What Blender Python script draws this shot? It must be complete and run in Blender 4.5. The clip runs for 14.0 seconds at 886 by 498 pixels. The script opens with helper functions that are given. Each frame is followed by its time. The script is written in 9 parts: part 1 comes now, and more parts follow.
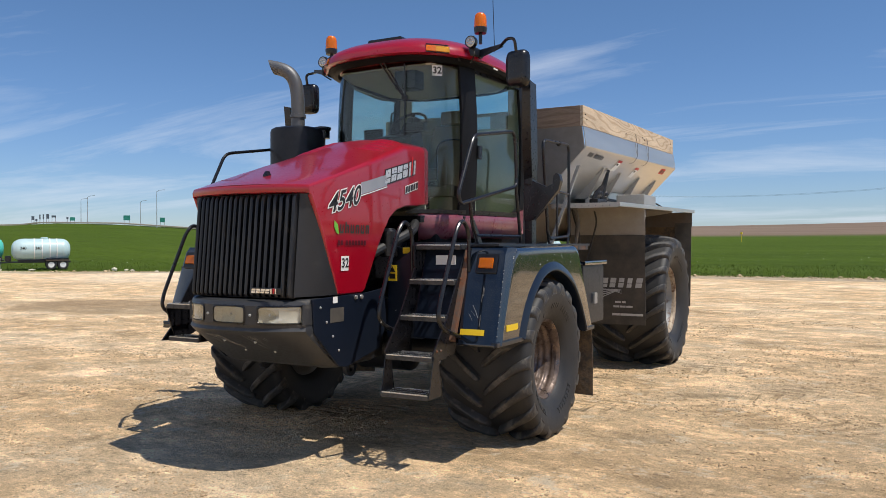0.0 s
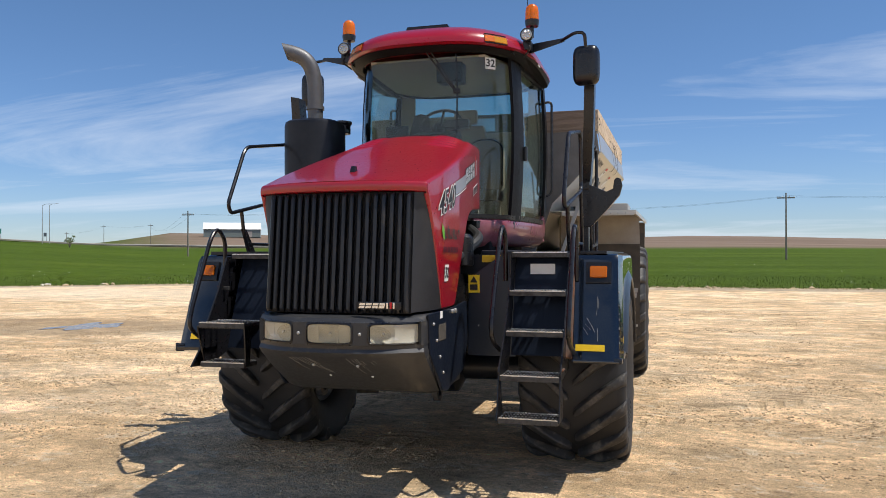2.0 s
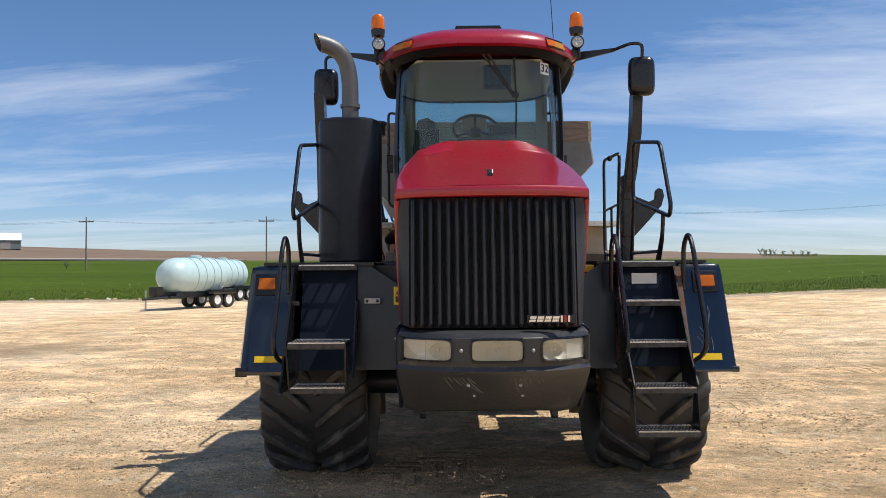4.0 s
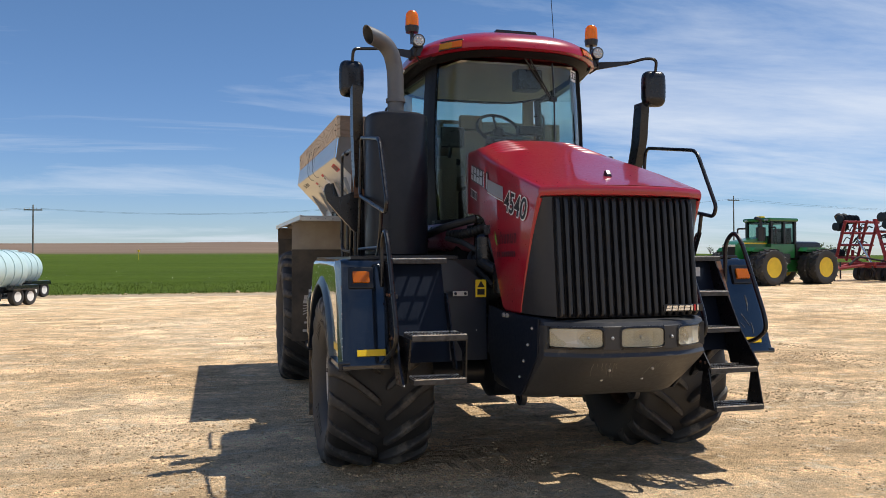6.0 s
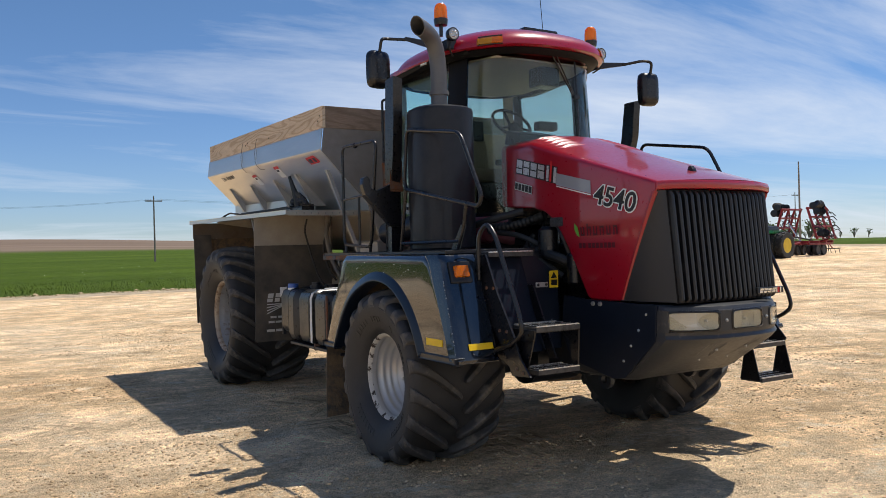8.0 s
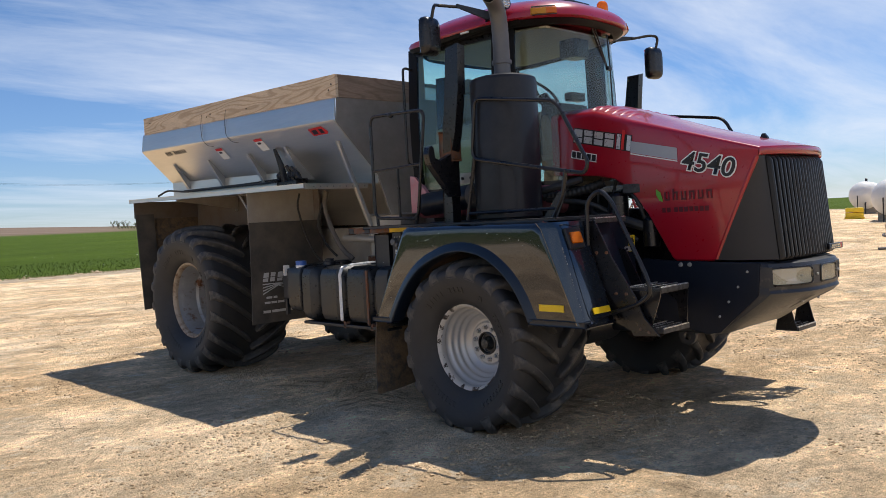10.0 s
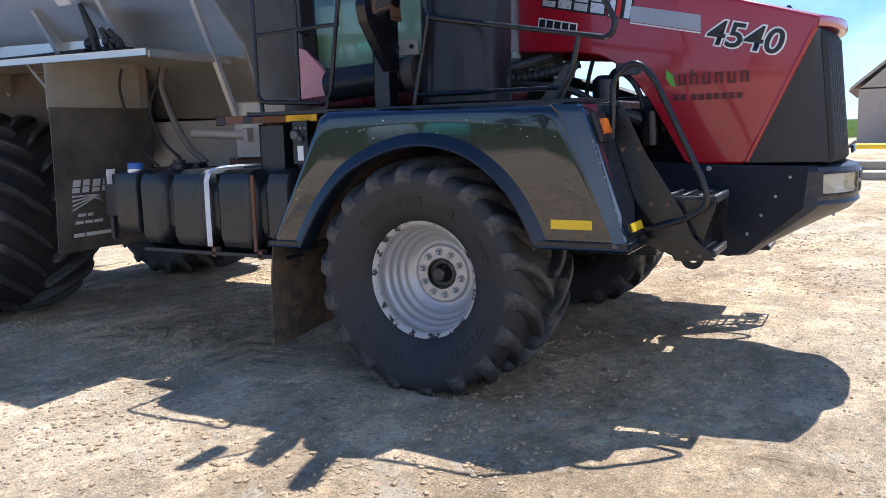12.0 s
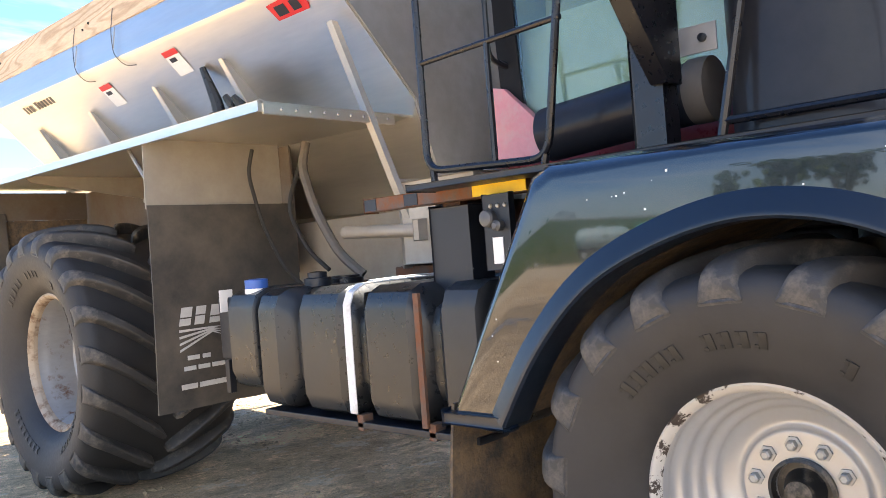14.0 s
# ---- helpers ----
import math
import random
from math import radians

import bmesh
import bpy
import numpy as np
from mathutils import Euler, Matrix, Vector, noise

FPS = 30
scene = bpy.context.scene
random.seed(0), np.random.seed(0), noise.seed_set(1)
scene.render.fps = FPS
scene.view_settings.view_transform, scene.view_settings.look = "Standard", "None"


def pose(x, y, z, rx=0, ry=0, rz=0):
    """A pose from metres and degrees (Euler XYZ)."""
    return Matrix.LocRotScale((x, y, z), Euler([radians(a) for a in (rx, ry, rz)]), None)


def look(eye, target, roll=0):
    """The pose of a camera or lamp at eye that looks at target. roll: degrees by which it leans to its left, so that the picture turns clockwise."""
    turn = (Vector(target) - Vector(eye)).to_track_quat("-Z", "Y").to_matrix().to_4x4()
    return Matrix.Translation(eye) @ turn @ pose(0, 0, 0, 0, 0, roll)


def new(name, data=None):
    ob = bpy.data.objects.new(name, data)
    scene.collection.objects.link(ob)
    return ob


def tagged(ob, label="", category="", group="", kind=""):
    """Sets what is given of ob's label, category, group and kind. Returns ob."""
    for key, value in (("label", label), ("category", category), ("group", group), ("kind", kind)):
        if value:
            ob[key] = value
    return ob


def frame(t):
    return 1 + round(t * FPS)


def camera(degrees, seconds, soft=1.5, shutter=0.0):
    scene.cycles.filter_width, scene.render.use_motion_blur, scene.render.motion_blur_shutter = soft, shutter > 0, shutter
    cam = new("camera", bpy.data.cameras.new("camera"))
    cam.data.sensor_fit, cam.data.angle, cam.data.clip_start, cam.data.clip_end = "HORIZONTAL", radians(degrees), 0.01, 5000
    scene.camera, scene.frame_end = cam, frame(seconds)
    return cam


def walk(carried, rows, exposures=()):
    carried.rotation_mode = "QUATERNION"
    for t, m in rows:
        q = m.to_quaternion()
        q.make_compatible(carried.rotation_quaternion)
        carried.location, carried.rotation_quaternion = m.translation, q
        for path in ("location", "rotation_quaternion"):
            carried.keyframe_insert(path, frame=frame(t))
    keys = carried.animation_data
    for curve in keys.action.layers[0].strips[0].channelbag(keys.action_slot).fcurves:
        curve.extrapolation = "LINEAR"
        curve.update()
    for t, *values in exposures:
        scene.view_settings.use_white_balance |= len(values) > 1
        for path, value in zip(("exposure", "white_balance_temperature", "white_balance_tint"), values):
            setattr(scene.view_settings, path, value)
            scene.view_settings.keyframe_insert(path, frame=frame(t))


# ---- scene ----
cam = camera(58.2, 14.0, soft=0.8)
PATH = [
    (0, (4.424, -5.9, 1.788), (3.469, -4.142, 1.775), -0.1),
    (0.5, (3.858, -5.85, 1.771), (2.993, -4.046, 1.774), -0.1),
    (1, (3.314, -5.966, 1.762), (2.548, -4.119, 1.776), -0.0),
    (1.5, (2.763, -6.043, 1.747), (2.107, -4.154, 1.765), -0.1),
    (2, (2.151, -6.073, 1.753), (1.606, -4.149, 1.77), -0.1),
    (2.5, (1.576, -6.104, 1.778), (1.151, -4.15, 1.798), -0.3),
    (3, (0.974, -6.071, 1.774), (0.673, -4.094, 1.806), -0.3),
    (3.2, (0.71, -6.061, 1.747), (0.462, -4.076, 1.783), -0.4),
    (5.3, (-1.764, -6.03, 1.761), (-1.413, -4.062, 1.815), -0.0),
    (5.5, (-2.014, -6.003, 1.747), (-1.612, -4.044, 1.792), -0.0),
    (6, (-2.631, -5.96, 1.756), (-2.102, -4.031, 1.784), -0.2),
    (6.5, (-3.199, -5.776, 1.742), (-2.549, -3.885, 1.764), -0.4),
    (7, (-3.757, -5.616, 1.764), (-2.984, -3.771, 1.777), -0.8),
    (7.5, (-4.283, -5.356, 1.761), (-3.381, -3.571, 1.776), -1.0),
    (7.7, (-4.492, -5.24, 1.775), (-3.537, -3.483, 1.784), -1.2),
    (9.8, (-6.442, -3.871, 1.846), (-5.087, -2.401, 1.786), -3.0),
    (10, (-6.573, -3.675, 1.824), (-5.181, -2.241, 1.749), -3.1),
    (10.5, (-6.785, -3.147, 1.809), (-5.29, -1.824, 1.687), -3.0),
    (11, (-6.703, -2.52, 1.761), (-5.108, -1.327, 1.588), -2.6),
    (11.5, (-6.443, -1.902, 1.71), (-4.763, -0.844, 1.477), -1.9),
    (12, (-5.93, -1.372, 1.633), (-4.195, -0.421, 1.338), -1.6),
    (12.5, (-5.413, -0.908, 1.535), (-3.659, -0.012, 1.189), -1.8),
    (13, (-4.873, -0.522, 1.443), (-3.146, 0.416, 1.074), -3.2),
    (13.5, (-4.328, -0.123, 1.438), (-2.709, 1.013, 1.141), -5.5),
    (13.7, (-4.180, -0.001, 1.485), (-2.609, 1.216, 1.261), -6.0),
    (14, (-3.919, 0.194, 1.524), (-2.461, 1.562, 1.526), -4.5),
]
walk(cam, [(t, look(eye, target, roll)) for t, eye, target, roll in PATH],
     exposures=((0, -0.08, 6450, 10), (3, 0.06, 6450, 10), (5.5, 0.0, 6550, 10), (7.7, -0.04, 6500, 10), (10, 0.02, 6400, 11), (11, 0.14, 6250, 12), (11.5, 0.30, 5950, 12), (12, 0.62, 5450, 11), (12.5, 0.84, 5400, 11), (13, 1.25, 5500, 10), (13.5, 1.78, 5850, 9), (14, 2.0, 6700, 10)))

# ---------------------------------------------------------------- light
ELEV, SKY, SUN = 64.7, 0.095, 4.9
world = bpy.data.worlds.new("sky")
scene.world = world
world.use_nodes = True
wt = world.node_tree
wn = wt.nodes
sky = wn.new("ShaderNodeTexSky")
sky.sky_type = "NISHITA"
sky.sun_disc = False
sky.sun_elevation, sky.sun_rotation = radians(ELEV), radians(90)
sky.air_density, sky.dust_density, sky.ozone_density = 1.0, 0.0, 3.0
geo = wn.new("ShaderNodeTexCoord")
sep = wn.new("ShaderNodeSeparateXYZ")
wt.links.new(geo.outputs["Generated"], sep.inputs[0])
lift = wn.new("ShaderNodeMath"); lift.operation = "MAXIMUM"; lift.inputs[1].default_value = 0.0
wt.links.new(sep.outputs["Z"], lift.inputs[0])
add = wn.new("ShaderNodeMath"); add.inputs[1].default_value = 0.10
wt.links.new(lift.outputs[0], add.inputs[0])
flat = []
for axis in "XY":
    dv = wn.new("ShaderNodeMath"); dv.operation = "DIVIDE"
    wt.links.new(sep.outputs[axis], dv.inputs[0]); wt.links.new(add.outputs[0], dv.inputs[1])
    flat.append(dv)
comb = wn.new("ShaderNodeCombineXYZ")
wt.links.new(flat[0].outputs[0], comb.inputs[0]); wt.links.new(flat[1].outputs[0], comb.inputs[1])
cmap = wn.new("ShaderNodeMapping"); cmap.inputs["Scale"].default_value = (0.55, 1.5, 1); cmap.inputs["Rotation"].default_value = (0, 0, radians(20)); cmap.inputs["Location"].default_value = (3.1, 1.2, 0)
wt.links.new(comb.outputs[0], cmap.inputs[0])
cl = wn.new("ShaderNodeTexNoise"); cl.inputs["Scale"].default_value = 0.55; cl.inputs["Detail"].default_value = 9; cl.inputs["Roughness"].default_value = 0.62; cl.inputs["Distortion"].default_value = 0.5
wt.links.new(cmap.outputs[0], cl.inputs["Vector"])
ramp = wn.new("ShaderNodeValToRGB")
ramp.color_ramp.elements[0].position, ramp.color_ramp.elements[1].position = 0.47, 0.74
ramp.color_ramp.elements[1].color = (0.75, 0.75, 0.75, 1)


def sky_mask(value, lo, hi, to):
    """A soft step of a direction's coordinate, from 0 to the given amount."""
    r = wn.new("ShaderNodeMapRange"); r.interpolation_type = "SMOOTHSTEP"
    r.inputs[1].default_value, r.inputs[2].default_value, r.inputs[4].default_value = lo, hi, to
    wt.links.new(value, r.inputs[0])
    return r.outputs[0]


def sky_math(kind, a, b):
    m = wn.new("ShaderNodeMath"); m.operation = kind
    for k, v in enumerate((a, b)):
        if isinstance(v, float):
            m.inputs[k].default_value = v
        else:
            wt.links.new(v, m.inputs[k])
    return m.outputs[0]


# cirrus: wisps low in the north, a bank in the east, clear overhead in the north; unseen south-west cloud added as fill
# light
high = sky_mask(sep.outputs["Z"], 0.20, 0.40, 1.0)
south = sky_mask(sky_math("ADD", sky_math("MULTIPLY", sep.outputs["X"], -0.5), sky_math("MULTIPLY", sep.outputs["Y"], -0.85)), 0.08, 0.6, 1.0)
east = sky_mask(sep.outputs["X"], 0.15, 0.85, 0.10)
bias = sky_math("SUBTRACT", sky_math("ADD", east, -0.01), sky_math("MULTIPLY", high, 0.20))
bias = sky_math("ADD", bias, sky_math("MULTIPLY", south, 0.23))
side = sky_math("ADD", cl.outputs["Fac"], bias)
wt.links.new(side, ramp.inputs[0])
hue = wn.new("ShaderNodeHueSaturation"); hue.inputs["Saturation"].default_value = 1.12
tint = wn.new("ShaderNodeMix"); tint.data_type = "RGBA"; tint.blend_type = "MULTIPLY"; tint.inputs[0].default_value = 1
tint.inputs[7].default_value = (0.94, 0.985, 1.09, 1)
wt.links.new(sky.outputs[0], hue.inputs["Color"]); wt.links.new(hue.outputs[0], tint.inputs[6])
cmix = wn.new("ShaderNodeMix"); cmix.data_type = "RGBA"
low = wn.new("ShaderNodeValToRGB")
low.color_ramp.elements[0].position, low.color_ramp.elements[1].position = 0.0, 0.30
low.color_ramp.elements[0].color, low.color_ramp.elements[1].color = (0.76, 0.86, 1.08, 1), (1, 1, 1, 1)
wt.links.new(lift.outputs[0], low.inputs[0])
air = wn.new("ShaderNodeMix"); air.data_type = "RGBA"; air.blend_type = "MULTIPLY"; air.inputs[0].default_value = 1
wt.links.new(tint.outputs[2], air.inputs[6]); wt.links.new(low.outputs[0], air.inputs[7])
cmix.inputs[7].default_value = (8.3, 9.0, 10.1, 1)
wt.links.new(ramp.outputs[0], cmix.inputs[0]); wt.links.new(air.outputs[2], cmix.inputs[6])
bg = wn["Background"]
bg.inputs[1].default_value = SKY
wt.links.new(cmix.outputs[2], bg.inputs[0])
sun = new("sun", bpy.data.lights.new("sun", "SUN"))
sun.data.energy, sun.data.angle, sun.data.color = SUN, radians(0.53), (1.0, 0.94, 0.84)
sun.matrix_world = look((40 * math.cos(radians(ELEV)), 0, 40 * math.sin(radians(ELEV))), (0, 0, 0))

# ---------------------------------------------------------------- materials
def mat(name, col, rough=0.5, metal=0.0, var=0.15, vscale=4.0, bump=0.0, bscale=60.0, coat=0.0, dirt=None, amount=0.5, dscale=3.0,
        spots=0.12, rvar=0.12, stretch=(1, 1, 1), ior=1.5, emit=0.0, per_object=0.0, crough=0.04, cior=1.5):
    """Paint, metal or dirt with variation at two scales, stains of the colour dirt, and fine relief."""
    m = bpy.data.materials.new(name)
    m.use_nodes = True
    nt = m.node_tree
    n, link = nt.nodes, nt.links.new
    b = n["Principled BSDF"]
    tc, mp = n.new("ShaderNodeTexCoord"), n.new("ShaderNodeMapping")
    link(tc.outputs["Object"], mp.inputs[0])
    mp.inputs["Scale"].default_value = stretch
    big, fine = n.new("ShaderNodeTexNoise"), n.new("ShaderNodeTexNoise")
    for t, s, d in ((big, vscale, 5), (fine, vscale * 9, 4)):
        t.inputs["Scale"].default_value, t.inputs["Detail"].default_value = s, d
        link(mp.outputs[0], t.inputs["Vector"])
    blend = n.new("ShaderNodeMix")
    blend.inputs[0].default_value = 0.4
    link(big.outputs["Fac"], blend.inputs[2]); link(fine.outputs["Fac"], blend.inputs[3])
    rng = n.new("ShaderNodeMapRange")
    rng.inputs[1].default_value, rng.inputs[2].default_value = 0.3, 0.7
    rng.inputs[3].default_value, rng.inputs[4].default_value = 1 - var, 1 + var
    link(blend.outputs[0], rng.inputs[0])
    base = n.new("ShaderNodeMix"); base.data_type = "RGBA"; base.blend_type = "MULTIPLY"; base.inputs[0].default_value = 1
    base.inputs[6].default_value = (*col, 1)
    link(rng.outputs[0], base.inputs[7])
    out = base.outputs[2]
    if per_object:
        oi, pr = n.new("ShaderNodeObjectInfo"), n.new("ShaderNodeMapRange")
        pr.inputs[3].default_value, pr.inputs[4].default_value = 1 - per_object, 1 + per_object
        link(oi.outputs["Random"], pr.inputs[0])
        pm = n.new("ShaderNodeMix"); pm.data_type = "RGBA"; pm.blend_type = "MULTIPLY"; pm.inputs[0].default_value = 1
        link(out, pm.inputs[6]); link(pr.outputs[0], pm.inputs[7])
        out = pm.outputs[2]
    rr = n.new("ShaderNodeMapRange")
    rr.inputs[3].default_value, rr.inputs[4].default_value = max(0.02, rough - rvar), min(1, rough + rvar)
    link(fine.outputs["Fac"], rr.inputs[0])
    rout = rr.outputs[0]
    if dirt:
        dn, dr = n.new("ShaderNodeTexNoise"), n.new("ShaderNodeValToRGB")
        dn.inputs["Scale"].default_value, dn.inputs["Detail"].default_value, dn.inputs["Roughness"].default_value = dscale, 8, 0.68
        link(tc.outputs["Object"], dn.inputs["Vector"])
        dr.color_ramp.elements[0].position, dr.color_ramp.elements[1].position = 1 - amount - spots, 1 - amount + spots
        link(dn.outputs["Fac"], dr.inputs[0])
        dm = n.new("ShaderNodeMix"); dm.data_type = "RGBA"
        dm.inputs[7].default_value = (*dirt, 1)
        link(dr.outputs[0], dm.inputs[0]); link(out, dm.inputs[6])
        out = dm.outputs[2]
        rm = n.new("ShaderNodeMix"); rm.inputs[3].default_value = 0.85
        link(dr.outputs[0], rm.inputs[0]); link(rout, rm.inputs[2])
        rout = rm.outputs[0]
        if metal:
            mm = n.new("ShaderNodeMix"); mm.inputs[2].default_value, mm.inputs[3].default_value = metal, 0
            link(dr.outputs[0], mm.inputs[0]); link(mm.outputs[0], b.inputs["Metallic"])
    elif metal:
        b.inputs["Metallic"].default_value = metal
    link(out, b.inputs["Base Color"]); link(rout, b.inputs["Roughness"])
    b.inputs["IOR"].default_value, b.inputs["Coat Weight"].default_value, b.inputs["Coat Roughness"].default_value = ior, coat, crough
    b.inputs["Coat IOR"].default_value = cior
    if bump:
        bn, bp = n.new("ShaderNodeTexNoise"), n.new("ShaderNodeBump")
        bn.inputs["Scale"].default_value, bn.inputs["Detail"].default_value = bscale, 5
        link(mp.outputs[0], bn.inputs["Vector"]); link(bn.outputs["Fac"], bp.inputs["Height"])
        bp.inputs["Strength"].default_value, bp.inputs["Distance"].default_value = bump, 0.02
        link(bp.outputs[0], b.inputs["Normal"])
    return m


DUST = (0.36, 0.28, 0.18)
RUST = (0.16, 0.06, 0.025)
RED = mat("red_paint", (0.32, 0.0018, 0.014), 0.32, var=0.04, coat=0.7, dirt=(0.36, 0.035, 0.045), amount=0.10, dscale=2.2, spots=0.25, crough=0.07)
NAVY = mat("navy_paint", (0.0042, 0.0072, 0.0130), 0.16, var=0.10, coat=1.0, crough=0.03, cior=1.6, dirt=(0.05, 0.045, 0.038), amount=0.10, dscale=5, spots=0.2, bump=0.006, bscale=2.5, ior=1.4)
FLARE = mat("satin_navy_moulding", (0.0048, 0.0100, 0.0215), 0.34, var=0.12, dirt=(0.03, 0.034, 0.045), amount=0.14, dscale=6, ior=1.42, coat=0.25, crough=0.22)
NAVYP = mat("navy_panel_paint", (0.0042, 0.0072, 0.0130), 0.16, var=0.10, coat=1.0, crough=0.03, cior=1.55, dirt=(0.05, 0.045, 0.038), amount=0.10, dscale=5, spots=0.2, bump=0.11, bscale=1.5, ior=1.4)
NAVYM = mat("dull_navy_paint", (0.0075, 0.0115, 0.0215), 0.38, var=0.15, dirt=(0.05, 0.045, 0.045), amount=0.15, dscale=9, ior=1.3)
VISOR = mat("matt_black_moulding", (0.010, 0.010, 0.011), 0.5, dirt=(0.02, 0.018, 0.015), amount=0.28, dscale=7, ior=1.22)
FRAME = mat("frame_paint", (0.010, 0.013, 0.020), 0.42, dirt=(0.055, 0.048, 0.040), amount=0.27, dscale=5)
TRIM = mat("dark_grey_plastic", (0.019, 0.019, 0.021), 0.5, var=0.1, dirt=(0.055, 0.052, 0.047), amount=0.28, dscale=3, bump=0.03, bscale=300)
BUMPER = mat("bumper_plastic", (0.030, 0.031, 0.034), 0.42, var=0.12, dirt=(0.14, 0.122, 0.095), amount=0.30, dscale=9, bump=0.03, bscale=200)
BLACK = mat("black_paint", (0.007, 0.007, 0.009), 0.30, dirt=(0.045, 0.04, 0.03), amount=0.25, dscale=9)
GRILLE = mat("grille_plastic", (0.010, 0.010, 0.012), 0.36, dirt=(0.04, 0.036, 0.032), amount=0.34, dscale=6)
# flat near-black stands in for unlit depth in grilles, openings, under the cab
VOID = mat("dark_void", (0.006, 0.006, 0.007), 0.9)
RUBBER = mat("tyre_rubber", (0.0185, 0.0188, 0.0205), 0.58, var=0.25, vscale=5, dirt=(0.045, 0.042, 0.038), amount=0.32, dscale=2.5, spots=0.25, bump=0.05, bscale=45)
LUG = mat("tyre_lug_rubber", (0.031, 0.0305, 0.031), 0.55, var=0.3, vscale=6, dirt=(0.15, 0.133, 0.11), amount=0.39, dscale=9, spots=0.10, bump=0.12, bscale=60)
RUSTRIM = mat("rust_worn_rim_paint", (0.20, 0.155, 0.135), 0.20, metal=0.9, var=0.3, dirt=(0.06, 0.035, 0.022), amount=0.50, dscale=6, spots=0.12)
RIM = mat("silver_rim_paint", (0.48, 0.475, 0.465), 0.34, metal=0.4, var=0.06, dirt=(0.24, 0.19, 0.14), amount=0.24, dscale=6, spots=0.08)
FLANGE = mat("chipped_rim_flange", (0.52, 0.50, 0.46), 0.5, var=0.1, dirt=(0.045, 0.033, 0.027), amount=0.46, dscale=9, spots=0.015, bump=0.1, bscale=60)
TANRIM = mat("worn_tan_rim_paint", (0.38, 0.31, 0.23), 0.5, metal=0.2, dirt=(0.14, 0.075, 0.04), amount=0.44, dscale=8, spots=0.08)
BARREL = mat("dusty_rim_barrel", (0.30, 0.31, 0.32), 0.45, metal=0.3, var=0.15, dirt=(0.13, 0.055, 0.025), amount=0.40, dscale=5, spots=0.05, stretch=(0.4, 1, 1))
HUB = mat("greasy_black_hub", (0.02, 0.02, 0.02), 0.35, dirt=(0.2, 0.17, 0.13), amount=0.38, dscale=18)
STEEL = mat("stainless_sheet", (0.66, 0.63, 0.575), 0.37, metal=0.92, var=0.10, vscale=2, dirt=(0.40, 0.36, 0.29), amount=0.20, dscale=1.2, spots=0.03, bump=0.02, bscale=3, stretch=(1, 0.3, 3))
# hopper end walls only: a darker, greyer tone than the side sheet
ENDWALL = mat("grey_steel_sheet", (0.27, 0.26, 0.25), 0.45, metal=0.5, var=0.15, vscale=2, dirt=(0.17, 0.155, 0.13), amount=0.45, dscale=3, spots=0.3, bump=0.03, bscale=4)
SCUFF = mat("scuffed_bare_paint", (0.19, 0.185, 0.175), 0.7, var=0.2, vscale=30)
DULL = mat("dull_stainless_sheet", (0.46, 0.43, 0.38), 0.42, metal=0.75, var=0.12, vscale=2, dirt=(0.29, 0.255, 0.205), amount=0.5, dscale=2.5, spots=0.3, bump=0.03, bscale=5)


def board_material(name, pale, dark, along):
    """Plain-sawn pine: contour grain with knots, greyed and stained by weather."""
    m = bpy.data.materials.new(name)
    m.use_nodes = True
    n, link = m.node_tree.nodes, m.node_tree.links.new
    b = n["Principled BSDF"]
    tc, mp = n.new("ShaderNodeTexCoord"), n.new("ShaderNodeMapping")
    mp.inputs["Scale"].default_value = (3, 0.55, 3.6) if along == "y" else (0.55, 3, 3.6)
    link(tc.outputs["Object"], mp.inputs[0])
    field, blotch, fibre = n.new("ShaderNodeTexNoise"), n.new("ShaderNodeTexNoise"), n.new("ShaderNodeTexNoise")
    for t, sc, d in ((field, 1.1, 1.5), (blotch, 2.0, 6), (fibre, 30.0, 5)):
        t.inputs["Scale"].default_value, t.inputs["Detail"].default_value = sc, d
        link(mp.outputs[0], t.inputs["Vector"])
    mul, sine, rng = n.new("ShaderNodeMath"), n.new("ShaderNodeMath"), n.new("ShaderNodeMapRange")
    mul.operation, mul.inputs[1].default_value, sine.operation = "MULTIPLY", 85.0, "SINE"
    link(field.outputs["Fac"], mul.inputs[0]); link(mul.outputs[0], sine.inputs[0]); link(sine.outputs[0], rng.inputs[0])
    rng.inputs[1].default_value, rng.inputs[3].default_value, rng.inputs[4].default_value = 0.1, 0.0, 0.55
    grain = n.new("ShaderNodeMix"); grain.data_type = "RGBA"
    grain.inputs[6].default_value, grain.inputs[7].default_value = (*pale, 1), (*dark, 1)
    link(rng.outputs[0], grain.inputs[0])
    tone = n.new("ShaderNodeMix"); tone.data_type = "RGBA"; tone.blend_type = "MULTIPLY"; tone.inputs[0].default_value = 1
    shade, mixer = n.new("ShaderNodeMapRange"), n.new("ShaderNodeMix")
    mixer.inputs[0].default_value = 0.45
    link(blotch.outputs["Fac"], mixer.inputs[2]); link(fibre.outputs["Fac"], mixer.inputs[3]); link(mixer.outputs[0], shade.inputs[0])
    shade.inputs[1].default_value, shade.inputs[2].default_value, shade.inputs[3].default_value, shade.inputs[4].default_value = 0.3, 0.7, 0.72, 1.2
    link(grain.outputs[2], tone.inputs[6]); link(shade.outputs[0], tone.inputs[7]); link(tone.outputs[2], b.inputs["Base Color"])
    b.inputs["Roughness"].default_value = 0.8
    bp = n.new("ShaderNodeBump")
    bp.inputs["Strength"].default_value, bp.inputs["Distance"].default_value = 0.35, 0.004
    link(fibre.outputs["Fac"], bp.inputs["Height"]); link(bp.outputs[0], b.inputs["Normal"])
    return m


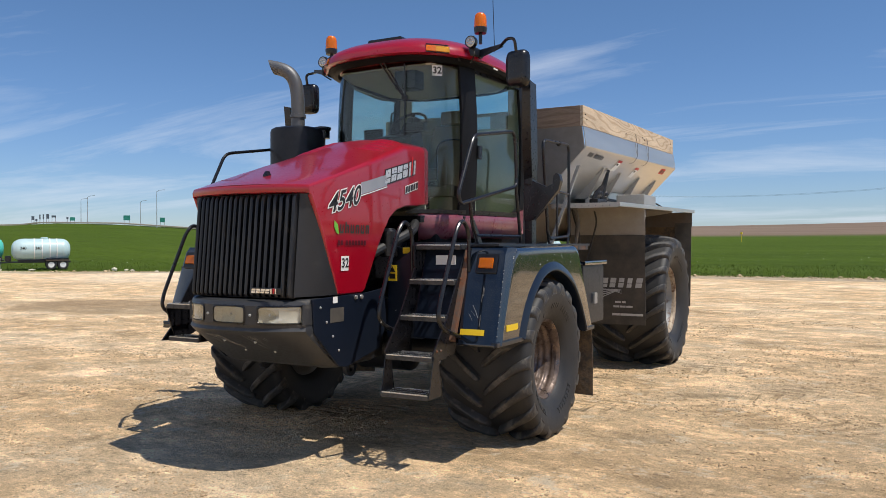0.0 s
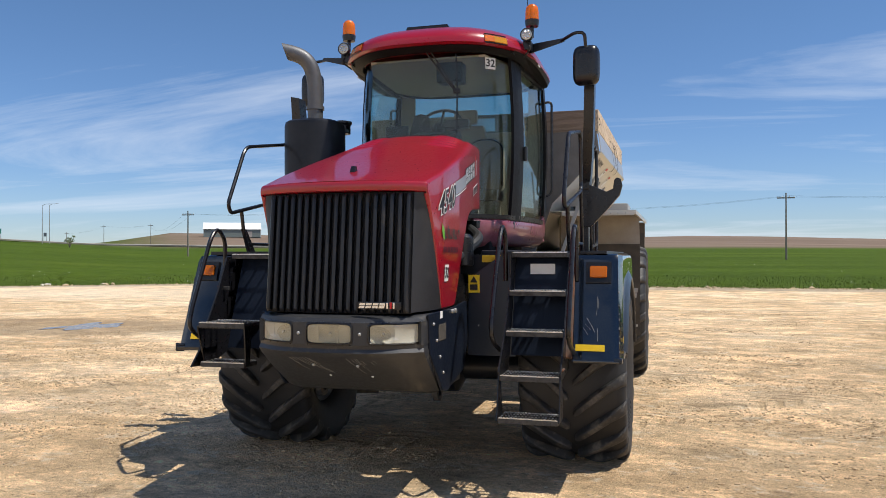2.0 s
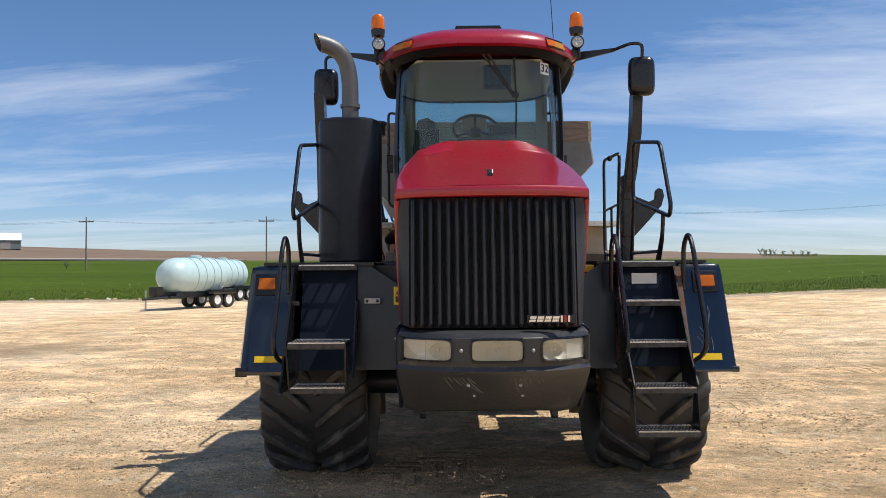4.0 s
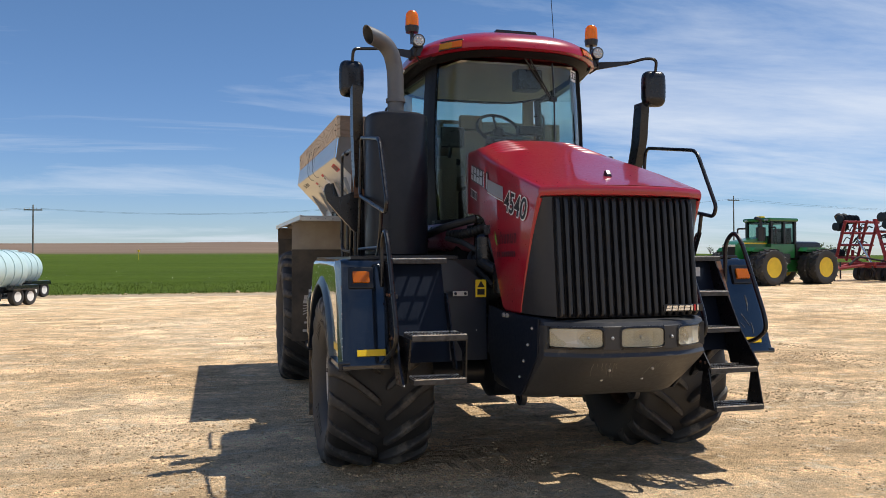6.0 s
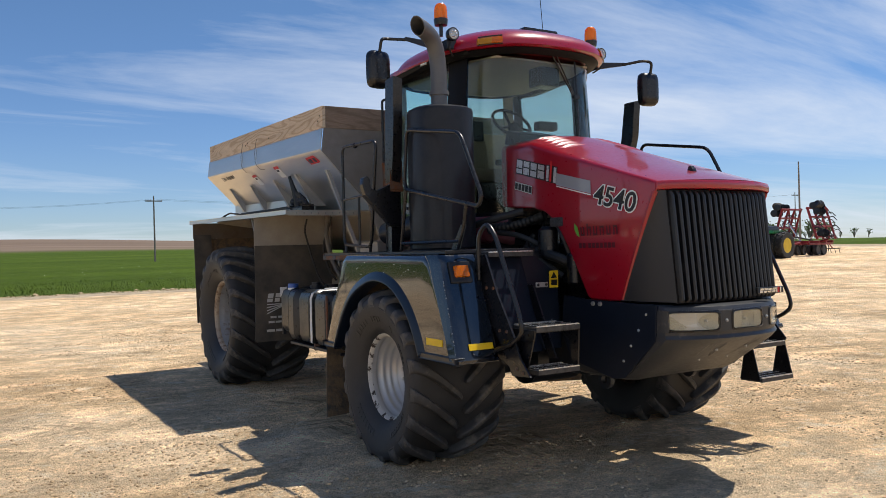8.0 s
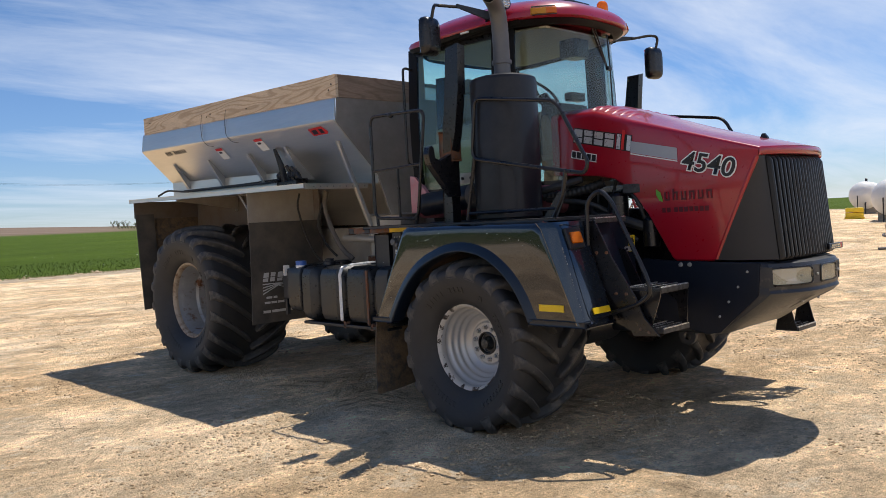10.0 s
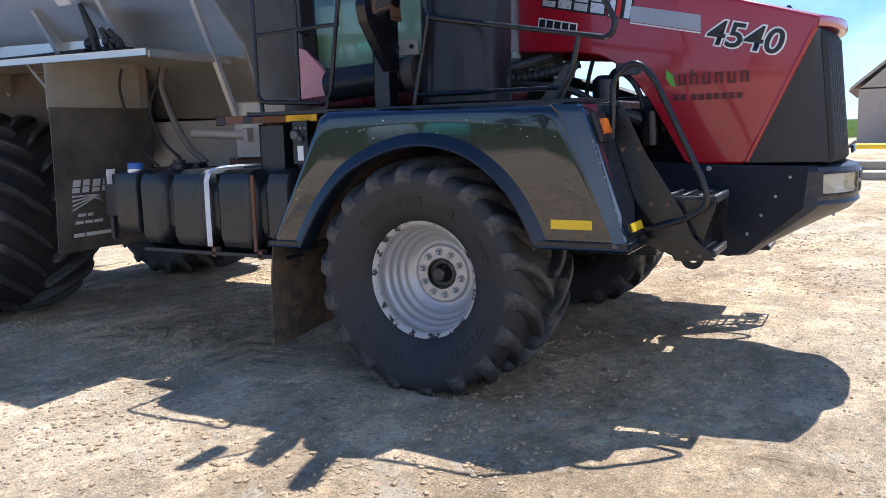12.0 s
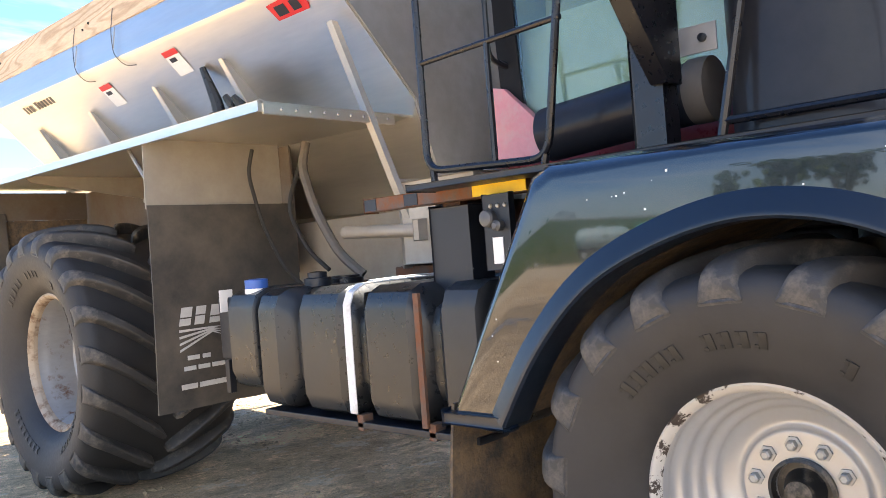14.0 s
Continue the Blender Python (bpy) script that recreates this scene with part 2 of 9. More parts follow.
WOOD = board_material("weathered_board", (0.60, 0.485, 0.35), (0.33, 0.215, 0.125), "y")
# end boards: the same pine set in a much darker tone
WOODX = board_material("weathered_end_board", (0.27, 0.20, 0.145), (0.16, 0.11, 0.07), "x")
HOUSING = mat("stained_brown_sheet", (0.15, 0.13, 0.11), 0.6, metal=0.3, var=0.2, dirt=(0.11, 0.075, 0.05), amount=0.45, dscale=4, spots=0.2)
FLAP = mat("rubber_sheet", (0.035, 0.034, 0.033), 0.6, dirt=(0.13, 0.11, 0.085), amount=0.42, dscale=4, spots=0.25, bump=0.06, bscale=20)
MUD = mat("mud_caked_rubber", (0.05, 0.045, 0.04), 0.8, dirt=(0.17, 0.115, 0.065), amount=0.52, dscale=9, spots=0.12, bump=0.5, bscale=30)
MUFFLER = mat("glossy_dusty_black", (0.0045, 0.006, 0.011), 0.34, ior=1.3, coat=0.2, crough=0.12, dirt=(0.034, 0.036, 0.042), amount=0.36, dscale=3, spots=0.3)
BOULDER = mat("pale_boulder", (0.66, 0.60, 0.50), 0.9, var=0.35, vscale=3, bump=0.3, bscale=10)
MARK = mat("raised_tyre_marks", (0.015, 0.015, 0.015), 0.5, var=0.2)
POLY = mat("black_poly_tank", (0.014, 0.0165, 0.020), 0.30, var=0.08, dirt=(0.055, 0.053, 0.048), amount=0.24, dscale=1.6, spots=0.3)
RUSTY = mat("rusty_steel", (0.10, 0.075, 0.06), 0.7, dirt=RUST, amount=0.5, dscale=9, spots=0.1, bump=0.15, bscale=50)
TREAD = mat("bare_step_grating", (0.075, 0.075, 0.077), 0.36, metal=0.6, var=0.3, vscale=20, dirt=(0.03, 0.027, 0.024), amount=0.45, dscale=25)
PIPE = mat("exhaust_steel", (0.115, 0.118, 0.125), 0.5, metal=0.5, var=0.12, dirt=(0.085, 0.078, 0.075), amount=0.30, dscale=6)
YELLOW = mat("yellow_reflector", (0.78, 0.52, 0.01), 0.4, var=0.06)
SAFETY = mat("yellow_decal", (0.80, 0.56, 0.02), 0.45, var=0.05)
WHITE = mat("white_vinyl", (0.78, 0.78, 0.76), 0.45, var=0.06)
CHROMEV = mat("silver_foil_vinyl", (0.60, 0.61, 0.62), 0.30, metal=0.4, var=0.10)
GREYV = mat("silver_vinyl", (0.36, 0.37, 0.40), 0.35, metal=0.3, var=0.06)
SKIRTINK = mat("faded_white_print", (0.50, 0.50, 0.49), 0.6, var=0.15, vscale=15)
INK = mat("black_vinyl", (0.01, 0.01, 0.012), 0.4)
REDV = mat("red_vinyl", (0.55, 0.02, 0.02), 0.45)
GREENV = mat("green_vinyl", (0.14, 0.42, 0.05), 0.45)
DARKV = mat("dark_green_vinyl", (0.03, 0.05, 0.04), 0.45)
STRAP = mat("white_strap", (0.66, 0.67, 0.68), 0.5, var=0.1, dirt=(0.3, 0.26, 0.2), amount=0.33, dscale=10)
BLUE = mat("blue_cap", (0.04, 0.12, 0.42), 0.4)
CHROME = mat("worn_chrome", (0.7, 0.7, 0.7), 0.2, metal=1.0, var=0.1)
SEAT = mat("tan_seat_cloth", (0.30, 0.25, 0.19), 0.9, var=0.15, bump=0.1, bscale=200)
BEIGE = mat("cab_lining", (0.43, 0.38, 0.30), 0.85, var=0.1, bump=0.05, bscale=150)
CLOTH = mat("seat_cloth", (0.05, 0.05, 0.055), 0.9, var=0.15, bump=0.1, bscale=200)
PINK = mat("faded_red_paint", (0.52, 0.20, 0.22), 0.4, var=0.1, coat=0.4, dirt=(0.45, 0.30, 0.28), amount=0.4, dscale=6)
SILL = mat("maroon_sill_paint", (0.22, 0.045, 0.065), 0.28, coat=0.6, dirt=(0.33, 0.18, 0.19), amount=0.32, dscale=5, spots=0.25)
HOSE = mat("black_hose", (0.018, 0.018, 0.018), 0.55)
GREYHOSE = mat("dusty_grey_hose", (0.11, 0.10, 0.09), 0.6, var=0.2, dirt=(0.2, 0.16, 0.12), amount=0.35)
GALV = mat("galvanised_pipe", (0.40, 0.40, 0.39), 0.5, metal=0.6, var=0.12)
YARDPOLE = mat("pale_grey_pole", (0.40, 0.36, 0.30), 0.9, var=0.22, stretch=(4, 4, 0.4))
POLE = mat("weathered_pole", (0.22, 0.19, 0.16), 0.9, var=0.25, stretch=(4, 4, 0.4))
PALE = mat("pale_poly_tank", (0.45, 0.60, 0.62), 0.35, var=0.07)
TEAL = mat("teal_poly_tank", (0.10, 0.55, 0.45), 0.35, var=0.07)
GREEN = mat("green_machine_paint", (0.011, 0.125, 0.026), 0.35, coat=0.5, var=0.1)
RIMY = mat("yellow_rim_paint", (0.72, 0.50, 0.02), 0.4)
REDI = mat("red_implement_paint", (0.22, 0.014, 0.02), 0.45, var=0.25, dirt=DUST, amount=0.25)
CONCRETE = mat("concrete", (0.30, 0.272, 0.225), 0.85, var=0.18, bump=0.15, bscale=30)
FARWALL = mat("green_grey_wall_sheet", (0.16, 0.19, 0.18), 0.6, var=0.08)
SHEET = mat("grey_roof_sheet", (0.34, 0.31, 0.28), 0.6, var=0.1)
WALLW = mat("white_wall_sheet", (0.72, 0.72, 0.70), 0.55, var=0.06)
CLOD = mat("dirt_clods", (0.50, 0.350, 0.200), 0.95, var=0.35, vscale=3, bump=0.4, bscale=60)
STONE = mat("limestone_gravel", (0.54, 0.405, 0.26), 0.9, var=0.25, vscale=8, bump=0.3, bscale=40)
TWIG = mat("bare_branches", (0.17, 0.14, 0.11), 0.9)
LEAF = mat("spring_leaves", (0.10, 0.14, 0.04), 0.7, var=0.3)
GRASS = mat("grass_blades", (0.075, 0.115, 0.008), 0.7, var=0.35, vscale=1.5)


def clear(name, col, rough, ior=1.45, mixin=0.0):
    """Glass or a lens: transmission with a tint."""
    m = bpy.data.materials.new(name)
    m.use_nodes = True
    b = m.node_tree.nodes["Principled BSDF"]
    b.inputs["Base Color"].default_value = (*col, 1)
    b.inputs["Roughness"].default_value, b.inputs["IOR"].default_value, b.inputs["Transmission Weight"].default_value = rough, ior, 1 - mixin
    return m


def pane_glass(name, tint, gloss):
    """Thin flat glass: see-through with a sharp reflection that grows at grazing angles."""
    m = bpy.data.materials.new(name)
    m.use_nodes = True
    nt = m.node_tree
    n, link = nt.nodes, nt.links.new
    tr, gl, lw, mx = n.new("ShaderNodeBsdfTransparent"), n.new("ShaderNodeBsdfGlossy"), n.new("ShaderNodeLayerWeight"), n.new("ShaderNodeMixShader")
    tr.inputs[0].default_value = (*tint, 1)
    gl.inputs["Roughness"].default_value = gloss
    lw.inputs[0].default_value = 0.5
    pw, rg = n.new("ShaderNodeMath"), n.new("ShaderNodeMapRange")
    pw.operation, pw.inputs[1].default_value = "POWER", 5.0
    rg.inputs[3].default_value, rg.inputs[4].default_value = 0.045, 0.9
    link(lw.outputs["Facing"], pw.inputs[0]); link(pw.outputs[0], rg.inputs[0])
    link(rg.outputs[0], mx.inputs[0]); link(tr.outputs[0], mx.inputs[1]); link(gl.outputs[0], mx.inputs[2])
    link(mx.outputs[0], n["Material Output"].inputs[0])
    return m


GLASS = pane_glass("cab_glass", (0.76, 0.82, 0.79), 0.01)
TINTED = pane_glass("tinted_glass", (0.80, 0.93, 0.92), 0.01)
LAMP_COVER = pane_glass("lamp_cover", (0.90, 0.89, 0.84), 0.06)
LAMPBODY = mat("lamp_housing", (0.006, 0.006, 0.007), 0.35)
SIGNGREEN = mat("sign_green", (0.02, 0.20, 0.15), 0.5, var=0.2, vscale=1.5)
TRACTOR_GLASS = pane_glass("tractor_glass", (0.50, 0.68, 0.62), 0.02)
GRIP = mat("bright_grip_edges", (0.80, 0.80, 0.79), 0.28, metal=0.9, var=0.25, vscale=30, dirt=(0.08, 0.075, 0.07), amount=0.36, dscale=30)
SIGNBACK = mat("sign_back", (0.09, 0.11, 0.13), 0.5, metal=0.3, var=0.2)
REFLECTOR = mat("lamp_reflector", (0.60, 0.585, 0.53), 0.62, metal=0.4, var=0.10, vscale=9)
YAMBER = clear("yellow_lens", (1.0, 0.50, 0.03), 0.2, mixin=0.4)
DEEPINK = mat("dark_red_vinyl", (0.085, 0.006, 0.012), 0.4)
AMBER = clear("amber_lens", (1.0, 0.24, 0.01), 0.25, mixin=0.45)
LENS = mat("cloudy_lamp_lens", (0.40, 0.385, 0.34), 0.18, metal=0.6, var=0.22, vscale=5, rvar=0.1, coat=1.0, bump=0.12, bscale=9)


def ground_material():
    """Packed limestone dirt with tracks and stains, a crop field past its edge, and bare hills far off."""
    m = bpy.data.materials.new("ground")
    m.use_nodes = True
    nt = m.node_tree
    n, link = nt.nodes, nt.links.new
    b = n["Principled BSDF"]
    tc = n.new("ShaderNodeTexCoord")

    def noise_tex(scale, detail=6, rough=0.6, stretch=None, shift=(0, 0, 0)):
        t = n.new("ShaderNodeTexNoise")
        t.inputs["Scale"].default_value, t.inputs["Detail"].default_value, t.inputs["Roughness"].default_value = scale, detail, rough
        mp = n.new("ShaderNodeMapping")
        mp.inputs["Scale"].default_value, mp.inputs["Location"].default_value = stretch or (1, 1, 1), shift
        mp.inputs["Rotation"].default_value = (0, 0, radians(12))
        link(tc.outputs["Object"], mp.inputs[0]); link(mp.outputs[0], t.inputs["Vector"])
        return t.outputs["Fac"]

    def ramp(fac, stops):
        r = n.new("ShaderNodeValToRGB")
        while len(r.color_ramp.elements) < len(stops):
            r.color_ramp.elements.new(0.5)
        for e, (p, c) in zip(r.color_ramp.elements, stops):
            e.position, e.color = p, (*c, 1)
        link(fac, r.inputs[0])
        return r.outputs[0]

    def mix(fac, a, c, kind="MIX"):
        x = n.new("ShaderNodeMix"); x.data_type = "RGBA"; x.blend_type = kind
        for s, v in ((0, fac), (6, a), (7, c)):
            if isinstance(v, (float, tuple)):
                x.inputs[s].default_value = v
            else:
                link(v, x.inputs[s])
        return x.outputs[2]

    def grey(v):
        return (v, v, v)
    def math_(kind, a, b=0.0):
        m_ = n.new("ShaderNodeMath"); m_.operation = kind
        for k, v in enumerate((a, b)):
            if isinstance(v, (int, float)):
                m_.inputs[k].default_value = v
            else:
                link(v, m_.inputs[k])
        return m_.outputs[0]

    def along(angle, x0, y0):
        """Distances along and across a line on the ground, slightly wavering."""
        mp = n.new("ShaderNodeMapping"); mp.vector_type = "TEXTURE"
        mp.inputs["Location"].default_value, mp.inputs["Rotation"].default_value = (x0, y0, 0), (0, 0, radians(angle))
        link(tc.outputs["Object"], mp.inputs[0])
        sp_ = n.new("ShaderNodeSeparateXYZ")
        link(mp.outputs[0], sp_.inputs[0])
        return sp_.outputs[0], sp_.outputs[1]
    big = noise_tex(0.22, 7, 0.6)
    dirt = ramp(big, [(0.28, (0.56, 0.375, 0.205)), (0.5, (0.735, 0.525, 0.310)), (0.72, (0.86, 0.675, 0.46))])
    tracks = ramp(noise_tex(0.8, 8, 0.70, (0.75, 1.15, 1)), [(0.30, grey(0.66)), (0.43, grey(0.95)), (0.55, grey(1.06)), (0.70, grey(1.25))])
    ruts = ramp(noise_tex(4.5, 9, 0.80, (0.85, 1.1, 1), (7, 3, 0)), [(0.30, grey(0.58)), (0.42, grey(0.95)), (0.56, grey(1.05)), (0.70, grey(1.32))])
    tracks = mix(1.0, tracks, ruts, "MULTIPLY")
    crust = ramp(noise_tex(1.25, 10, 0.74, (0.8, 1.1, 1), (1, 6, 0)), [(0.40, grey(0.70)), (0.455, grey(0.93)), (0.53, grey(1.0)), (0.565, grey(1.34))])
    # contrast in flakes and fine also paints in the small shadows of clods
    flakes = ramp(noise_tex(7.5, 8, 0.78, (0.95, 1.05, 1), (3, 1, 0)), [(0.38, grey(0.60)), (0.43, grey(0.97)), (0.56, grey(1.0)), (0.60, grey(1.30))])
    tracks = mix(1.0, tracks, mix(1.0, crust, flakes, "MULTIPLY"), "MULTIPLY")
    fine = ramp(noise_tex(19, 8, 0.85), [(0.32, grey(0.48)), (0.44, grey(0.93)), (0.56, grey(1.05)), (0.70, grey(1.40))])
    grit = ramp(noise_tex(90, 4, 0.75), [(0.32, grey(0.66)), (0.5, grey(1.0)), (0.70, grey(1.30))])
    fine = mix(1.0, fine, grit, "MULTIPLY")
    dirt = mix(1.0, mix(1.0, dirt, tracks, "MULTIPLY"), fine, "MULTIPLY")
    # pale dried plates and a paler, finer strip towards the field in the west
    plates = ramp(noise_tex(2.3, 10, 0.80, (0.9, 1.05, 1), (9, 2, 0)), [(0.545, grey(0)), (0.60, grey(0.6))])
    dirt = mix(plates, dirt, (0.82, 0.70, 0.52, 1))
    u, v = along(12, -24, 27)
    pale = ramp(math_("ADD", math_("ADD", math_("POWER", math_("MULTIPLY", u, 0.045), 2.0), math_("POWER", math_("MULTIPLY", v, 0.085), 2.0)), math_("MULTIPLY", noise_tex(0.3, 6, 0.65), 0.9)), [(0.55, grey(0.7)), (1.35, grey(0))])
    dirt = mix(pale, dirt, mix(0.5, dirt, (0.86, 0.76, 0.60, 1), "MIX"))
    # scattered stones set in the dirt
    vor = n.new("ShaderNodeTexVoronoi")
    vor.inputs["Scale"].default_value = 34
    link(tc.outputs["Object"], vor.inputs["Vector"])
    cell = n.new("ShaderNodeSeparateColor")
    link(vor.outputs["Color"], cell.inputs[0])
    chosen = ramp(cell.outputs[0], [(0.66, grey(0)), (0.70, grey(1))])
    core = ramp(vor.outputs["Distance"], [(0.22, grey(1)), (0.40, grey(0))])
    spot = mix(1.0, chosen, core, "MULTIPLY")
    tone = ramp(cell.outputs[1], [(0.0, grey(0.60)), (0.45, grey(0.9)), (1.0, grey(1.45))])
    dirt = mix(spot, dirt, mix(1.0, dirt, tone, "MULTIPLY"))
    # damp ground round the puddle and in faint patches
    damp = ramp(noise_tex(0.16, 5, 0.55, None, (4, 9, 0)), [(0.60, grey(0)), (0.72, grey(0.8))])
    u, v = along(14, -13.5, 10.2)
    wet = ramp(math_("ADD", math_("ADD", math_("POWER", math_("MULTIPLY", u, 0.11), 2.0), math_("POWER", math_("MULTIPLY", v, 0.27), 2.0)), math_("MULTIPLY", noise_tex(0.45, 7, 0.65), 0.9)), [(0.75, grey(1)), (1.4, grey(0))])
    damp = mix(1.0, damp, wet, "LIGHTEN")
    dirt = mix(damp, dirt, mix(0.62, dirt, (0.26, 0.185, 0.11, 1)))
    # prints of lugged tyres, two chevron rows to a track
    prints = None
    for angle, x0, y0 in ((42, 3.4, 7.0), (42, 5.0, 5.6), (-8, 4.4, 3.1), (8, -6.5, 3.0), (64, 6.5, 0.5)):
        u, v = along(angle, x0, y0)
        v = math_("ADD", v, math_("MULTIPLY", math_("SUBTRACT", noise_tex(0.25, 2, 0.5, None, (x0, y0, 0)), 0.5), 1.6))
        off = math_("ABSOLUTE", v)
        saw = math_("SINE", math_("MULTIPLY", math_("ADD", u, math_("MULTIPLY", off, 0.9)), 2 * math.pi / 0.27))
        band = ramp(off, [(0.30, grey(1)), (0.40, grey(0))])
        worn = ramp(noise_tex(0.7, 5, 0.7, None, (y0, x0, 0)), [(0.47, grey(0)), (0.60, grey(1))])
        one = mix(1.0, mix(1.0, band, worn, "MULTIPLY"), ramp(saw, [(0.15, grey(0)), (0.75, grey(1))]), "MULTIPLY")
        prints = one if prints is None else mix(1.0, prints, one, "LIGHTEN")
    dirt = mix(prints, dirt, mix(1.0, dirt, (0.72, 0.70, 0.67, 1), "MULTIPLY"))
    # the crop and the far bare hills, by the ground's own weights
    crop = ramp(noise_tex(0.05, 8, 0.7, (0.3, 1.2, 1)), [(0.3, (0.040, 0.070, 0.003)), (0.55, (0.061, 0.098, 0.005)), (0.75, (0.098, 0.130, 0.012))])
    speck = ramp(noise_tex(1.1, 3, 0.6), [(0.3, grey(0.8)), (0.7, grey(1.2))])
    crop = mix(1.0, crop, speck, "MULTIPLY")
    bare = ramp(noise_tex(0.012, 6, 0.6, (0.4, 2, 1)), [(0.35, (0.16, 0.115, 0.085)), (0.65, (0.23, 0.17, 0.125))])
    at = n.new("ShaderNodeVertexColor")
    at.layer_name = "cover"
    sp = n.new("ShaderNodeSeparateColor")
    link(at.outputs["Color"], sp.inputs[0])
    wob = n.new("ShaderNodeMapRange")
    wob.inputs[3].default_value, wob.inputs[4].default_value = -0.22, 0.22
    link(noise_tex(0.8, 6, 0.7), wob.inputs[0])
    edge = n.new("ShaderNodeMath")
    link(sp.outputs[0], edge.inputs[0]); link(wob.outputs[0], edge.inputs[1])
    em = ramp(edge.outputs[0], [(0.45, grey(0)), (0.62, grey(1))])
    strip = ramp(edge.outputs[0], [(0.02, grey(0)), (0.16, grey(0.85)), (0.44, grey(0.85)), (0.52, grey(0))])
    speckle = ramp(noise_tex(2.2, 6, 0.8), [(0.35, (0.20, 0.155, 0.10)), (0.52, (0.40, 0.33, 0.235)), (0.68, (0.60, 0.52, 0.40))])
    dirt = mix(strip, dirt, speckle)
    col = mix(sp.outputs[1], mix(em, dirt, crop), bare)
    link(col, b.inputs["Base Color"])
    b.inputs["Roughness"].default_value, b.inputs["Specular IOR Level"].default_value = 0.95, 0.12
    h1, h2 = n.new("ShaderNodeBump"), n.new("ShaderNodeBump")
    link(noise_tex(6, 9, 0.8, (0.75, 1.15, 1)), h1.inputs["Height"]); link(noise_tex(48, 6, 0.8), h2.inputs["Height"])
    h1.inputs["Strength"].default_value, h1.inputs["Distance"].default_value = 1.0, 0.075
    h2.inputs["Strength"].default_value, h2.inputs["Distance"].default_value = 0.8, 0.010
    crumb = ramp(noise_tex(0.55, 6, 0.65, None, (2, 5, 0)), [(0.40, grey(0.12)), (0.62, grey(0.95))])
    link(crumb, h2.inputs["Strength"])
    h3 = n.new("ShaderNodeBump")
    link(spot, h3.inputs["Height"])
    h3.inputs["Strength"].default_value, h3.inputs["Distance"].default_value = 0.7, 0.012
    h4 = n.new("ShaderNodeBump")
    h4.invert = True
    link(prints, h4.inputs["Height"])
    h4.inputs["Strength"].default_value, h4.inputs["Distance"].default_value = 0.9, 0.03
    link(h1.outputs[0], h2.inputs["Normal"]); link(h2.outputs[0], h3.inputs["Normal"]); link(h3.outputs[0], h4.inputs["Normal"]); link(h4.outputs[0], b.inputs["Normal"])
    return m


GROUND = ground_material()

# ---------------------------------------------------------------- mesh helpers
def part(name, bm, material, parent=None, label="", smooth=True, at=None, flat_first=True):
    """Link a bmesh as one mesh object under a thing or a part."""
    me = bpy.data.meshes.new(name)
    bmesh.ops.recalc_face_normals(bm, faces=bm.faces)
    if smooth:
        for f in bm.faces:
            f.smooth = True
        for e in bm.edges:
            if len(e.link_faces) == 2 and e.calc_face_angle(0) > 0.6:
                e.smooth = False
    bm.to_mesh(me)
    bm.free()
    me.materials.append(material)
    ob = new(name, me)
    if smooth and flat_first:
        ob.modifiers.new("even_normals", "WEIGHTED_NORMAL").keep_sharp = True
    if parent:
        ob.parent = parent
    if at:
        ob.location = at
    if label:
        ob["label"] = label
    return ob


def empty(name, at=(0, 0, 0), turn=0.0):
    ob = new(name)
    ob.empty_display_size = 0.3
    ob.location, ob.rotation_euler = at, (0, 0, radians(turn))
    return ob


def box(x0, x1, y0, y1, z0, z1, bevel=0.008, bm=None):
    """A bevelled box; adds to bm where one is given."""
    b2 = bmesh.new()
    bmesh.ops.create_cube(b2, size=1)
    for v in b2.verts:
        v.co = ((x0 + x1) / 2 + v.co.x * (x1 - x0), (y0 + y1) / 2 + v.co.y * (y1 - y0), (z0 + z1) / 2 + v.co.z * (z1 - z0))
    if bevel:
        lim = min(abs(x1 - x0), abs(y1 - y0), abs(z1 - z0)) * 0.45
        bmesh.ops.bevel(b2, geom=b2.edges, offset=min(bevel, lim), segments=2, affect="EDGES", profile=0.6)
    return join(bm, b2)


def join(bm, b2):
    if bm is None:
        return b2
    me = bpy.data.meshes.new("tmp")
    b2.to_mesh(me)
    b2.free()
    bm.from_mesh(me)
    bpy.data.meshes.remove(me)
    return bm


def moved(bm, m):
    bmesh.ops.transform(bm, matrix=m, verts=bm.verts)
    return bm


def prism(poly, axis, a, b, bevel=0.0, bm=None):
    """A polygon drawn in the two other axes (in order x, y, z), drawn out along axis from a to b."""
    b2 = bmesh.new()

    def place(u, v, w):
        return {"x": (w, u, v), "y": (u, w, v), "z": (u, v, w)}[axis]
    lo = [b2.verts.new(place(u, v, a)) for u, v in poly]
    hi = [b2.verts.new(place(u, v, b)) for u, v in poly]
    b2.faces.new(lo)
    b2.faces.new(hi[::-1])
    k = len(poly)
    for i in range(k):
        b2.faces.new((lo[i], hi[i], hi[(i + 1) % k], lo[(i + 1) % k]))
    bmesh.ops.recalc_face_normals(b2, faces=b2.faces)
    if bevel:
        es = [e for e in b2.edges if e.calc_face_angle(0) > 0.35]
        bmesh.ops.bevel(b2, geom=es, offset=bevel, segments=2, affect="EDGES", profile=0.6)
    return join(bm, b2)


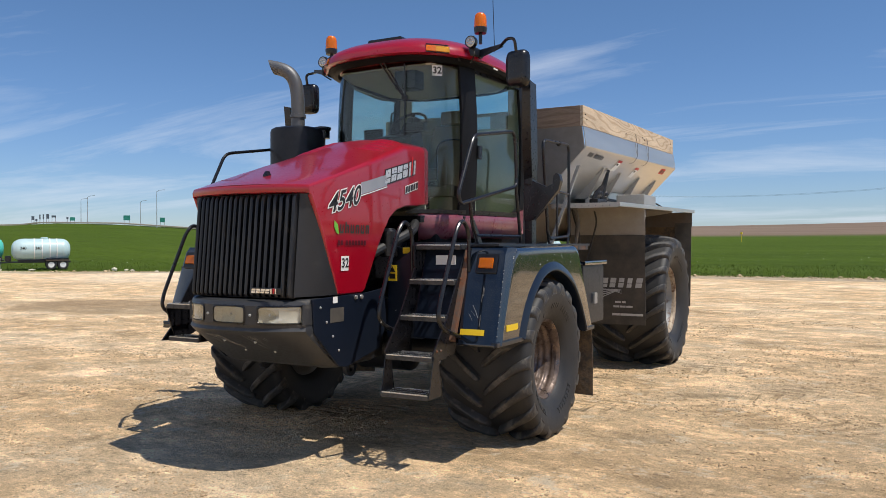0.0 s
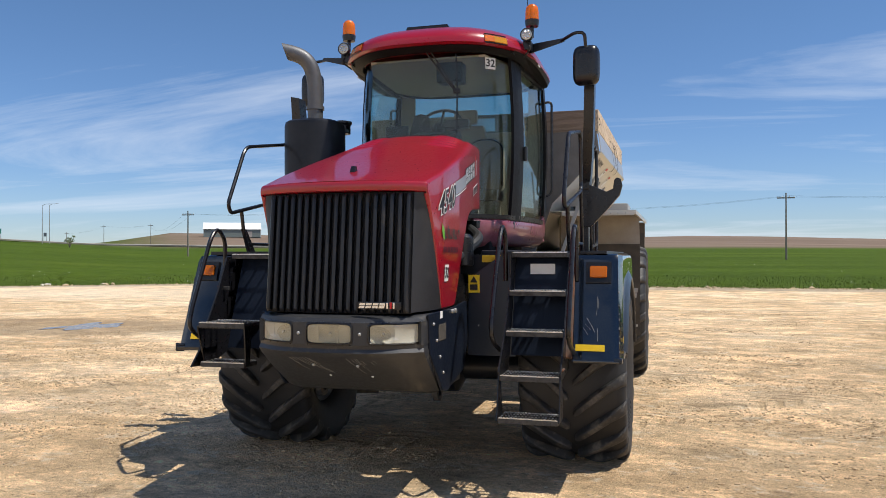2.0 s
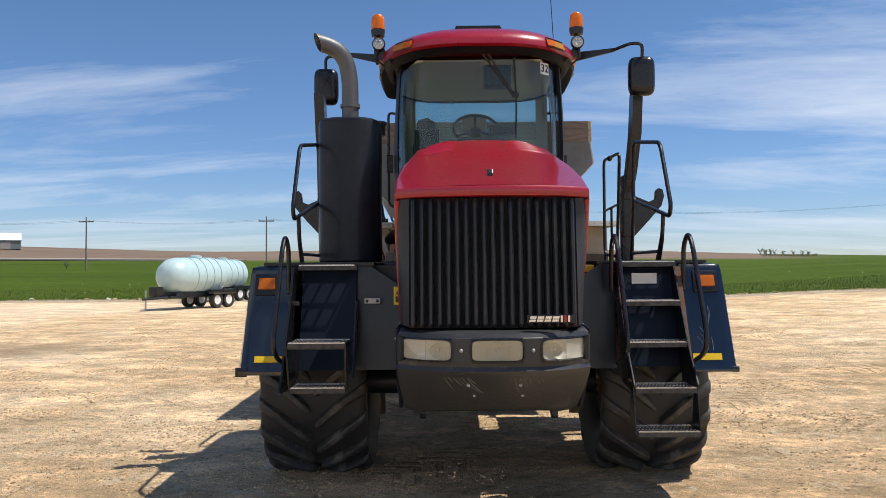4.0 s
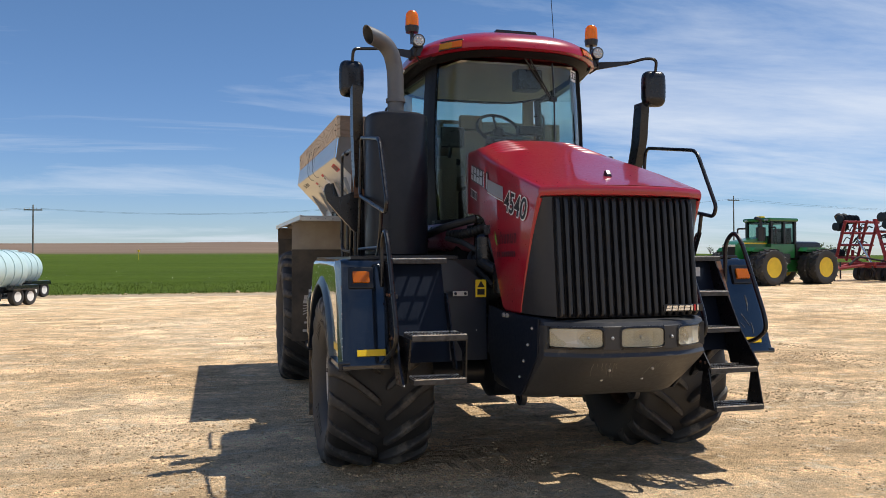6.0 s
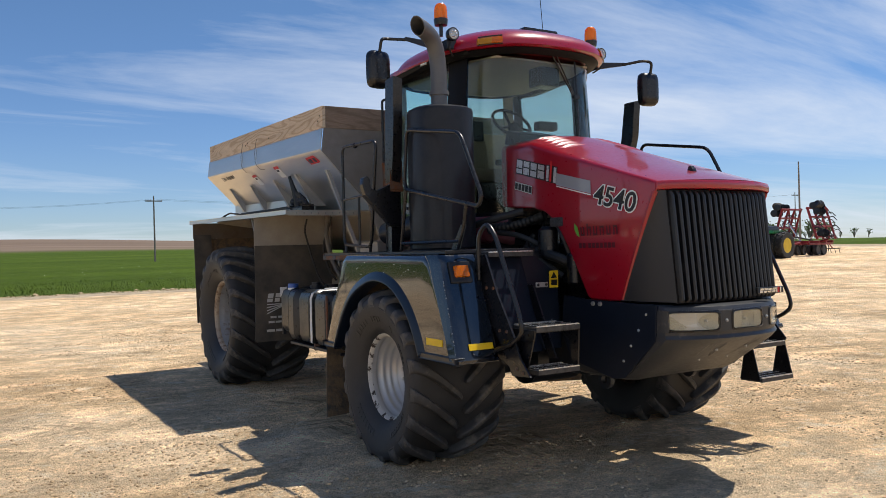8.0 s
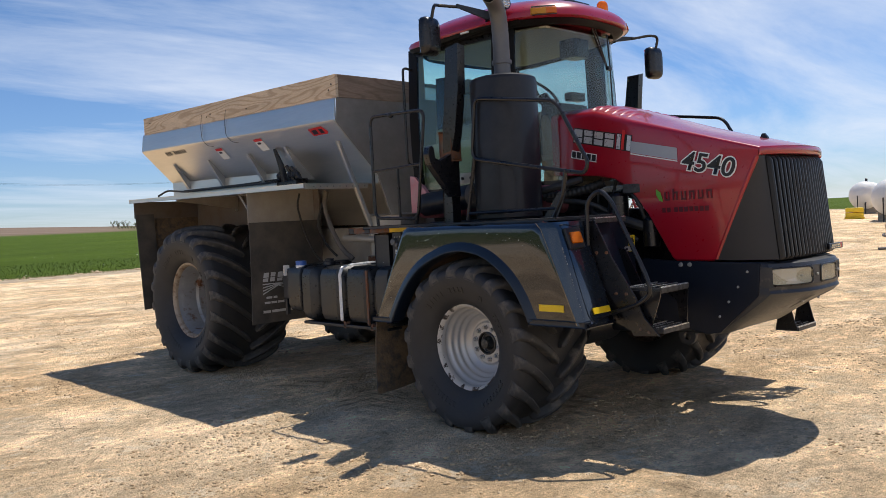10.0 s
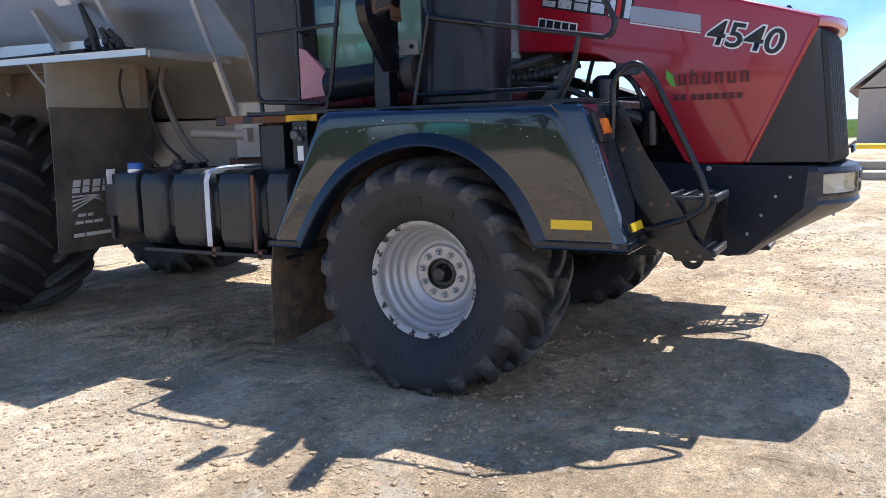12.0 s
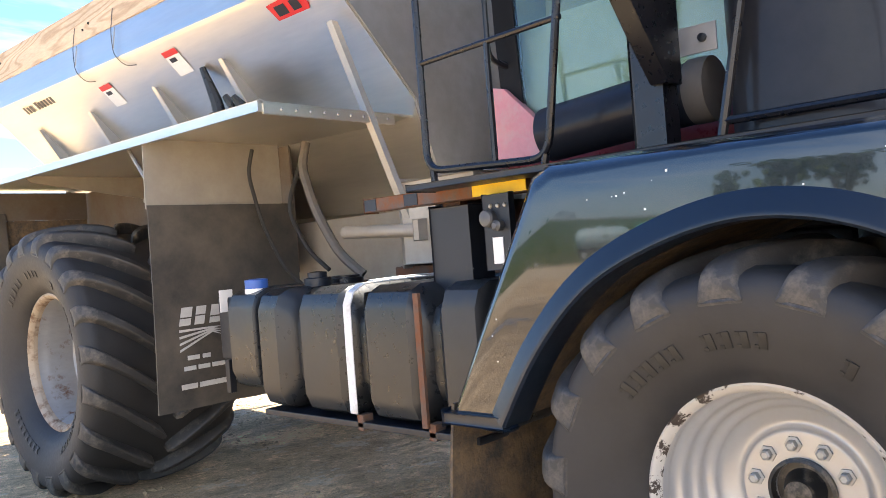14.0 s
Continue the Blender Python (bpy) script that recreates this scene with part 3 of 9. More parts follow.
def loft(rings, caps=True, closed=True, bm=None):
    """Skin over rings of equally many points."""
    b2 = bmesh.new()
    vs = [[b2.verts.new(p) for p in r] for r in rings]
    k = len(rings[0])
    for a, b in zip(vs, vs[1:]):
        for i in range(k if closed else k - 1):
            j = (i + 1) % k
            b2.faces.new((a[i], a[j], b[j], b[i]))
    if caps and closed:
        b2.faces.new(vs[0][::-1])
        b2.faces.new(vs[-1])
    return join(bm, b2)


def sheet(rows, thick, bm=None):
    """An open skin given as rows of points, thickened."""
    b2 = loft(rows, caps=False, closed=False)
    bmesh.ops.recalc_face_normals(b2, faces=b2.faces)
    bmesh.ops.solidify(b2, geom=b2.faces[:], thickness=thick)
    return join(bm, b2)


def slab(rows, vec, bm=None):
    """An open skin given as rows of points, with a second layer set off by vec."""
    v = Vector(vec)
    return loft([list(r) + [tuple(Vector(p) + v) for p in reversed(r)] for r in rows], bm=bm)


def rounded(points, r, closed=False, steps=5):
    """A path with its corners rounded by r."""
    p = [Vector(q) for q in points]
    out = []
    k = len(p)
    for i in range(k):
        if not closed and i in (0, k - 1):
            out.append(p[i])
            continue
        a, b, c = p[i - 1], p[i], p[(i + 1) % k]
        d0, d1 = a - b, c - b
        e = min(r, d0.length * 0.48, d1.length * 0.48)
        q0, q1 = b + d0.normalized() * e, b + d1.normalized() * e
        for s in range(steps + 1):
            t = s / steps
            out.append(q0 * (1 - t) ** 2 + b * 2 * t * (1 - t) + q1 * t * t)
    return out


def tube(points, radius, bend=0.08, seg=8, closed=False, bm=None):
    """A round bar along a path; radius may be a list, one for each given point, where bend is 0."""
    path = rounded(points, bend, closed) if bend else [Vector(q) for q in points]
    k = len(path)
    radii = radius if isinstance(radius, list) else [radius] * k
    rings = []
    up = None
    for i, p in enumerate(path):
        a = path[i - 1] if (i or closed) else p
        c = path[(i + 1) % k] if (i < k - 1 or closed) else p
        d = (c - a).normalized()
        if up is None:
            up = d.orthogonal().normalized()
        up = (up - d * up.dot(d)).normalized()
        side = d.cross(up)
        rings.append([p + (up * math.cos(2 * math.pi * j / seg) + side * math.sin(2 * math.pi * j / seg)) * radii[min(i, len(radii) - 1)] for j in range(seg)])
    if closed:
        rings.append(rings[0])
    return loft(rings, caps=not closed, bm=bm)


def lathe(profile, seg=48, axis="x", at=(0, 0, 0), bm=None, closed=False, caps=True):
    """Turn (along, radius) pairs about an axis through at."""
    rings = []
    for a, r in profile:
        ring = []
        for j in range(seg):
            t = 2 * math.pi * j / seg
            u, v = r * math.cos(t), r * math.sin(t)
            q = {"x": (a, u, v), "y": (u, a, v), "z": (u, v, a)}[axis]
            ring.append((q[0] + at[0], q[1] + at[1], q[2] + at[2]))
        rings.append(ring)
    if closed:
        rings.append(rings[0])
    return loft(rings, caps=caps and not closed, bm=bm)


def ball(at, r, seg=12, rows=8, bm=None):
    prof = [(-r * math.cos(math.pi * i / rows), max(0.001, r * math.sin(math.pi * i / rows))) for i in range(rows + 1)]
    return lathe(prof, seg, "z", at, bm)


def lettering(body, size, offset=0.0, shear=0.0):
    """The outline of writing in the built-in font, flat in x and y, centred, as a bmesh."""
    cu = bpy.data.curves.new("letters", "FONT")
    cu.body, cu.size, cu.offset, cu.shear = body, size, offset, shear
    cu.align_x, cu.align_y, cu.resolution_u = "CENTER", "CENTER", 4
    ob = new("letters", cu)
    me = bpy.data.meshes.new_from_object(ob.evaluated_get(bpy.context.evaluated_depsgraph_get()))
    bm = bmesh.new()
    bm.from_mesh(me)
    bpy.data.objects.remove(ob)
    bpy.data.curves.remove(cu)
    bpy.data.meshes.remove(me)
    return bm


def bars(rows, bm=None):
    """Flat bars as (u0, u1, v0, v1), in x and y, each cut into short lengths so that they bend."""
    b2 = bmesh.new()
    for u0, u1, v0, v1 in rows:
        k = max(1, int(abs(u1 - u0) / 0.06))
        for i in range(k):
            a, b = u0 + (u1 - u0) * i / k, u0 + (u1 - u0) * (i + 1) / k
            b2.faces.new([b2.verts.new((u, v, 0)) for u, v in ((a, v0), (b, v0), (b, v1), (a, v1))])
    return join(bm, b2)


def poly(points, bm=None):
    b2 = bmesh.new()
    b2.faces.new([b2.verts.new((u, v, 0)) for u, v in points])
    return join(bm, b2)


def smoothstep(a, b, x):
    t = min(1.0, max(0.0, (x - a) / (b - a)))
    return t * t * (3 - 2 * t)


def interp(x, table):
    if x <= table[0][0]:
        return table[0][1]
    for (a, u), (b, v) in zip(table, table[1:]):
        if x <= b:
            return u + (v - u) * (x - a) / (b - a)
    return table[-1][1]


# ---------------------------------------------------------------- ground
def field_edge(x):
    return 39 + (min(0, x + 25) * 0.70) + max(0, x - 25) * 0.55


def highway_rise(az):
    """How high the highway's crest stands over the eye, in degrees, by bearing."""
    return float(np.interp(az, (-70, -57, -55.7, -51, -48.2, -45, -41.5, -38.9), (0.9, 1.24, 1.42, 1.41, 1.23, 1.02, 0.83, 0.74)))


def land(x, y):
    """Height of the land: a flat yard, a slow rise to the east and long hills past the field's edge."""
    r = math.hypot(x, y)
    az = math.degrees(math.atan2(x, y))
    h = 0.0125 * max(0, min(r, 150) - 20) * smoothstep(18, 32, az) * (1 - smoothstep(66, 85, az))
    d = y - field_edge(x)
    if d > 0:
        far = min(d, 260) * 0.0165 + max(0, min(d, 900) - 260) * 0.0235 - max(0, d - 900) * 0.02
        far += (2.5 * math.sin(az * 0.16 + 1.0) + 2.0) * smoothstep(150, 900, d)
        h += far * (1 - 0.55 * smoothstep(16, 40, az)) * (1 - smoothstep(80, 100, abs(az)))
        w = smoothstep(36, 41.5, -az) * (1 - smoothstep(75, 90, -az))
        if w > 0:
            # the highway's embankment closes the view to the north-west
            top = 1.79 + 300 * math.tan(radians(highway_rise(az)))
            h += w * (top * max(0, (min(r, 300) - 48) / 252) - 0.008 * max(0, r - 310) - h)
    return h


def build_ground():
    def axis(lo, hi, step):
        inner = list(np.arange(lo, hi + step / 2, step))
        out, d = [], step
        a, b = lo, hi
        left, right = [], []
        while a > -3500:
            d *= 1.13
            a -= d
            left.append(a)
        d = step
        while b < 3500:
            d *= 1.13
            b += d
            right.append(b)
        return left[::-1] + inner + right
    xs, ys = axis(-8.5, 6.0, 0.1), axis(-3.0, 9.0, 0.1)
    verts, cover = [], []
    for y in ys:
        for x in xs:
            h = land(x, y)
            near = 1 - smoothstep(8, 40, math.hypot(x, y))
            if near > 0:
                v = Vector((x, y, 0))
                h += near * (0.030 * noise.noise(v * 0.45) + 0.014 * noise.noise(Vector((x * 0.9, y * 2.6, 3))) + 0.010 * noise.noise(v * 4.1))
            verts.append((x, y, h))
            d = max(y - field_edge(x), min(x - 74 - 0.25 * abs(y), 200))
            az = math.degrees(math.atan2(x, y))
            bare = smoothstep(215, 300, d) * smoothstep(-40, -34, az) * (1 - smoothstep(20, 27, az))
            cover.append((min(1, max(0, 0.5 + d / 6.0)), bare, 0, 1))
    w = len(xs)
    faces = [(j * w + i, j * w + i + 1, (j + 1) * w + i + 1, (j + 1) * w + i) for j in range(len(ys) - 1) for i in range(w - 1)]
    me = bpy.data.meshes.new("ground")
    me.from_pydata(verts, [], faces)
    layer = me.color_attributes.new("cover", "FLOAT_COLOR", "POINT")
    layer.data.foreach_set("color", [c for row in cover for c in row])
    for p in me.polygons:
        p.use_smooth = True
    me.materials.append(GROUND)
    ob = new("ground", me)
    return tagged(ob, "packed tan limestone dirt yard beside a green crop field", "ground", kind="structure")


build_ground()


# ---------------------------------------------------------------- the spreader truck
truck = tagged(empty("spreader_truck"), "red and navy field spreader with stainless hopper parked on dirt", "spreader truck")


def lugged_tyre(r, width, bead, deep, squash):
    """A wide flotation tyre about x, its middle at the origin, with chevron lugs, pressed flat where it stands."""
    hw = width / 2
    sec = [(-hw * 0.70, bead * 0.985), (-hw * 0.80, bead * 1.03), (-hw * 0.90, bead * 0.6 + r * 0.28), (-hw * 0.975, r * 0.68), (-hw * 1.01, r * 0.755), (-hw * 1.012, r * 0.81), (-hw * 1.0, r * 0.848), (-hw * 0.97, r * 0.876), (-hw * 0.92, r * 0.894),
           (-hw * 0.84, r * 0.908), (-hw * 0.5, r - deep * 1.18), (0, r - deep * 1.1)]
    prof = sec + [(-a, q) for a, q in sec[-2::-1]]
    bm = lathe(prof, 88, "x", closed=False)
    bmesh.ops.delete(bm, geom=[f for f in bm.faces if len(f.verts) > 4], context="FACES")

    floor = -r + squash
    for v in bm.verts:
        if v.co.z < floor + 0.16:
            t = smoothstep(floor + 0.16, floor, v.co.z)
            v.co.x *= 1 + 0.035 * t
        if v.co.z < floor:
            v.co.z = floor + (v.co.z - floor) * 0.04
    return bm


def tread_lug(r, width, deep, side):
    """One chevron lug at the top of the tyre, from its middle to its shoulder."""
    hw = width / 2

    def surf(u):
        return interp(abs(u), [(0, r - deep * 1.1), (0.5, r - deep * 1.18), (0.84, r * 0.908), (0.92, r * 0.894), (0.97, r * 0.876), (1.0, r * 0.848), (1.012, r * 0.81)])
    # across, along the crest from the middle to where it runs out in the sidewall
    crest = [(0.045, 0.992), (0.10, 0.996), (0.20, 0.998), (0.32, 0.998), (0.45, 0.994), (0.58, 0.987), (0.70, 0.977), (0.80, 0.966), (0.87, 0.955), (0.92, 0.944), (0.955, 0.931), (0.985, 0.914), (1.006, 0.893), (1.018, 0.868), (1.021, 0.842), (1.016, 0.812), (0.998, 0.775)]
    rings = []
    for i, (u, q0) in enumerate(crest):
        ang = 0.50 * (min(u, 1.0) - 0.13 * min(u, 1.0) ** 3)
        top_ = r * q0
        base = min(surf(u), top_) - (0.03 if i < 12 else 0.012)
        half = (0.036 + 0.020 * u ** 4) / r * (0.45, 0.86, 1.0)[min(i, 2)]
        drop = (0.022, 0.006, 0.0)[min(i, 2)]
        ring = []
        for da, q in ((-half * 1.40, base), (-half * 1.02, top_ - 0.016 - drop), (-half * 0.86, top_ - 0.005 - drop), (-half * 0.62, top_ - drop), (half * 0.62, top_ - drop), (half * 0.86, top_ - 0.005 - drop), (half * 1.02, top_ - 0.016 - drop), (half * 1.40, base)):
            ring.append((side * u * hw, q * math.sin(ang + da), q * math.cos(ang + da)))
        rings.append(ring)
    return loft(rings)


def eased(profile, times=2):
    """Round off the corners of a profile."""
    for _ in range(times):
        out = [profile[0]]
        for (a, b), (c, d) in zip(profile, profile[1:]):
            out += [(a * 0.75 + c * 0.25, b * 0.75 + d * 0.25), (a * 0.25 + c * 0.75, b * 0.25 + d * 0.75)]
        profile = out + [profile[-1]]
    return profile


def wheel(name, at, side, r, width, lugs, rim_r, squash, front):
    """A wheel: the rim is the part, the tyre and the fittings hang on it."""
    s = side
    hw = width / 2
    face = hw * 0.74 - (0.012 if front else 0)
    if front:
        prof = eased([(face, rim_r * 1.0), (face + 0.010, rim_r * 0.985), (face - 0.006, rim_r * 0.955), (face - 0.045, rim_r * 0.930), (face - 0.060, rim_r * 0.95), (face - 0.085, rim_r * 0.925), (face - 0.10, rim_r * 0.87),
                      (face - 0.135, rim_r * 0.865), (face - 0.155, rim_r * 0.80), (face - 0.185, rim_r * 0.795), (face - 0.205, rim_r * 0.72), (face - 0.225, rim_r * 0.70), (face - 0.245, rim_r * 0.63),
                      (face - 0.258, rim_r * 0.56), (face - 0.250, rim_r * 0.515), (face - 0.235, rim_r * 0.50), (face - 0.235, rim_r * 0.46)], 2) + [(face - 0.235, rim_r * 0.24), (face - 0.27, rim_r * 0.225)]
    else:
        prof = [(face, rim_r), (face + 0.015, rim_r * 0.985), (face + 0.006, rim_r * 0.955), (face - 0.02, rim_r * 0.935), (face - 0.035, rim_r * 0.93)]
    bm = lathe([(s * a, q) for a, q in prof], 64, "x", caps=False)
    back = lathe([(-s * face, rim_r), (-s * (face - 0.05), rim_r * 0.9), (s * 0.0, rim_r * 0.84), (-s * 0.02, rim_r * 0.45), (-s * 0.02, 0.02)], 40, "x", caps=False)
    join(bm, back)
    rim = part("front_wheel" if front else "rear_wheel", bm, (RIM if s < 0 else RUSTRIM) if front else TANRIM, truck, ("silver painted dished rim" if s < 0 else "rust-brown worn dished rim") if front else "worn tan painted deep rim", at=at)
    fl = lathe([(s * (face - 0.012), rim_r * 1.035), (s * (face + 0.022), rim_r * 1.03), (s * (face + 0.026), rim_r * 1.0), (s * (face + 0.016), rim_r * 0.962), (s * (face - 0.008), rim_r * 0.935)], 64, "x", caps=False)
    part("rim_flange", fl, (FLANGE if s < 0 else RUSTRIM) if front else TANRIM, rim, "chipped rusty rim edge")
    part("tyre", lugged_tyre(r, width, rim_r, 0.064 if front else 0.078, squash), RUBBER, rim, "dusty black chevron-lug flotation tyre")
    deep = 0.064 if front else 0.078
    for sd in (-1, 1):
        first = part("tread_lug", tread_lug(r, width, deep, sd), LUG, rim, flat_first=False)
        for k in range(lugs):
            o = first if k == 0 else new("tread_lug", first.data)
            o.parent = rim
            o.rotation_euler = (-2 * math.pi * (k + (0.5 if sd > 0 else 0)) / lugs, 0, 0)
    # raised marks on the sidewall
    mark = box(-0.002, 0.002, -0.011, 0.011, -0.026, 0.026, 0.002)
    box(-0.002, 0.002, 0.011, 0.024, -0.026, -0.014, 0.001, mark)
    box(-0.002, 0.002, 0.011, 0.024, 0.012, 0.024, 0.001, mark)
    moved(mark, Matrix.Translation((s * hw * 0.9625, 0, r * 0.652)) @ Matrix.Rotation(radians(20 * s), 4, "Y"))
    mark = part("sidewall_mark", mark, MARK, rim, flat_first=False)
    angles = [a0 + 0.098 * i for a0, k in ((-1.25, 4), (-0.55, 1), (-0.10, 4), (0.42, 5), (2.2, 8), (3.6, 7)) for i in range(k)]
    for k, ang in enumerate(angles):
        o = mark if k == 0 else new("sidewall_mark", mark.data)
        o.parent = rim
        o.rotation_euler = (-ang, 0, 0)
    if front:
        hx = s * (face - 0.235)
        for k in range(10):
            t = 2 * math.pi * (k + 0.3) / 10
            q = rim_r * 0.385
            nut = lathe([(0, 0.026), (s * 0.008, 0.026), (s * 0.009, 0.017), (s * 0.030, 0.016), (s * 0.034, 0.010)], 6, "x", (hx, q * math.cos(t), q * math.sin(t)))
            part("wheel_nut", nut, GALV, rim)
        part("hub_ring", lathe([(hx - s * 0.02, rim_r * 0.275), (hx + s * 0.014, rim_r * 0.275), (hx + s * 0.018, rim_r * 0.245), (hx - s * 0.012, rim_r * 0.235), (hx - s * 0.05, rim_r * 0.23)], 40, "x"), HUB, rim, "greasy black hub ring")
        part("hub_cap", lathe([(hx - s * 0.05, rim_r * 0.2), (hx + s * 0.0, rim_r * 0.16), (hx + s * 0.02, rim_r * 0.12), (hx + s * 0.045, rim_r * 0.11), (hx + s * 0.05, rim_r * 0.02)], 24, "x"), HUB, rim)
    else:
        part("rim_barrel", lathe([(s * a, q * rim_r) for a, q in ((face - 0.034, 0.932), (face - 0.09, 0.915), (face - 0.12, 0.88), (face - 0.28, 0.865), (face - 0.31, 0.81), (face - 0.50, 0.79))], 56, "x", caps=False), BARREL, rim, "rust-stained inner barrel")
        part("rim_disc", lathe([(s * a, q * rim_r) for a, q in ((face - 0.44, 0.80), (face - 0.455, 0.785), (face - 0.46, 0.70), (face - 0.52, 0.66), (face - 0.52, 0.30), (face - 0.60, 0.28))], 56, "x", caps=False), RIM, rim, "grey painted wheel disc")
        part("hub_cap", lathe([(s * (face - 0.62), rim_r * 0.27), (s * (face - 0.5), rim_r * 0.25), (s * (face - 0.47), rim_r * 0.2), (s * (face - 0.46), 0.01)], 32, "x"), HUB, rim)
    return rim


FR, RR = 0.775, 0.985
for s in (-1, 1):
    wheel("front", (s * 1.390, 1.09, 0.712), s, FR, 0.86, 18, 0.368, 0.062, True)
    wheel("rear", (s * 1.285, 6.15, RR - 0.045), s, RR, 1.10, 20, 0.485, 0.047, False)

# ---- chassis, axles and running gear
part("chassis_rail", box(-0.50, -0.36, 0.3, 8.1, 0.98, 1.28, 0.015), FRAME, truck, "dusty black steel frame rail")
part("chassis_rail", box(0.36, 0.50, 0.3, 8.1, 0.98, 1.28, 0.015), FRAME, truck, "dusty black steel frame rail")
for y in (0.5, 2.4, 4.2, 5.6, 7.6):
    part("cross_member", box(-0.36, 0.36, y, y + 0.12, 1.02, 1.22, 0.01), FRAME, truck)
part("front_axle", lathe([(-1.0, 0.11), (-0.35, 0.12), (-0.28, 0.24), (0.28, 0.24), (0.35, 0.12), (1.0, 0.11)], 20, "x", (0, 1.06, 0.74)), FRAME, truck, "dusty black axle housing")
part("rear_axle", lathe([(-1.0, 0.15), (-0.4, 0.16), (-0.3, 0.34), (0.3, 0.34), (0.4, 0.16), (1.0, 0.15)], 20, "x", (0, 6.15, 0.95)), FRAME, truck, "dusty black axle housing")
part("engine_block", box(-0.36, 0.36, -0.5, 1.2, 1.25, 1.83, 0.04), BLACK, truck, "black diesel engine block under the hood")
part("transmission", box(-0.34, 0.34, 1.2, 3.4, 0.8, 1.5, 0.08), FRAME, truck)
part("radiator", box(-0.5, 0.5, -0.78, -0.62, 1.25, 2.12, 0.02), VOID, truck)
part("drive_shaft", tube([(0, 3.4, 1.0), (0, 6.0, 0.95)], 0.06, 0), FRAME, truck)
part("belly_tank", box(-0.42, 0.30, -0.05, 0.5, 0.72, 1.05, 0.03), FRAME, truck)
for k, path in enumerate((((-0.42, 0.75, 1.80), (-0.58, 0.5, 1.78), (-0.60, 0.15, 1.72), (-0.45, -0.1, 1.6)), ((-0.40, 0.7, 1.9), (-0.68, 0.45, 1.78), (-0.55, 0.1, 1.55)), ((-0.7, 0.95, 1.95), (-0.66, 0.5, 1.9), (-0.5, 0.3, 1.75)),
                          ((0.42, 0.9, 2.0), (0.62, 0.5, 1.9), (0.5, 0.0, 1.7)), ((-0.4, 0.3, 1.95), (-0.52, 0.22, 2.02), (-0.6, 0.05, 1.9), (-0.5, 0, 1.6)))):
    part("engine_hose", tube(path, (0.045, 0.022, 0.024, 0.045, 0.018)[k], 0.15, 10), HOSE, truck)
ribbed = []
for i in range(57):
    u = i / 56
    ribbed.append(Vector((-0.66, 1.02, 1.985)).lerp(Vector((-0.40, 0.52, 2.08)), u) + Vector((0, 0, -0.03 * math.sin(math.pi * u))))
part("intake_hose", tube(ribbed, [0.044 if i % 4 < 2 else 0.037 for i in range(57)], 0, 14), HOSE, truck, "black corrugated intake hose")
for y, z0, z1 in ((0.50, 1.80, 2.10), (0.66, 1.80, 2.12)):
    part("engine_line", tube([(-0.30, y, z0), (-0.33, y - 0.02, (z0 + z1) / 2), (-0.30, y - 0.05, z1)], 0.016, 0.05, 8), HOSE, truck)
for x, y, z, r in ((-0.55, 0.28, 1.84, 0.09), (-0.52, -0.02, 1.62, 0.07), (0.55, 0.2, 1.8, 0.08)):
    part("engine_filter", lathe([(z - 0.13, r * 0.9), (z - 0.12, r), (z + 0.1, r), (z + 0.13, r * 0.6)], 18, "z", (x, y, 0)), BLACK, truck)
part("engine_bracket", box(-0.60, -0.48, 0.02, 0.2, 1.96, 2.04, 0.01), TREAD, truck, "bare metal bracket")

# ---- hood
HB = [(-1.02, 2.185), (-1.0, 2.15), (-0.985, 2.115), (-0.64, 1.385), (-0.27, 1.385), (-0.16, 1.58), (-0.05, 1.77), (0.05, 1.91), (0.16, 2.03), (0.30, 2.11), (0.49, 2.15), (1.02, 2.19)]


def hood_edge(y):
    """Height of the shoulder line."""
    return min(2.245 + 0.315 * (y + 1.02), 2.725 + 0.06 * (y - 0.5))


def hood_round(y):
    return 0.022 + 0.045 * smoothstep(-0.9, 0.5, y)


def hood_crown(y):
    return 0.010 + 0.060 * smoothstep(-0.8, 0.6, y)


def hood_flank(y, z):
    w = interp(y, [(-1.02, 0.615), (-0.7, 0.632), (-0.2, 0.62), (0.4, 0.565), (1.02, 0.495)])
    return w - 0.045 * max(0, 1.95 - z)


def hood_side(y, z):
    """Half width of the hood at a height, with the rounded shoulder."""
    r, top_ = hood_round(y), hood_edge(y)
    t = min(1, max(0, (z - top_ + r) / r))
    return hood_flank(y, z) - r + r * math.sqrt(1 - t * t * 0.999)


def hood_top(x, y):
    w = hood_flank(y, 2.2) - hood_round(y)
    return hood_edge(y) + hood_crown(y) * max(0, 1 - abs(x / w) ** 2.4)


def hood_section(y):
    """The hood's skin at one station, from the lower edge of one flank over the top to the other."""
    zb, zt, r = interp(y, HB), hood_edge(y), hood_round(y)
    half = []
    for j in range(13):
        z = zb + (zt - r - zb) * j / 12
        half.append((hood_flank(y, z), y, z))
    w = hood_flank(y, 2.2) - r
    for j in range(1, 6):
        t = radians(90 * j / 6)
        half.append((w + r * math.cos(t), y, zt - r + r * math.sin(t)))
    for j in range(9):
        x = w * (1 - j / 8)
        half.append((x, y, hood_top(x, y)))
    fade = 1 - smoothstep(-1.02, -0.1, y)
    out = []
    for x, yy, z in half:
        over = smoothstep(zt - r, zt - r * 0.3, z)
        out.append((x, yy - 0.13 * fade * over * (1 - (x / 0.615) ** 2), z))
    return out + [(-x, yy, z) for x, yy, z in out[-2::-1]]


stations = [-1.02 + 0.02 * i for i in range(6)] + [-0.90 + 1.92 * i / 60 for i in range(61)]
rings = []
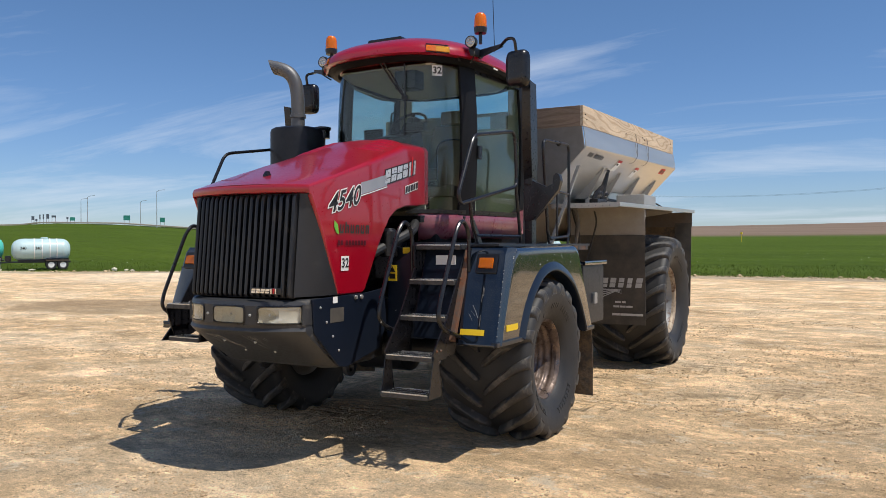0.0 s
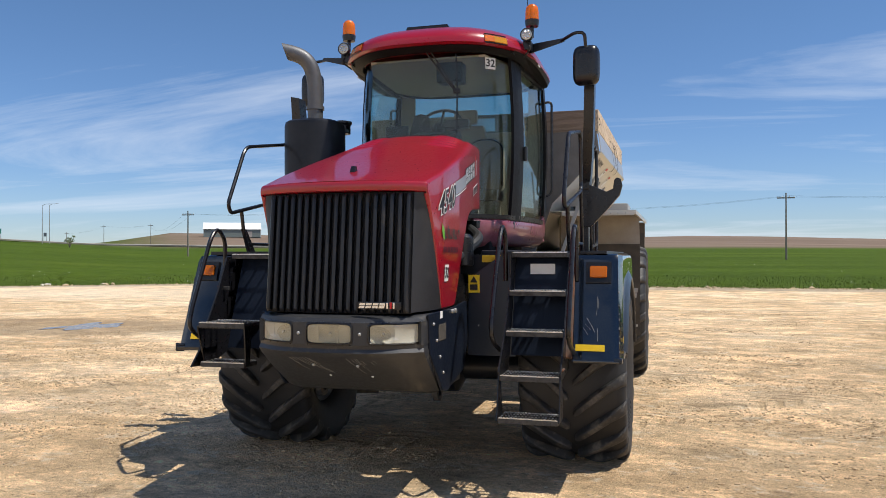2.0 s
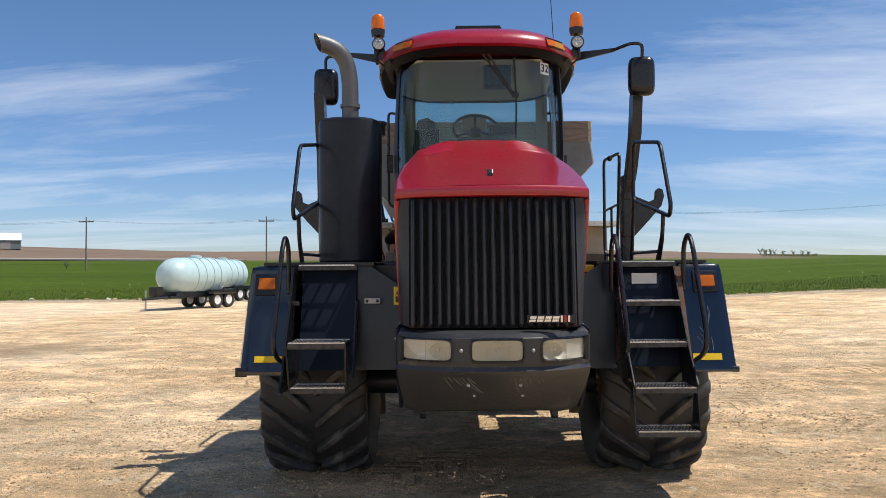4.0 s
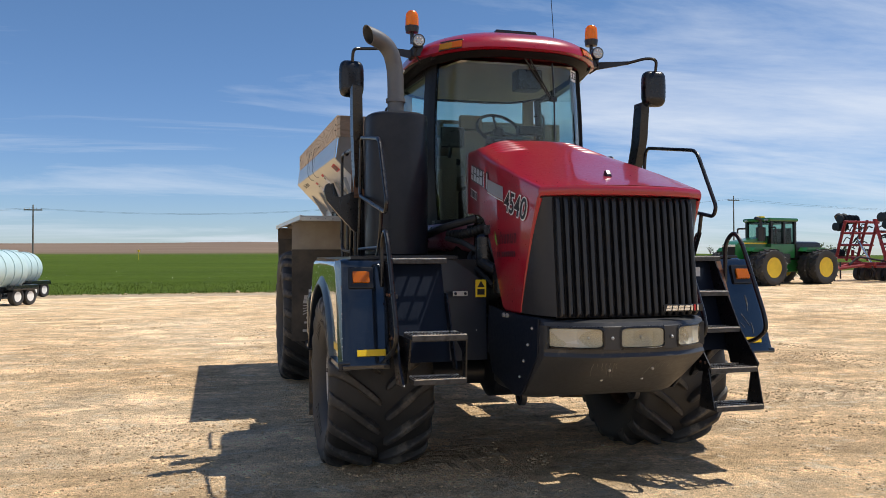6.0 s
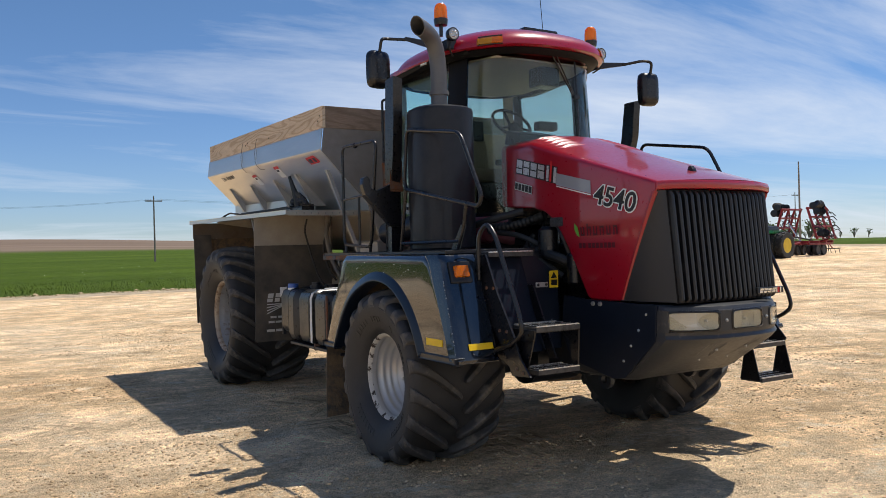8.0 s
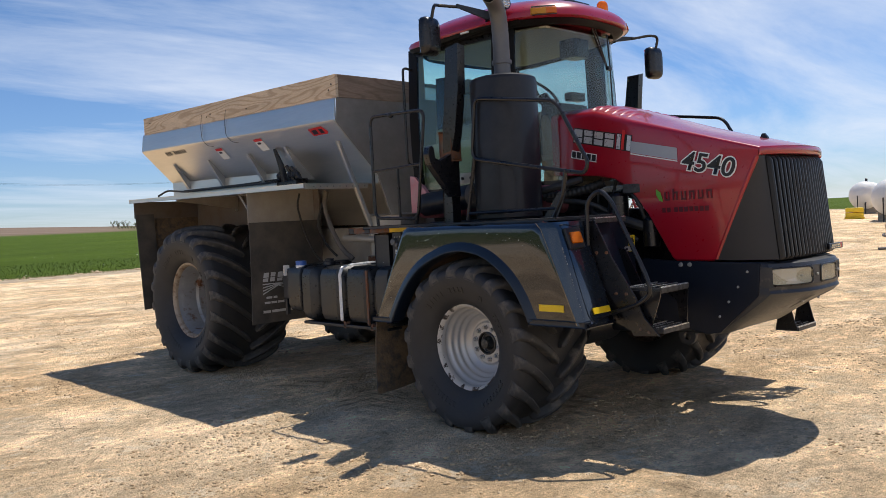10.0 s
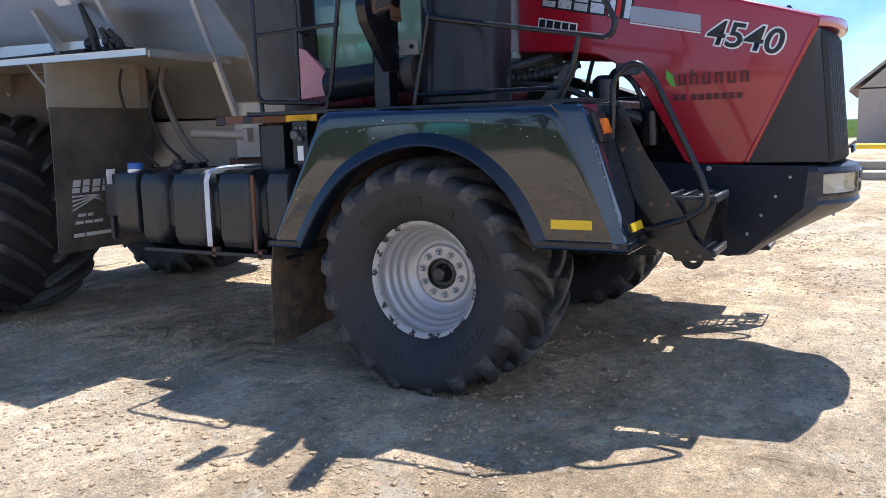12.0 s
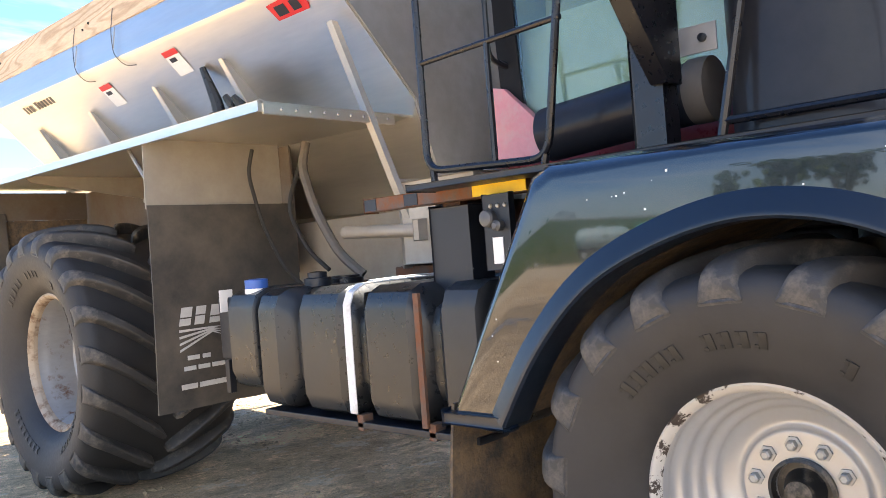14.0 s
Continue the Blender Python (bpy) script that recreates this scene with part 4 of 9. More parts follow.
for y in stations:
    sec = hood_section(y)
    rings.append(sec + [(x * 0.982, yy + 0.002, z - 0.012) for x, yy, z in reversed(sec)])
hood = loft(rings)
# the turned-down front lip
front = hood_section(-1.02)[14:-14]
lip = []
for drop, dy, grow in ((0.0, 0.0, 1.0), (0.008, -0.005, 1.001), (0.022, -0.009, 1.002), (0.046, -0.008, 1.001), (0.060, -0.001, 0.998), (0.064, 0.010, 0.994), (0.064, 0.06, 0.985)):
    lip.append([(x * grow, yy + dy, min(z, 2.250) - drop) for x, yy, z in front])
join(hood, slab(lip, (0, 0.006, -0.001)))
hood = part("hood", hood, RED, truck, "glossy red sloped engine hood", flat_first=False)
rear = [(x * 0.985, z - 0.008) for x, yy, z in hood_section(1.0)]
part("hood_rear_panel", prism(rear, "y", 0.985, 1.0), BLACK, hood, "black rear bulkhead of the hood")
part("hood_latch", prism([(-0.845, 2.30), (-0.835, 2.360), (-0.81, 2.392), (-0.79, 2.392), (-0.775, 2.36), (-0.77, 2.31)], "x", -0.019, 0.019, 0.006), BLACK, hood, "small black hood latch knob")
for s in (-1, 1):
    edge = [(s * (hood_flank(-0.64 - 0.36 * t, 1.385 + 0.79 * t) - 0.016), -0.642 - 0.36 * t, 1.39 + 0.785 * t) for t in [i / 12 for i in range(13)]]
    part("hood_edge_bead", tube(edge, 0.020, 0, 12), RED, hood, "rolled red front edge of the hood")
    for k in range(6):
        y = 0.16 + 0.085 * k
        w = hood_flank(y, 2.2) - hood_round(y)
        rows = []
        for j in range(9):
            x = w * (0.40 + 0.56 * j / 8)
            rise = 0.014 * math.sin(math.pi * (j + 0.4) / 8.8)
            rows.append([(s * x, y + dy, hood_top(x, y + dy) + dz * rise / 0.014 - 0.002) for dy, dz in ((0.0, 0.0), (0.012, 0.015), (0.022, 0.017), (0.05, 0.004), (0.055, -0.004), (0.03, -0.006))])
        part("hood_louvre", loft(rows), RED, hood, flat_first=False)


def decal(name, bm, side, at, material, label="", slope=0.0, raise_by=0.004, mirror=True):
    """Lay a flat drawing (x along the hood to the rear, y up) on the hood's flank."""
    out = []
    c, sn = math.cos(slope), math.sin(slope)
    for v in bm.verts:
        u = v.co.x * (1 if side > 0 else -1)
        uu, vv = v.co.x * c, v.co.y
        y = at[0] + (uu if side > 0 else -uu)
        z = at[1] + vv + (uu * sn if side > 0 else -uu * sn)
        v.co = (side * (hood_side(y, z) + raise_by + 0.002), y, z)
    return part(name, bm, material, hood, label, smooth=False)


for s in (-1, 1):
    up = 0.225
    fill, rim_ = lettering("4540", 0.215, 0.003, 0.3), lettering("4540", 0.215, 0.013, 0.3)
    sc = Matrix.Diagonal((1.06, 1, 1, 1))
    moved(fill, sc), moved(rim_, sc)
    ang = math.atan(0.235)
    decal("model_number", rim_, s, (-0.60, 2.145), WHITE, "white-outlined black number 4540", ang if s > 0 else ang, 0.004)
    decal("model_number_fill", fill, s, (-0.60, 2.145), INK, "", ang if s > 0 else ang, 0.007)
    # stripe and emblem as plain shapes
    k = 1 if s > 0 else -1
    decal("hood_stripe", bars([(-0.235, 0.235, -0.05, 0.05)]), s, (-0.125, 2.305), GREYV, "silver stripe", ang, 0.003)
    def slant(u0, u1, v0, v1):
        return poly([(u0 + 0.16 * v0, v0), (u1 + 0.16 * v0, v0), (u1 + 0.16 * v1, v1), (u0 + 0.16 * v1, v1)])
    for i in range(4):
        u = -0.34 + 0.122 * i
        cut = (-0.014, 0.006, -0.004, 0.012)[i]
        decal("emblem_ground", slant(u - 0.010, u + 0.114, -0.070, 0.070), s, (0.40, 2.455), INK, "black edge of the emblem", ang, 0.0025)
        for v0, v1 in ((-0.058, cut - 0.005), (cut + 0.005, 0.060)):
            decal("emblem_block", slant(u, u + 0.100, v0, v1), s, (0.40, 2.455), CHROMEV, "silver emblem block", ang, 0.006)
    decal("emblem_ground", slant(0.150, 0.320, -0.073, 0.073), s, (0.40, 2.455), INK, "black edge of the emblem", ang, 0.0025)
    decal("stripe_line", bars([(-0.235, 0.235, -0.064, -0.055)]), s, (-0.125, 2.305), WHITE, "thin white line under the stripe", ang, 0.003)
    for u in (0.16, 0.27):
        decal("emblem_bar", slant(u, u + 0.04, -0.065, 0.065), s, (0.40, 2.455), CHROMEV, "silver emblem bar", ang, 0.006)
    decal("emblem_accent", slant(0.212, 0.242, -0.065, 0.11), s, (0.40, 2.455), REDV, "red emblem mark", ang, 0.006)
    for i in range(5):
        u = -0.15 + 0.060 * i
        decal("name_bar_edge", slant(u - 0.008, u + 0.056, -0.037, 0.037), s, (0.62, 2.325), WHITE, "", ang, 0.0045)
        decal("name_bar", slant(u, u + 0.048, -0.029, 0.029), s, (0.62, 2.325), INK, "", ang, 0.007)
    leaf = poly([(-0.30, 0.055), (-0.255, 0.02), (-0.235, -0.06), (-0.27, -0.045), (-0.30, 0.0)])
    decal("dealer_leaf", leaf, s, (-0.44, 1.925), GREENV, "green leaf mark", 0, 0.005)
    ink_ = DARKV if s > 0 else DEEPINK
    for i in range(6):
        u = -0.222 + 0.076 * i
        tall = 0.045 if i == 1 else 0.022
        decal("dealer_bar", bars([(u, u + 0.016, -0.05, tall)]), s, (-0.44, 1.925), ink_, "", 0, 0.005)
        decal("dealer_bar", bars([(u + 0.034, u + 0.050, -0.05, 0.022)]), s, (-0.44, 1.925), ink_, "", 0, 0.005)
        decal("dealer_bar", bars([(u + 0.016, u + 0.034, (-0.05, 0.006)[i % 2], (-0.034, 0.022)[i % 2])]), s, (-0.44, 1.925), ink_, "", 0, 0.005)
    for i in range(9):
        u = -0.25 + 0.046 * i + (0.02 if i > 1 else 0)
        decal("dealer_line", bars([(u, u + 0.034, -0.022, 0.018)]), s, (-0.44, 1.80), DEEPINK, "small dark red bar", 0, 0.005)
decal("unit_number_plate", bars([(-0.055, 0.055, -0.06, 0.06)]), 1, (-0.575, 1.63), WHITE, "white square with the number 32", 0, 0.004)
decal("unit_number", lettering("32", 0.105, 0.002), 1, (-0.575, 1.63), INK, "", 0, 0.007)

# ---- grille and flanks beside it
GRX = 0.525


def grille_y(x, z):
    return -1.062 - 0.055 * (1 - (x / GRX) ** 2) - 0.10 * (2.16 - z)


grille = part("grille", sheet([[(GRX * (-1 + j / 10), grille_y(GRX * (-1 + j / 10), z) + 0.035, z) for j in range(21)] for z in (1.372, 1.6, 1.9, 2.18)], 0.02), VOID, truck, "black slatted front grille")
for k in range(19):
    x = -0.495 + 0.055 * k
    ring = []
    for z in (1.378, 1.40, 1.6, 1.8, 2.0, 2.14, 2.172):
        y = grille_y(x, z) + (0.02 if z in (1.378, 2.172) else 0)
        ring.append([(x - 0.017, y + 0.034, z), (x - 0.015, y + 0.004, z), (x - 0.006, y - 0.006, z), (x + 0.006, y - 0.006, z), (x + 0.015, y + 0.004, z), (x + 0.017, y + 0.034, z)])
    part("grille_slat", loft(ring), GRILLE, grille)
part("grille_emblem_plate", box(0.195, 0.495, -1.222, -1.205, 1.405, 1.455, 0.006), BLACK, grille, "dark faded emblem plate")
for i in range(4):
    x = 0.207 + 0.046 * i
    em = prism([(x, 1.414), (x + 0.038, 1.414), (x + 0.042, 1.428), (x + 0.004, 1.428)], "y", -1.231, -1.221)
    prism([(x + 0.005, 1.432), (x + 0.043, 1.432), (x + 0.047, 1.447), (x + 0.009, 1.447)], "y", -1.231, -1.221, bm=em)
    part("grille_emblem_block", em, CHROME, grille, "chrome emblem block", smooth=False)
for i in range(3):
    part("grille_emblem_bar", box(0.398 + 0.022 * i, 0.411 + 0.022 * i, -1.231, -1.221, 1.411, 1.452, 0.003), REDV if i == 1 else CHROME, grille)
for s in (-1, 1):
    rows = []
    for i in range(13):
        z = 1.38 + (2.178 - 1.38) * i / 12
        yf = interp(z, [(1.385, -0.64), (2.165, -0.995)])
        a, b = Vector((s * (hood_flank(yf, z) - 0.004), yf + 0.008, z)), Vector((s * GRX, grille_y(GRX, z) + 0.03, z))
        row = []
        for j in range(9):
            t = j / 8
            p = a.lerp(b, t)
            bulge = 0.022 * math.sin(math.pi * t) * (0.4 + 0.6 * (2.15 - z) / 0.77 + 0.2)
            row.append((p.x + s * bulge * 0.9, p.y - bulge * 0.55, z))
        rows.append(row)
    part("grille_flank", slab(rows, (-s * 0.010, 0.008, 0)), TRIM, truck, "dark grey plastic panel beside the grille")

# ---- bumper and nose frame
def nose(z, yf, yc, xh, yb):
    """A level slice of the nose: front edge bowed, corners swept back."""
    out = [(-xh, yb, z), (-xh, yc + 0.12, z), (-xh * 0.985, yc, z)]
    for j in range(1, 12):
        u = -0.86 + 1.72 * (j - 1) / 10
        out.append((u * xh, yf + (yc - 0.06 - yf) * abs(u / 0.86) ** 3, z))
    out += [(xh * 0.985, yc, z), (xh, yc + 0.12, z), (xh, yb, z)]
    return out


bump = [nose(1.362, -1.20, -1.02, 0.585, -0.30), nose(1.345, -1.255, -1.05, 0.60, -0.28), nose(1.318, -1.27, -1.06, 0.605, -0.25), nose(1.312, -1.20, -0.99, 0.575, -0.25), nose(1.176, -1.20, -0.99, 0.575, -0.2), nose(1.17, -1.27, -1.06, 0.605, -0.2), nose(1.145, -1.262, -1.055, 0.607, -0.2),
        nose(1.12, -1.275, -1.07, 0.612, -0.18), nose(1.08, -1.235, -1.03, 0.612, -0.15), nose(0.95, -0.985, -0.86, 0.605, -0.1), nose(0.80, -0.69, -0.64, 0.59, -0.1), nose(0.775, -0.64, -0.6, 0.55, -0.1)]
bumper = part("front_bumper", loft(bump), BUMPER, truck, "scuffed dark grey bumper with a sloped chin")
for x0, x1, turn in ((-0.575, -0.268, -1), (-0.140, 0.165, 0), (0.290, 0.585, 1)):
    def lamp_y(x):
        u = min(1, abs(x) / 0.605 / 0.86)
        return -1.272 + (0.152) * u ** 3 + 0.10 * max(0, abs(x) - 0.52) / 0.08
    def lamp_ring(grow, out, n_=28):
        ring = []
        hw_, hh = (x1 - x0) / 2 + grow, 0.0605 + grow
        for k in range(n_):
            t = 2 * math.pi * k / n_
            c, sn = math.cos(t), math.sin(t)
            x = (x0 + x1) / 2 + math.copysign(abs(c) ** 0.32, c) * hw_
            ring.append((x, lamp_y(x) + out, 1.2445 + math.copysign(abs(sn) ** 0.32, sn) * hh))
        return ring
    hl = part("headlight", loft([lamp_ring(0.016, 0.012), lamp_ring(0.016, -0.006), lamp_ring(0.006, -0.010), lamp_ring(0.002, -0.004), lamp_ring(0.0, 0.006)], caps=False), BLACK, bumper, "rectangular headlight with a clouded lens")
    cover = part("lens", loft([lamp_ring(0.001, -0.002), lamp_ring(-0.004, -0.011), lamp_ring(-0.02, -0.013)]), LAMP_COVER, hl, "clouded yellowish lens")
    cover.visible_shadow = False
    mid = (x0 + x1) / 2
    cuts = ((x0, x0 + 0.082, 0.006), (x0 + 0.083, x1 - 0.083, 0.030), (x1 - 0.082, x1, 0.006)) if not turn else ((x0, mid - 0.0005, 0.028 if turn > 0 else 0.012), (mid + 0.0005, x1, 0.012 if turn > 0 else 0.028))
    for a, b, sunk in cuts:
        rows = []
        for iv in range(11):
            v = -1 + iv / 5
            row = []
            for iu in range(11):
                u = -1 + iu / 5
                x = (a + b) / 2 + u * (b - a) / 2
                row.append((x, lamp_y(x) + 0.002 + sunk * max(0, 1 - u * u * 0.8 - v * v * 0.8), 1.2445 + 0.060 * v))
            rows.append(row)
        part("reflector", slab(rows, (0, 0.006, 0)), REFLECTOR, hl, "dull silver lamp bowl")
        if sunk > 0.02:
            c = (a + b) / 2
            part("bulb", lathe([(lamp_y(c) + 0.012, 0.003), (lamp_y(c) + 0.014, 0.008), (lamp_y(c) + 0.026, 0.011), (lamp_y(c) + 0.034, 0.010)], 12, "y", (c, 0, 1.2445)), CHROMEV, hl, "small bulb shield")
for x0, x1 in ((-0.592, -0.577), (-0.266, -0.142), (0.167, 0.288), (0.587, 0.592)):
    rows = [[(x0 + (x1 - x0) * j / 4, lamp_y(x0 + (x1 - x0) * j / 4) - 0.001 + dy, z) for j in range(5)] for z, dy in ((1.166, 0.004), (1.172, 0.0), (1.317, 0.0), (1.322, 0.004))]
    part("lamp_panel", slab(rows, (0, 0.06, 0)), BUMPER, bumper)
for s in (-1, 1):
    part("lamp_panel", slab([[(s * 0.590, -1.085, z), (s * 0.603, -1.05, z), (s * 0.606, -0.98, z), (s * 0.606, -0.90, z)] for z in (1.166, 1.322)], (-s * 0.03, 0.02, 0)), BUMPER, bumper)
sr = random.Random(8)
for x0, x1, t0, t1 in ((-0.306, -0.235, 0.05, 0.95), (-0.28, -0.262, 0.02, 0.25), (-0.25, -0.20, 0.02, 0.5), (-0.225, -0.13, 0.02, 0.8), (-0.20, -0.085, 0.0, 1.0), (-0.17, -0.07, 0.0, 1.0), (-0.155, -0.11, 0.05, 0.4),
                       (0.119, 0.165, 0.0, 1.0), (0.15, 0.175, 0.05, 0.4), (0.175, 0.215, 0.0, 0.95), (0.19, 0.23, 0.0, 1.0), (0.21, 0.225, 0.1, 0.35), (0.27, 0.31, 0.2, 0.9), (0.29, 0.32, 0.1, 0.5)):
    pts = []
    for i in range(8):
        u = i / 7
        t = t0 + (t1 - t0) * u
        x = x0 + (x1 - x0) * u ** 1.2 + sr.uniform(-0.003, 0.003)
        pts.append((x, -1.2365 + 0.25 * t + 0.145 * abs(x / 0.526) ** 3, 1.08 - 0.13 * t))
    part("scratch", tube(pts, sr.choice((0.0012, 0.0017, 0.0022)), 0, 4), SCUFF, bumper, "pale scratch down the chin")
for x in (-0.205, 0.228):
    part("bolt", ball((x, -1.268, 1.245), 0.012, 8, 5), GALV, bumper)
for x in (-0.16, 0.16, -0.12, 0.19):
    part("bolt", ball((x, -1.13 if abs(x) in (0.16,) else -0.93, 1.02 if abs(x) == 0.16 else 0.925), 0.012, 8, 5), GALV, bumper)
for s in (-1, 1):
    plate = [(-1.0, 1.36), (-0.26, 1.375), (0.02, 1.40), (0.06, 1.10), (-0.05, 0.88), (-0.55, 0.78), (-0.66, 0.80), (-0.98, 1.10)]
    sp_ = part("nose_side_plate", prism([(y, z) for y, z in plate], "x", s * 0.596, s * 0.617, 0.008), NAVYM, truck, "navy side plate behind the bumper")
    for y, z in ((-0.90, 1.29), (-0.82, 1.17), (-0.74, 1.05), (-0.66, 0.93)):
        part("bolt", ball((s * 0.618, y, z), 0.011, 8, 5), GALV, sp_)
    for y in (-0.42, -0.34):
        part("bolt", lathe([(s * 0.615, 0.018), (s * 0.632, 0.016), (s * 0.634, 0.004)], 10, "x", (0, y, 1.345)), GALV, sp_)
    if s > 0:
        part("white_tag", box(0.6165, 0.6185, -0.735, -0.675, 1.315, 1.365, 0.0), WHITE, sp_, "small white tag")
        part("data_plate", box(0.6165, 0.620, -0.775, -0.59, 1.16, 1.275, 0.002), FLAP, sp_, "worn grey data plate")
    hook = lathe([(-0.02, 0.035), (-0.02, 0.075), (0.02, 0.075), (0.02, 0.035)], 18, "x", (s * 0.47, -0.30, 0.733), closed=True)
    part("tow_eye", hook, FRAME, truck, "dark steel tow eye under the bumper")
    # inner wing between hood and steps
    wing = part("inner_wing", prism([(0.14, 1.0), (0.14, 1.46), (0.40, 1.54), (0.40, 1.0)], "x", s * 0.63, s * 1.0, 0.01), NAVYM, truck, "navy panel beside the hood")
    face = [(0.615, 0.965), (1.0, 0.965), (1.0, 1.776), (0.907, 1.776), (0.615, 1.577)]
    part("wing_face", loft([[(s * x, 0.066 + d + 0.05 * (z - 0.965) / 0.81, z) for x, z in face] for d in (0.0, 0.014)]), FLARE, wing, "navy face plate with a slanting top")
    part("bolt", ball((s * 0.70, 0.085, 1.20), 0.008, 6, 4), GALV, wing)
    dec = part("warning_decal", box(s * 0.66 - 0.045, s * 0.66 + 0.045, 0.088, 0.096, 1.46, 1.60, 0.002), SAFETY, truck, "yellow warning sticker with black bars")
    part("decal_bars", box(s * 0.66 - 0.03, s * 0.66 + 0.03, 0.084, 0.0885, 1.48, 1.525, 0.0), INK, dec)
    part("decal_bars", prism([(s * 0.66 - 0.03, 1.54), (s * 0.66 + 0.03, 1.54), (s * 0.66, 1.59)], "y", 0.084, 0.0885), INK, dec)
part("warning_decal", box(0.70, 0.86, 0.20, 0.208, 1.70, 1.755, 0.002), SAFETY, truck, "yellow warning sticker")

# ---- front fenders with their decks
ARCH = [(0.295, 0.985), (0.335, 1.08), (0.38, 1.165), (0.45, 1.27), (0.54, 1.365), (0.63, 1.435), (0.73, 1.492), (0.85, 1.532), (0.97, 1.550), (1.08, 1.550),
        (1.20, 1.530), (1.32, 1.494), (1.44, 1.445), (1.55, 1.383), (1.66, 1.29), (1.77, 1.165), (1.85, 1.05), (1.935, 0.91)]


def smooth_line(points, steps):
    """A smooth curve through the points, with so many steps between each two."""
    p = [Vector(q) for q in points]
    out = []
    for i in range(len(p) - 1):
        a, b, c, d = p[max(0, i - 1)], p[i], p[i + 1], p[min(len(p) - 1, i + 2)]
        for j in range(steps):
            t = j / steps
            out.append(tuple(0.5 * (2 * b + (c - a) * t + (2 * a - 5 * b + 4 * c - d) * t * t + (3 * b - a - 3 * c + d) * t ** 3)))
    return out + [tuple(p[-1])]


def outer_edge(k):
    """The fender's outline over the arch, one point for each point of the arch."""
    if k <= 4:
        t = k / 4
        return -0.235 + 0.345 * t, 0.985 + 0.735 * t
    if k <= 12:
        t = (k - 5) / 7
        return 0.17 + 1.54 * t, 1.757 + 0.012 * t
    t = (k - 13) / 4
    return 1.775 + 0.435 * t, 1.735 - 0.825 * t


EDGE = []
for k in range(len(ARCH) - 1):
    (a0, b0), (a1, b1) = outer_edge(k), outer_edge(k + 1)
    EDGE += [(a0 + (a1 - a0) * j / 4, b0 + (b1 - b0) * j / 4) for j in range(4)]
EDGE.append(outer_edge(len(ARCH) - 1))
BEND = len(EDGE) * 13 // len(ARCH)
ARCH = smooth_line(ARCH, 4)
for s in (-1, 1):
    X = s * 1.80
    rows = []
    for k, (ay, az) in enumerate(ARCH):
        oy, oz = EDGE[k]
        row = []
        for t in (0.0, 0.3, 0.6, 0.84, 0.90, 0.95, 0.98, 1.0):
            y, z = ay + (oy - ay) * t, az + (oz - az) * t
            inset = 0.035 * max(0.0, (t - 0.84) / 0.16) ** 2.2
            row.append((X + s * 0.015 - s * inset, y, z))
        rows.append(row)
    bm = slab(rows, (-s * 0.014, 0, 0))
    # the turned edge that runs over into front, top and rear
    cap = []
    for k in range(len(ARCH)):
        oy, oz = EDGE[k]
        cap.append([(X - s * 0.02, oy, oz), (X - s * 0.032, oy, oz + 0.006), (X - s * 0.05, oy, oz + 0.008), (s * (1.62 if k < BEND else 1.70), oy, oz + 0.008)])
    join(bm, slab(cap, (0, 0, -0.012)))
    fender = part("front_fender", bm, NAVYP, truck, "glossy navy angular fender over the front wheel")
    fl = []
    for i, (ay, az) in enumerate(ARCH):
        a = Vector(ARCH[max(0, i - 1)])
        b = Vector(ARCH[min(len(ARCH) - 1, i + 1)])
        d = (b - a).normalized()
        n_ = Vector((-d.y, d.x))
        if n_.y < 0:
            n_ = -n_
        ring = []
        for off, out in ((-0.012, -0.10), (-0.012, 0.036), (-0.004, 0.046), (0.010, 0.046), (0.050, 0.026), (0.092, 0.004), (0.098, -0.006), (0.02, -0.012)):
            ring.append((X + s * out, ay + n_.x * off, az + n_.y * off))
        fl.append(ring)
    part("arch_flare", loft(fl), FLARE, fender, "rolled navy arch lip")
    part("foot_lip", box(X - s * 0.03, X + s * 0.030, -0.235, 0.30, 0.968, 1.012, 0.012), FLARE, fender, "navy lip along the fender's foot")
    part("foot_lip", box(X - s * 0.03, X + s * 0.030, 1.93, 2.215, 0.893, 0.935, 0.012), FLARE, fender, "navy lip along the fender's foot")
    # front face, between the flank and the steps
    face = []
    for t in (0, 0.5, 0.93, 1.0):
        z = 0.985 + (1.755 - 0.985) * t
        y = -0.245 + 0.26 * t + (0.03 if t == 1 else 0)
        face.append([(s * 1.475, y, z), (s * 1.60, y, z), (s * 1.74, y, z), (s * (1.785 + 0.025 * (1 - t)), y + 0.02, z), (s * (1.812 + 0.025 * (1 - t)), y + 0.075 * (1 + t), z)])
    part("fender_front", slab(face, (-s * 0.004, 0.014, 0)), NAVY, fender, "navy front panel of the fender")
    for x0, z0, x1, z1, q in ((1.645, 1.45, 1.640, 1.316, 0.0016), (1.652, 1.43, 1.650, 1.36, 0.0016), (1.57, 1.295, 1.63, 1.195, 0.0026), (1.648, 1.22, 1.652, 1.13, 0.0022), (1.545, 1.225, 1.58, 1.175, 0.0018), (1.56, 1.25, 1.60, 1.21, 0.0012)):
        if s > 0:
            part("paint_scratch", tube([(s * x, -0.2475 + 0.26 * (z - 0.985) / 0.77, z) for x, z in ((x0, z0), ((x0 + x1) / 2 + 0.003, (z0 + z1) / 2), (x1, z1))], q, 0, 4), SCUFF, fender, "pale scratch in the navy paint")
    er = random.Random(5 + s)
    for k in range(22):
        z = er.uniform(1.0, 1.6)
        t, q = (z - 0.985) / 0.77, er.uniform(0.002, 0.006)
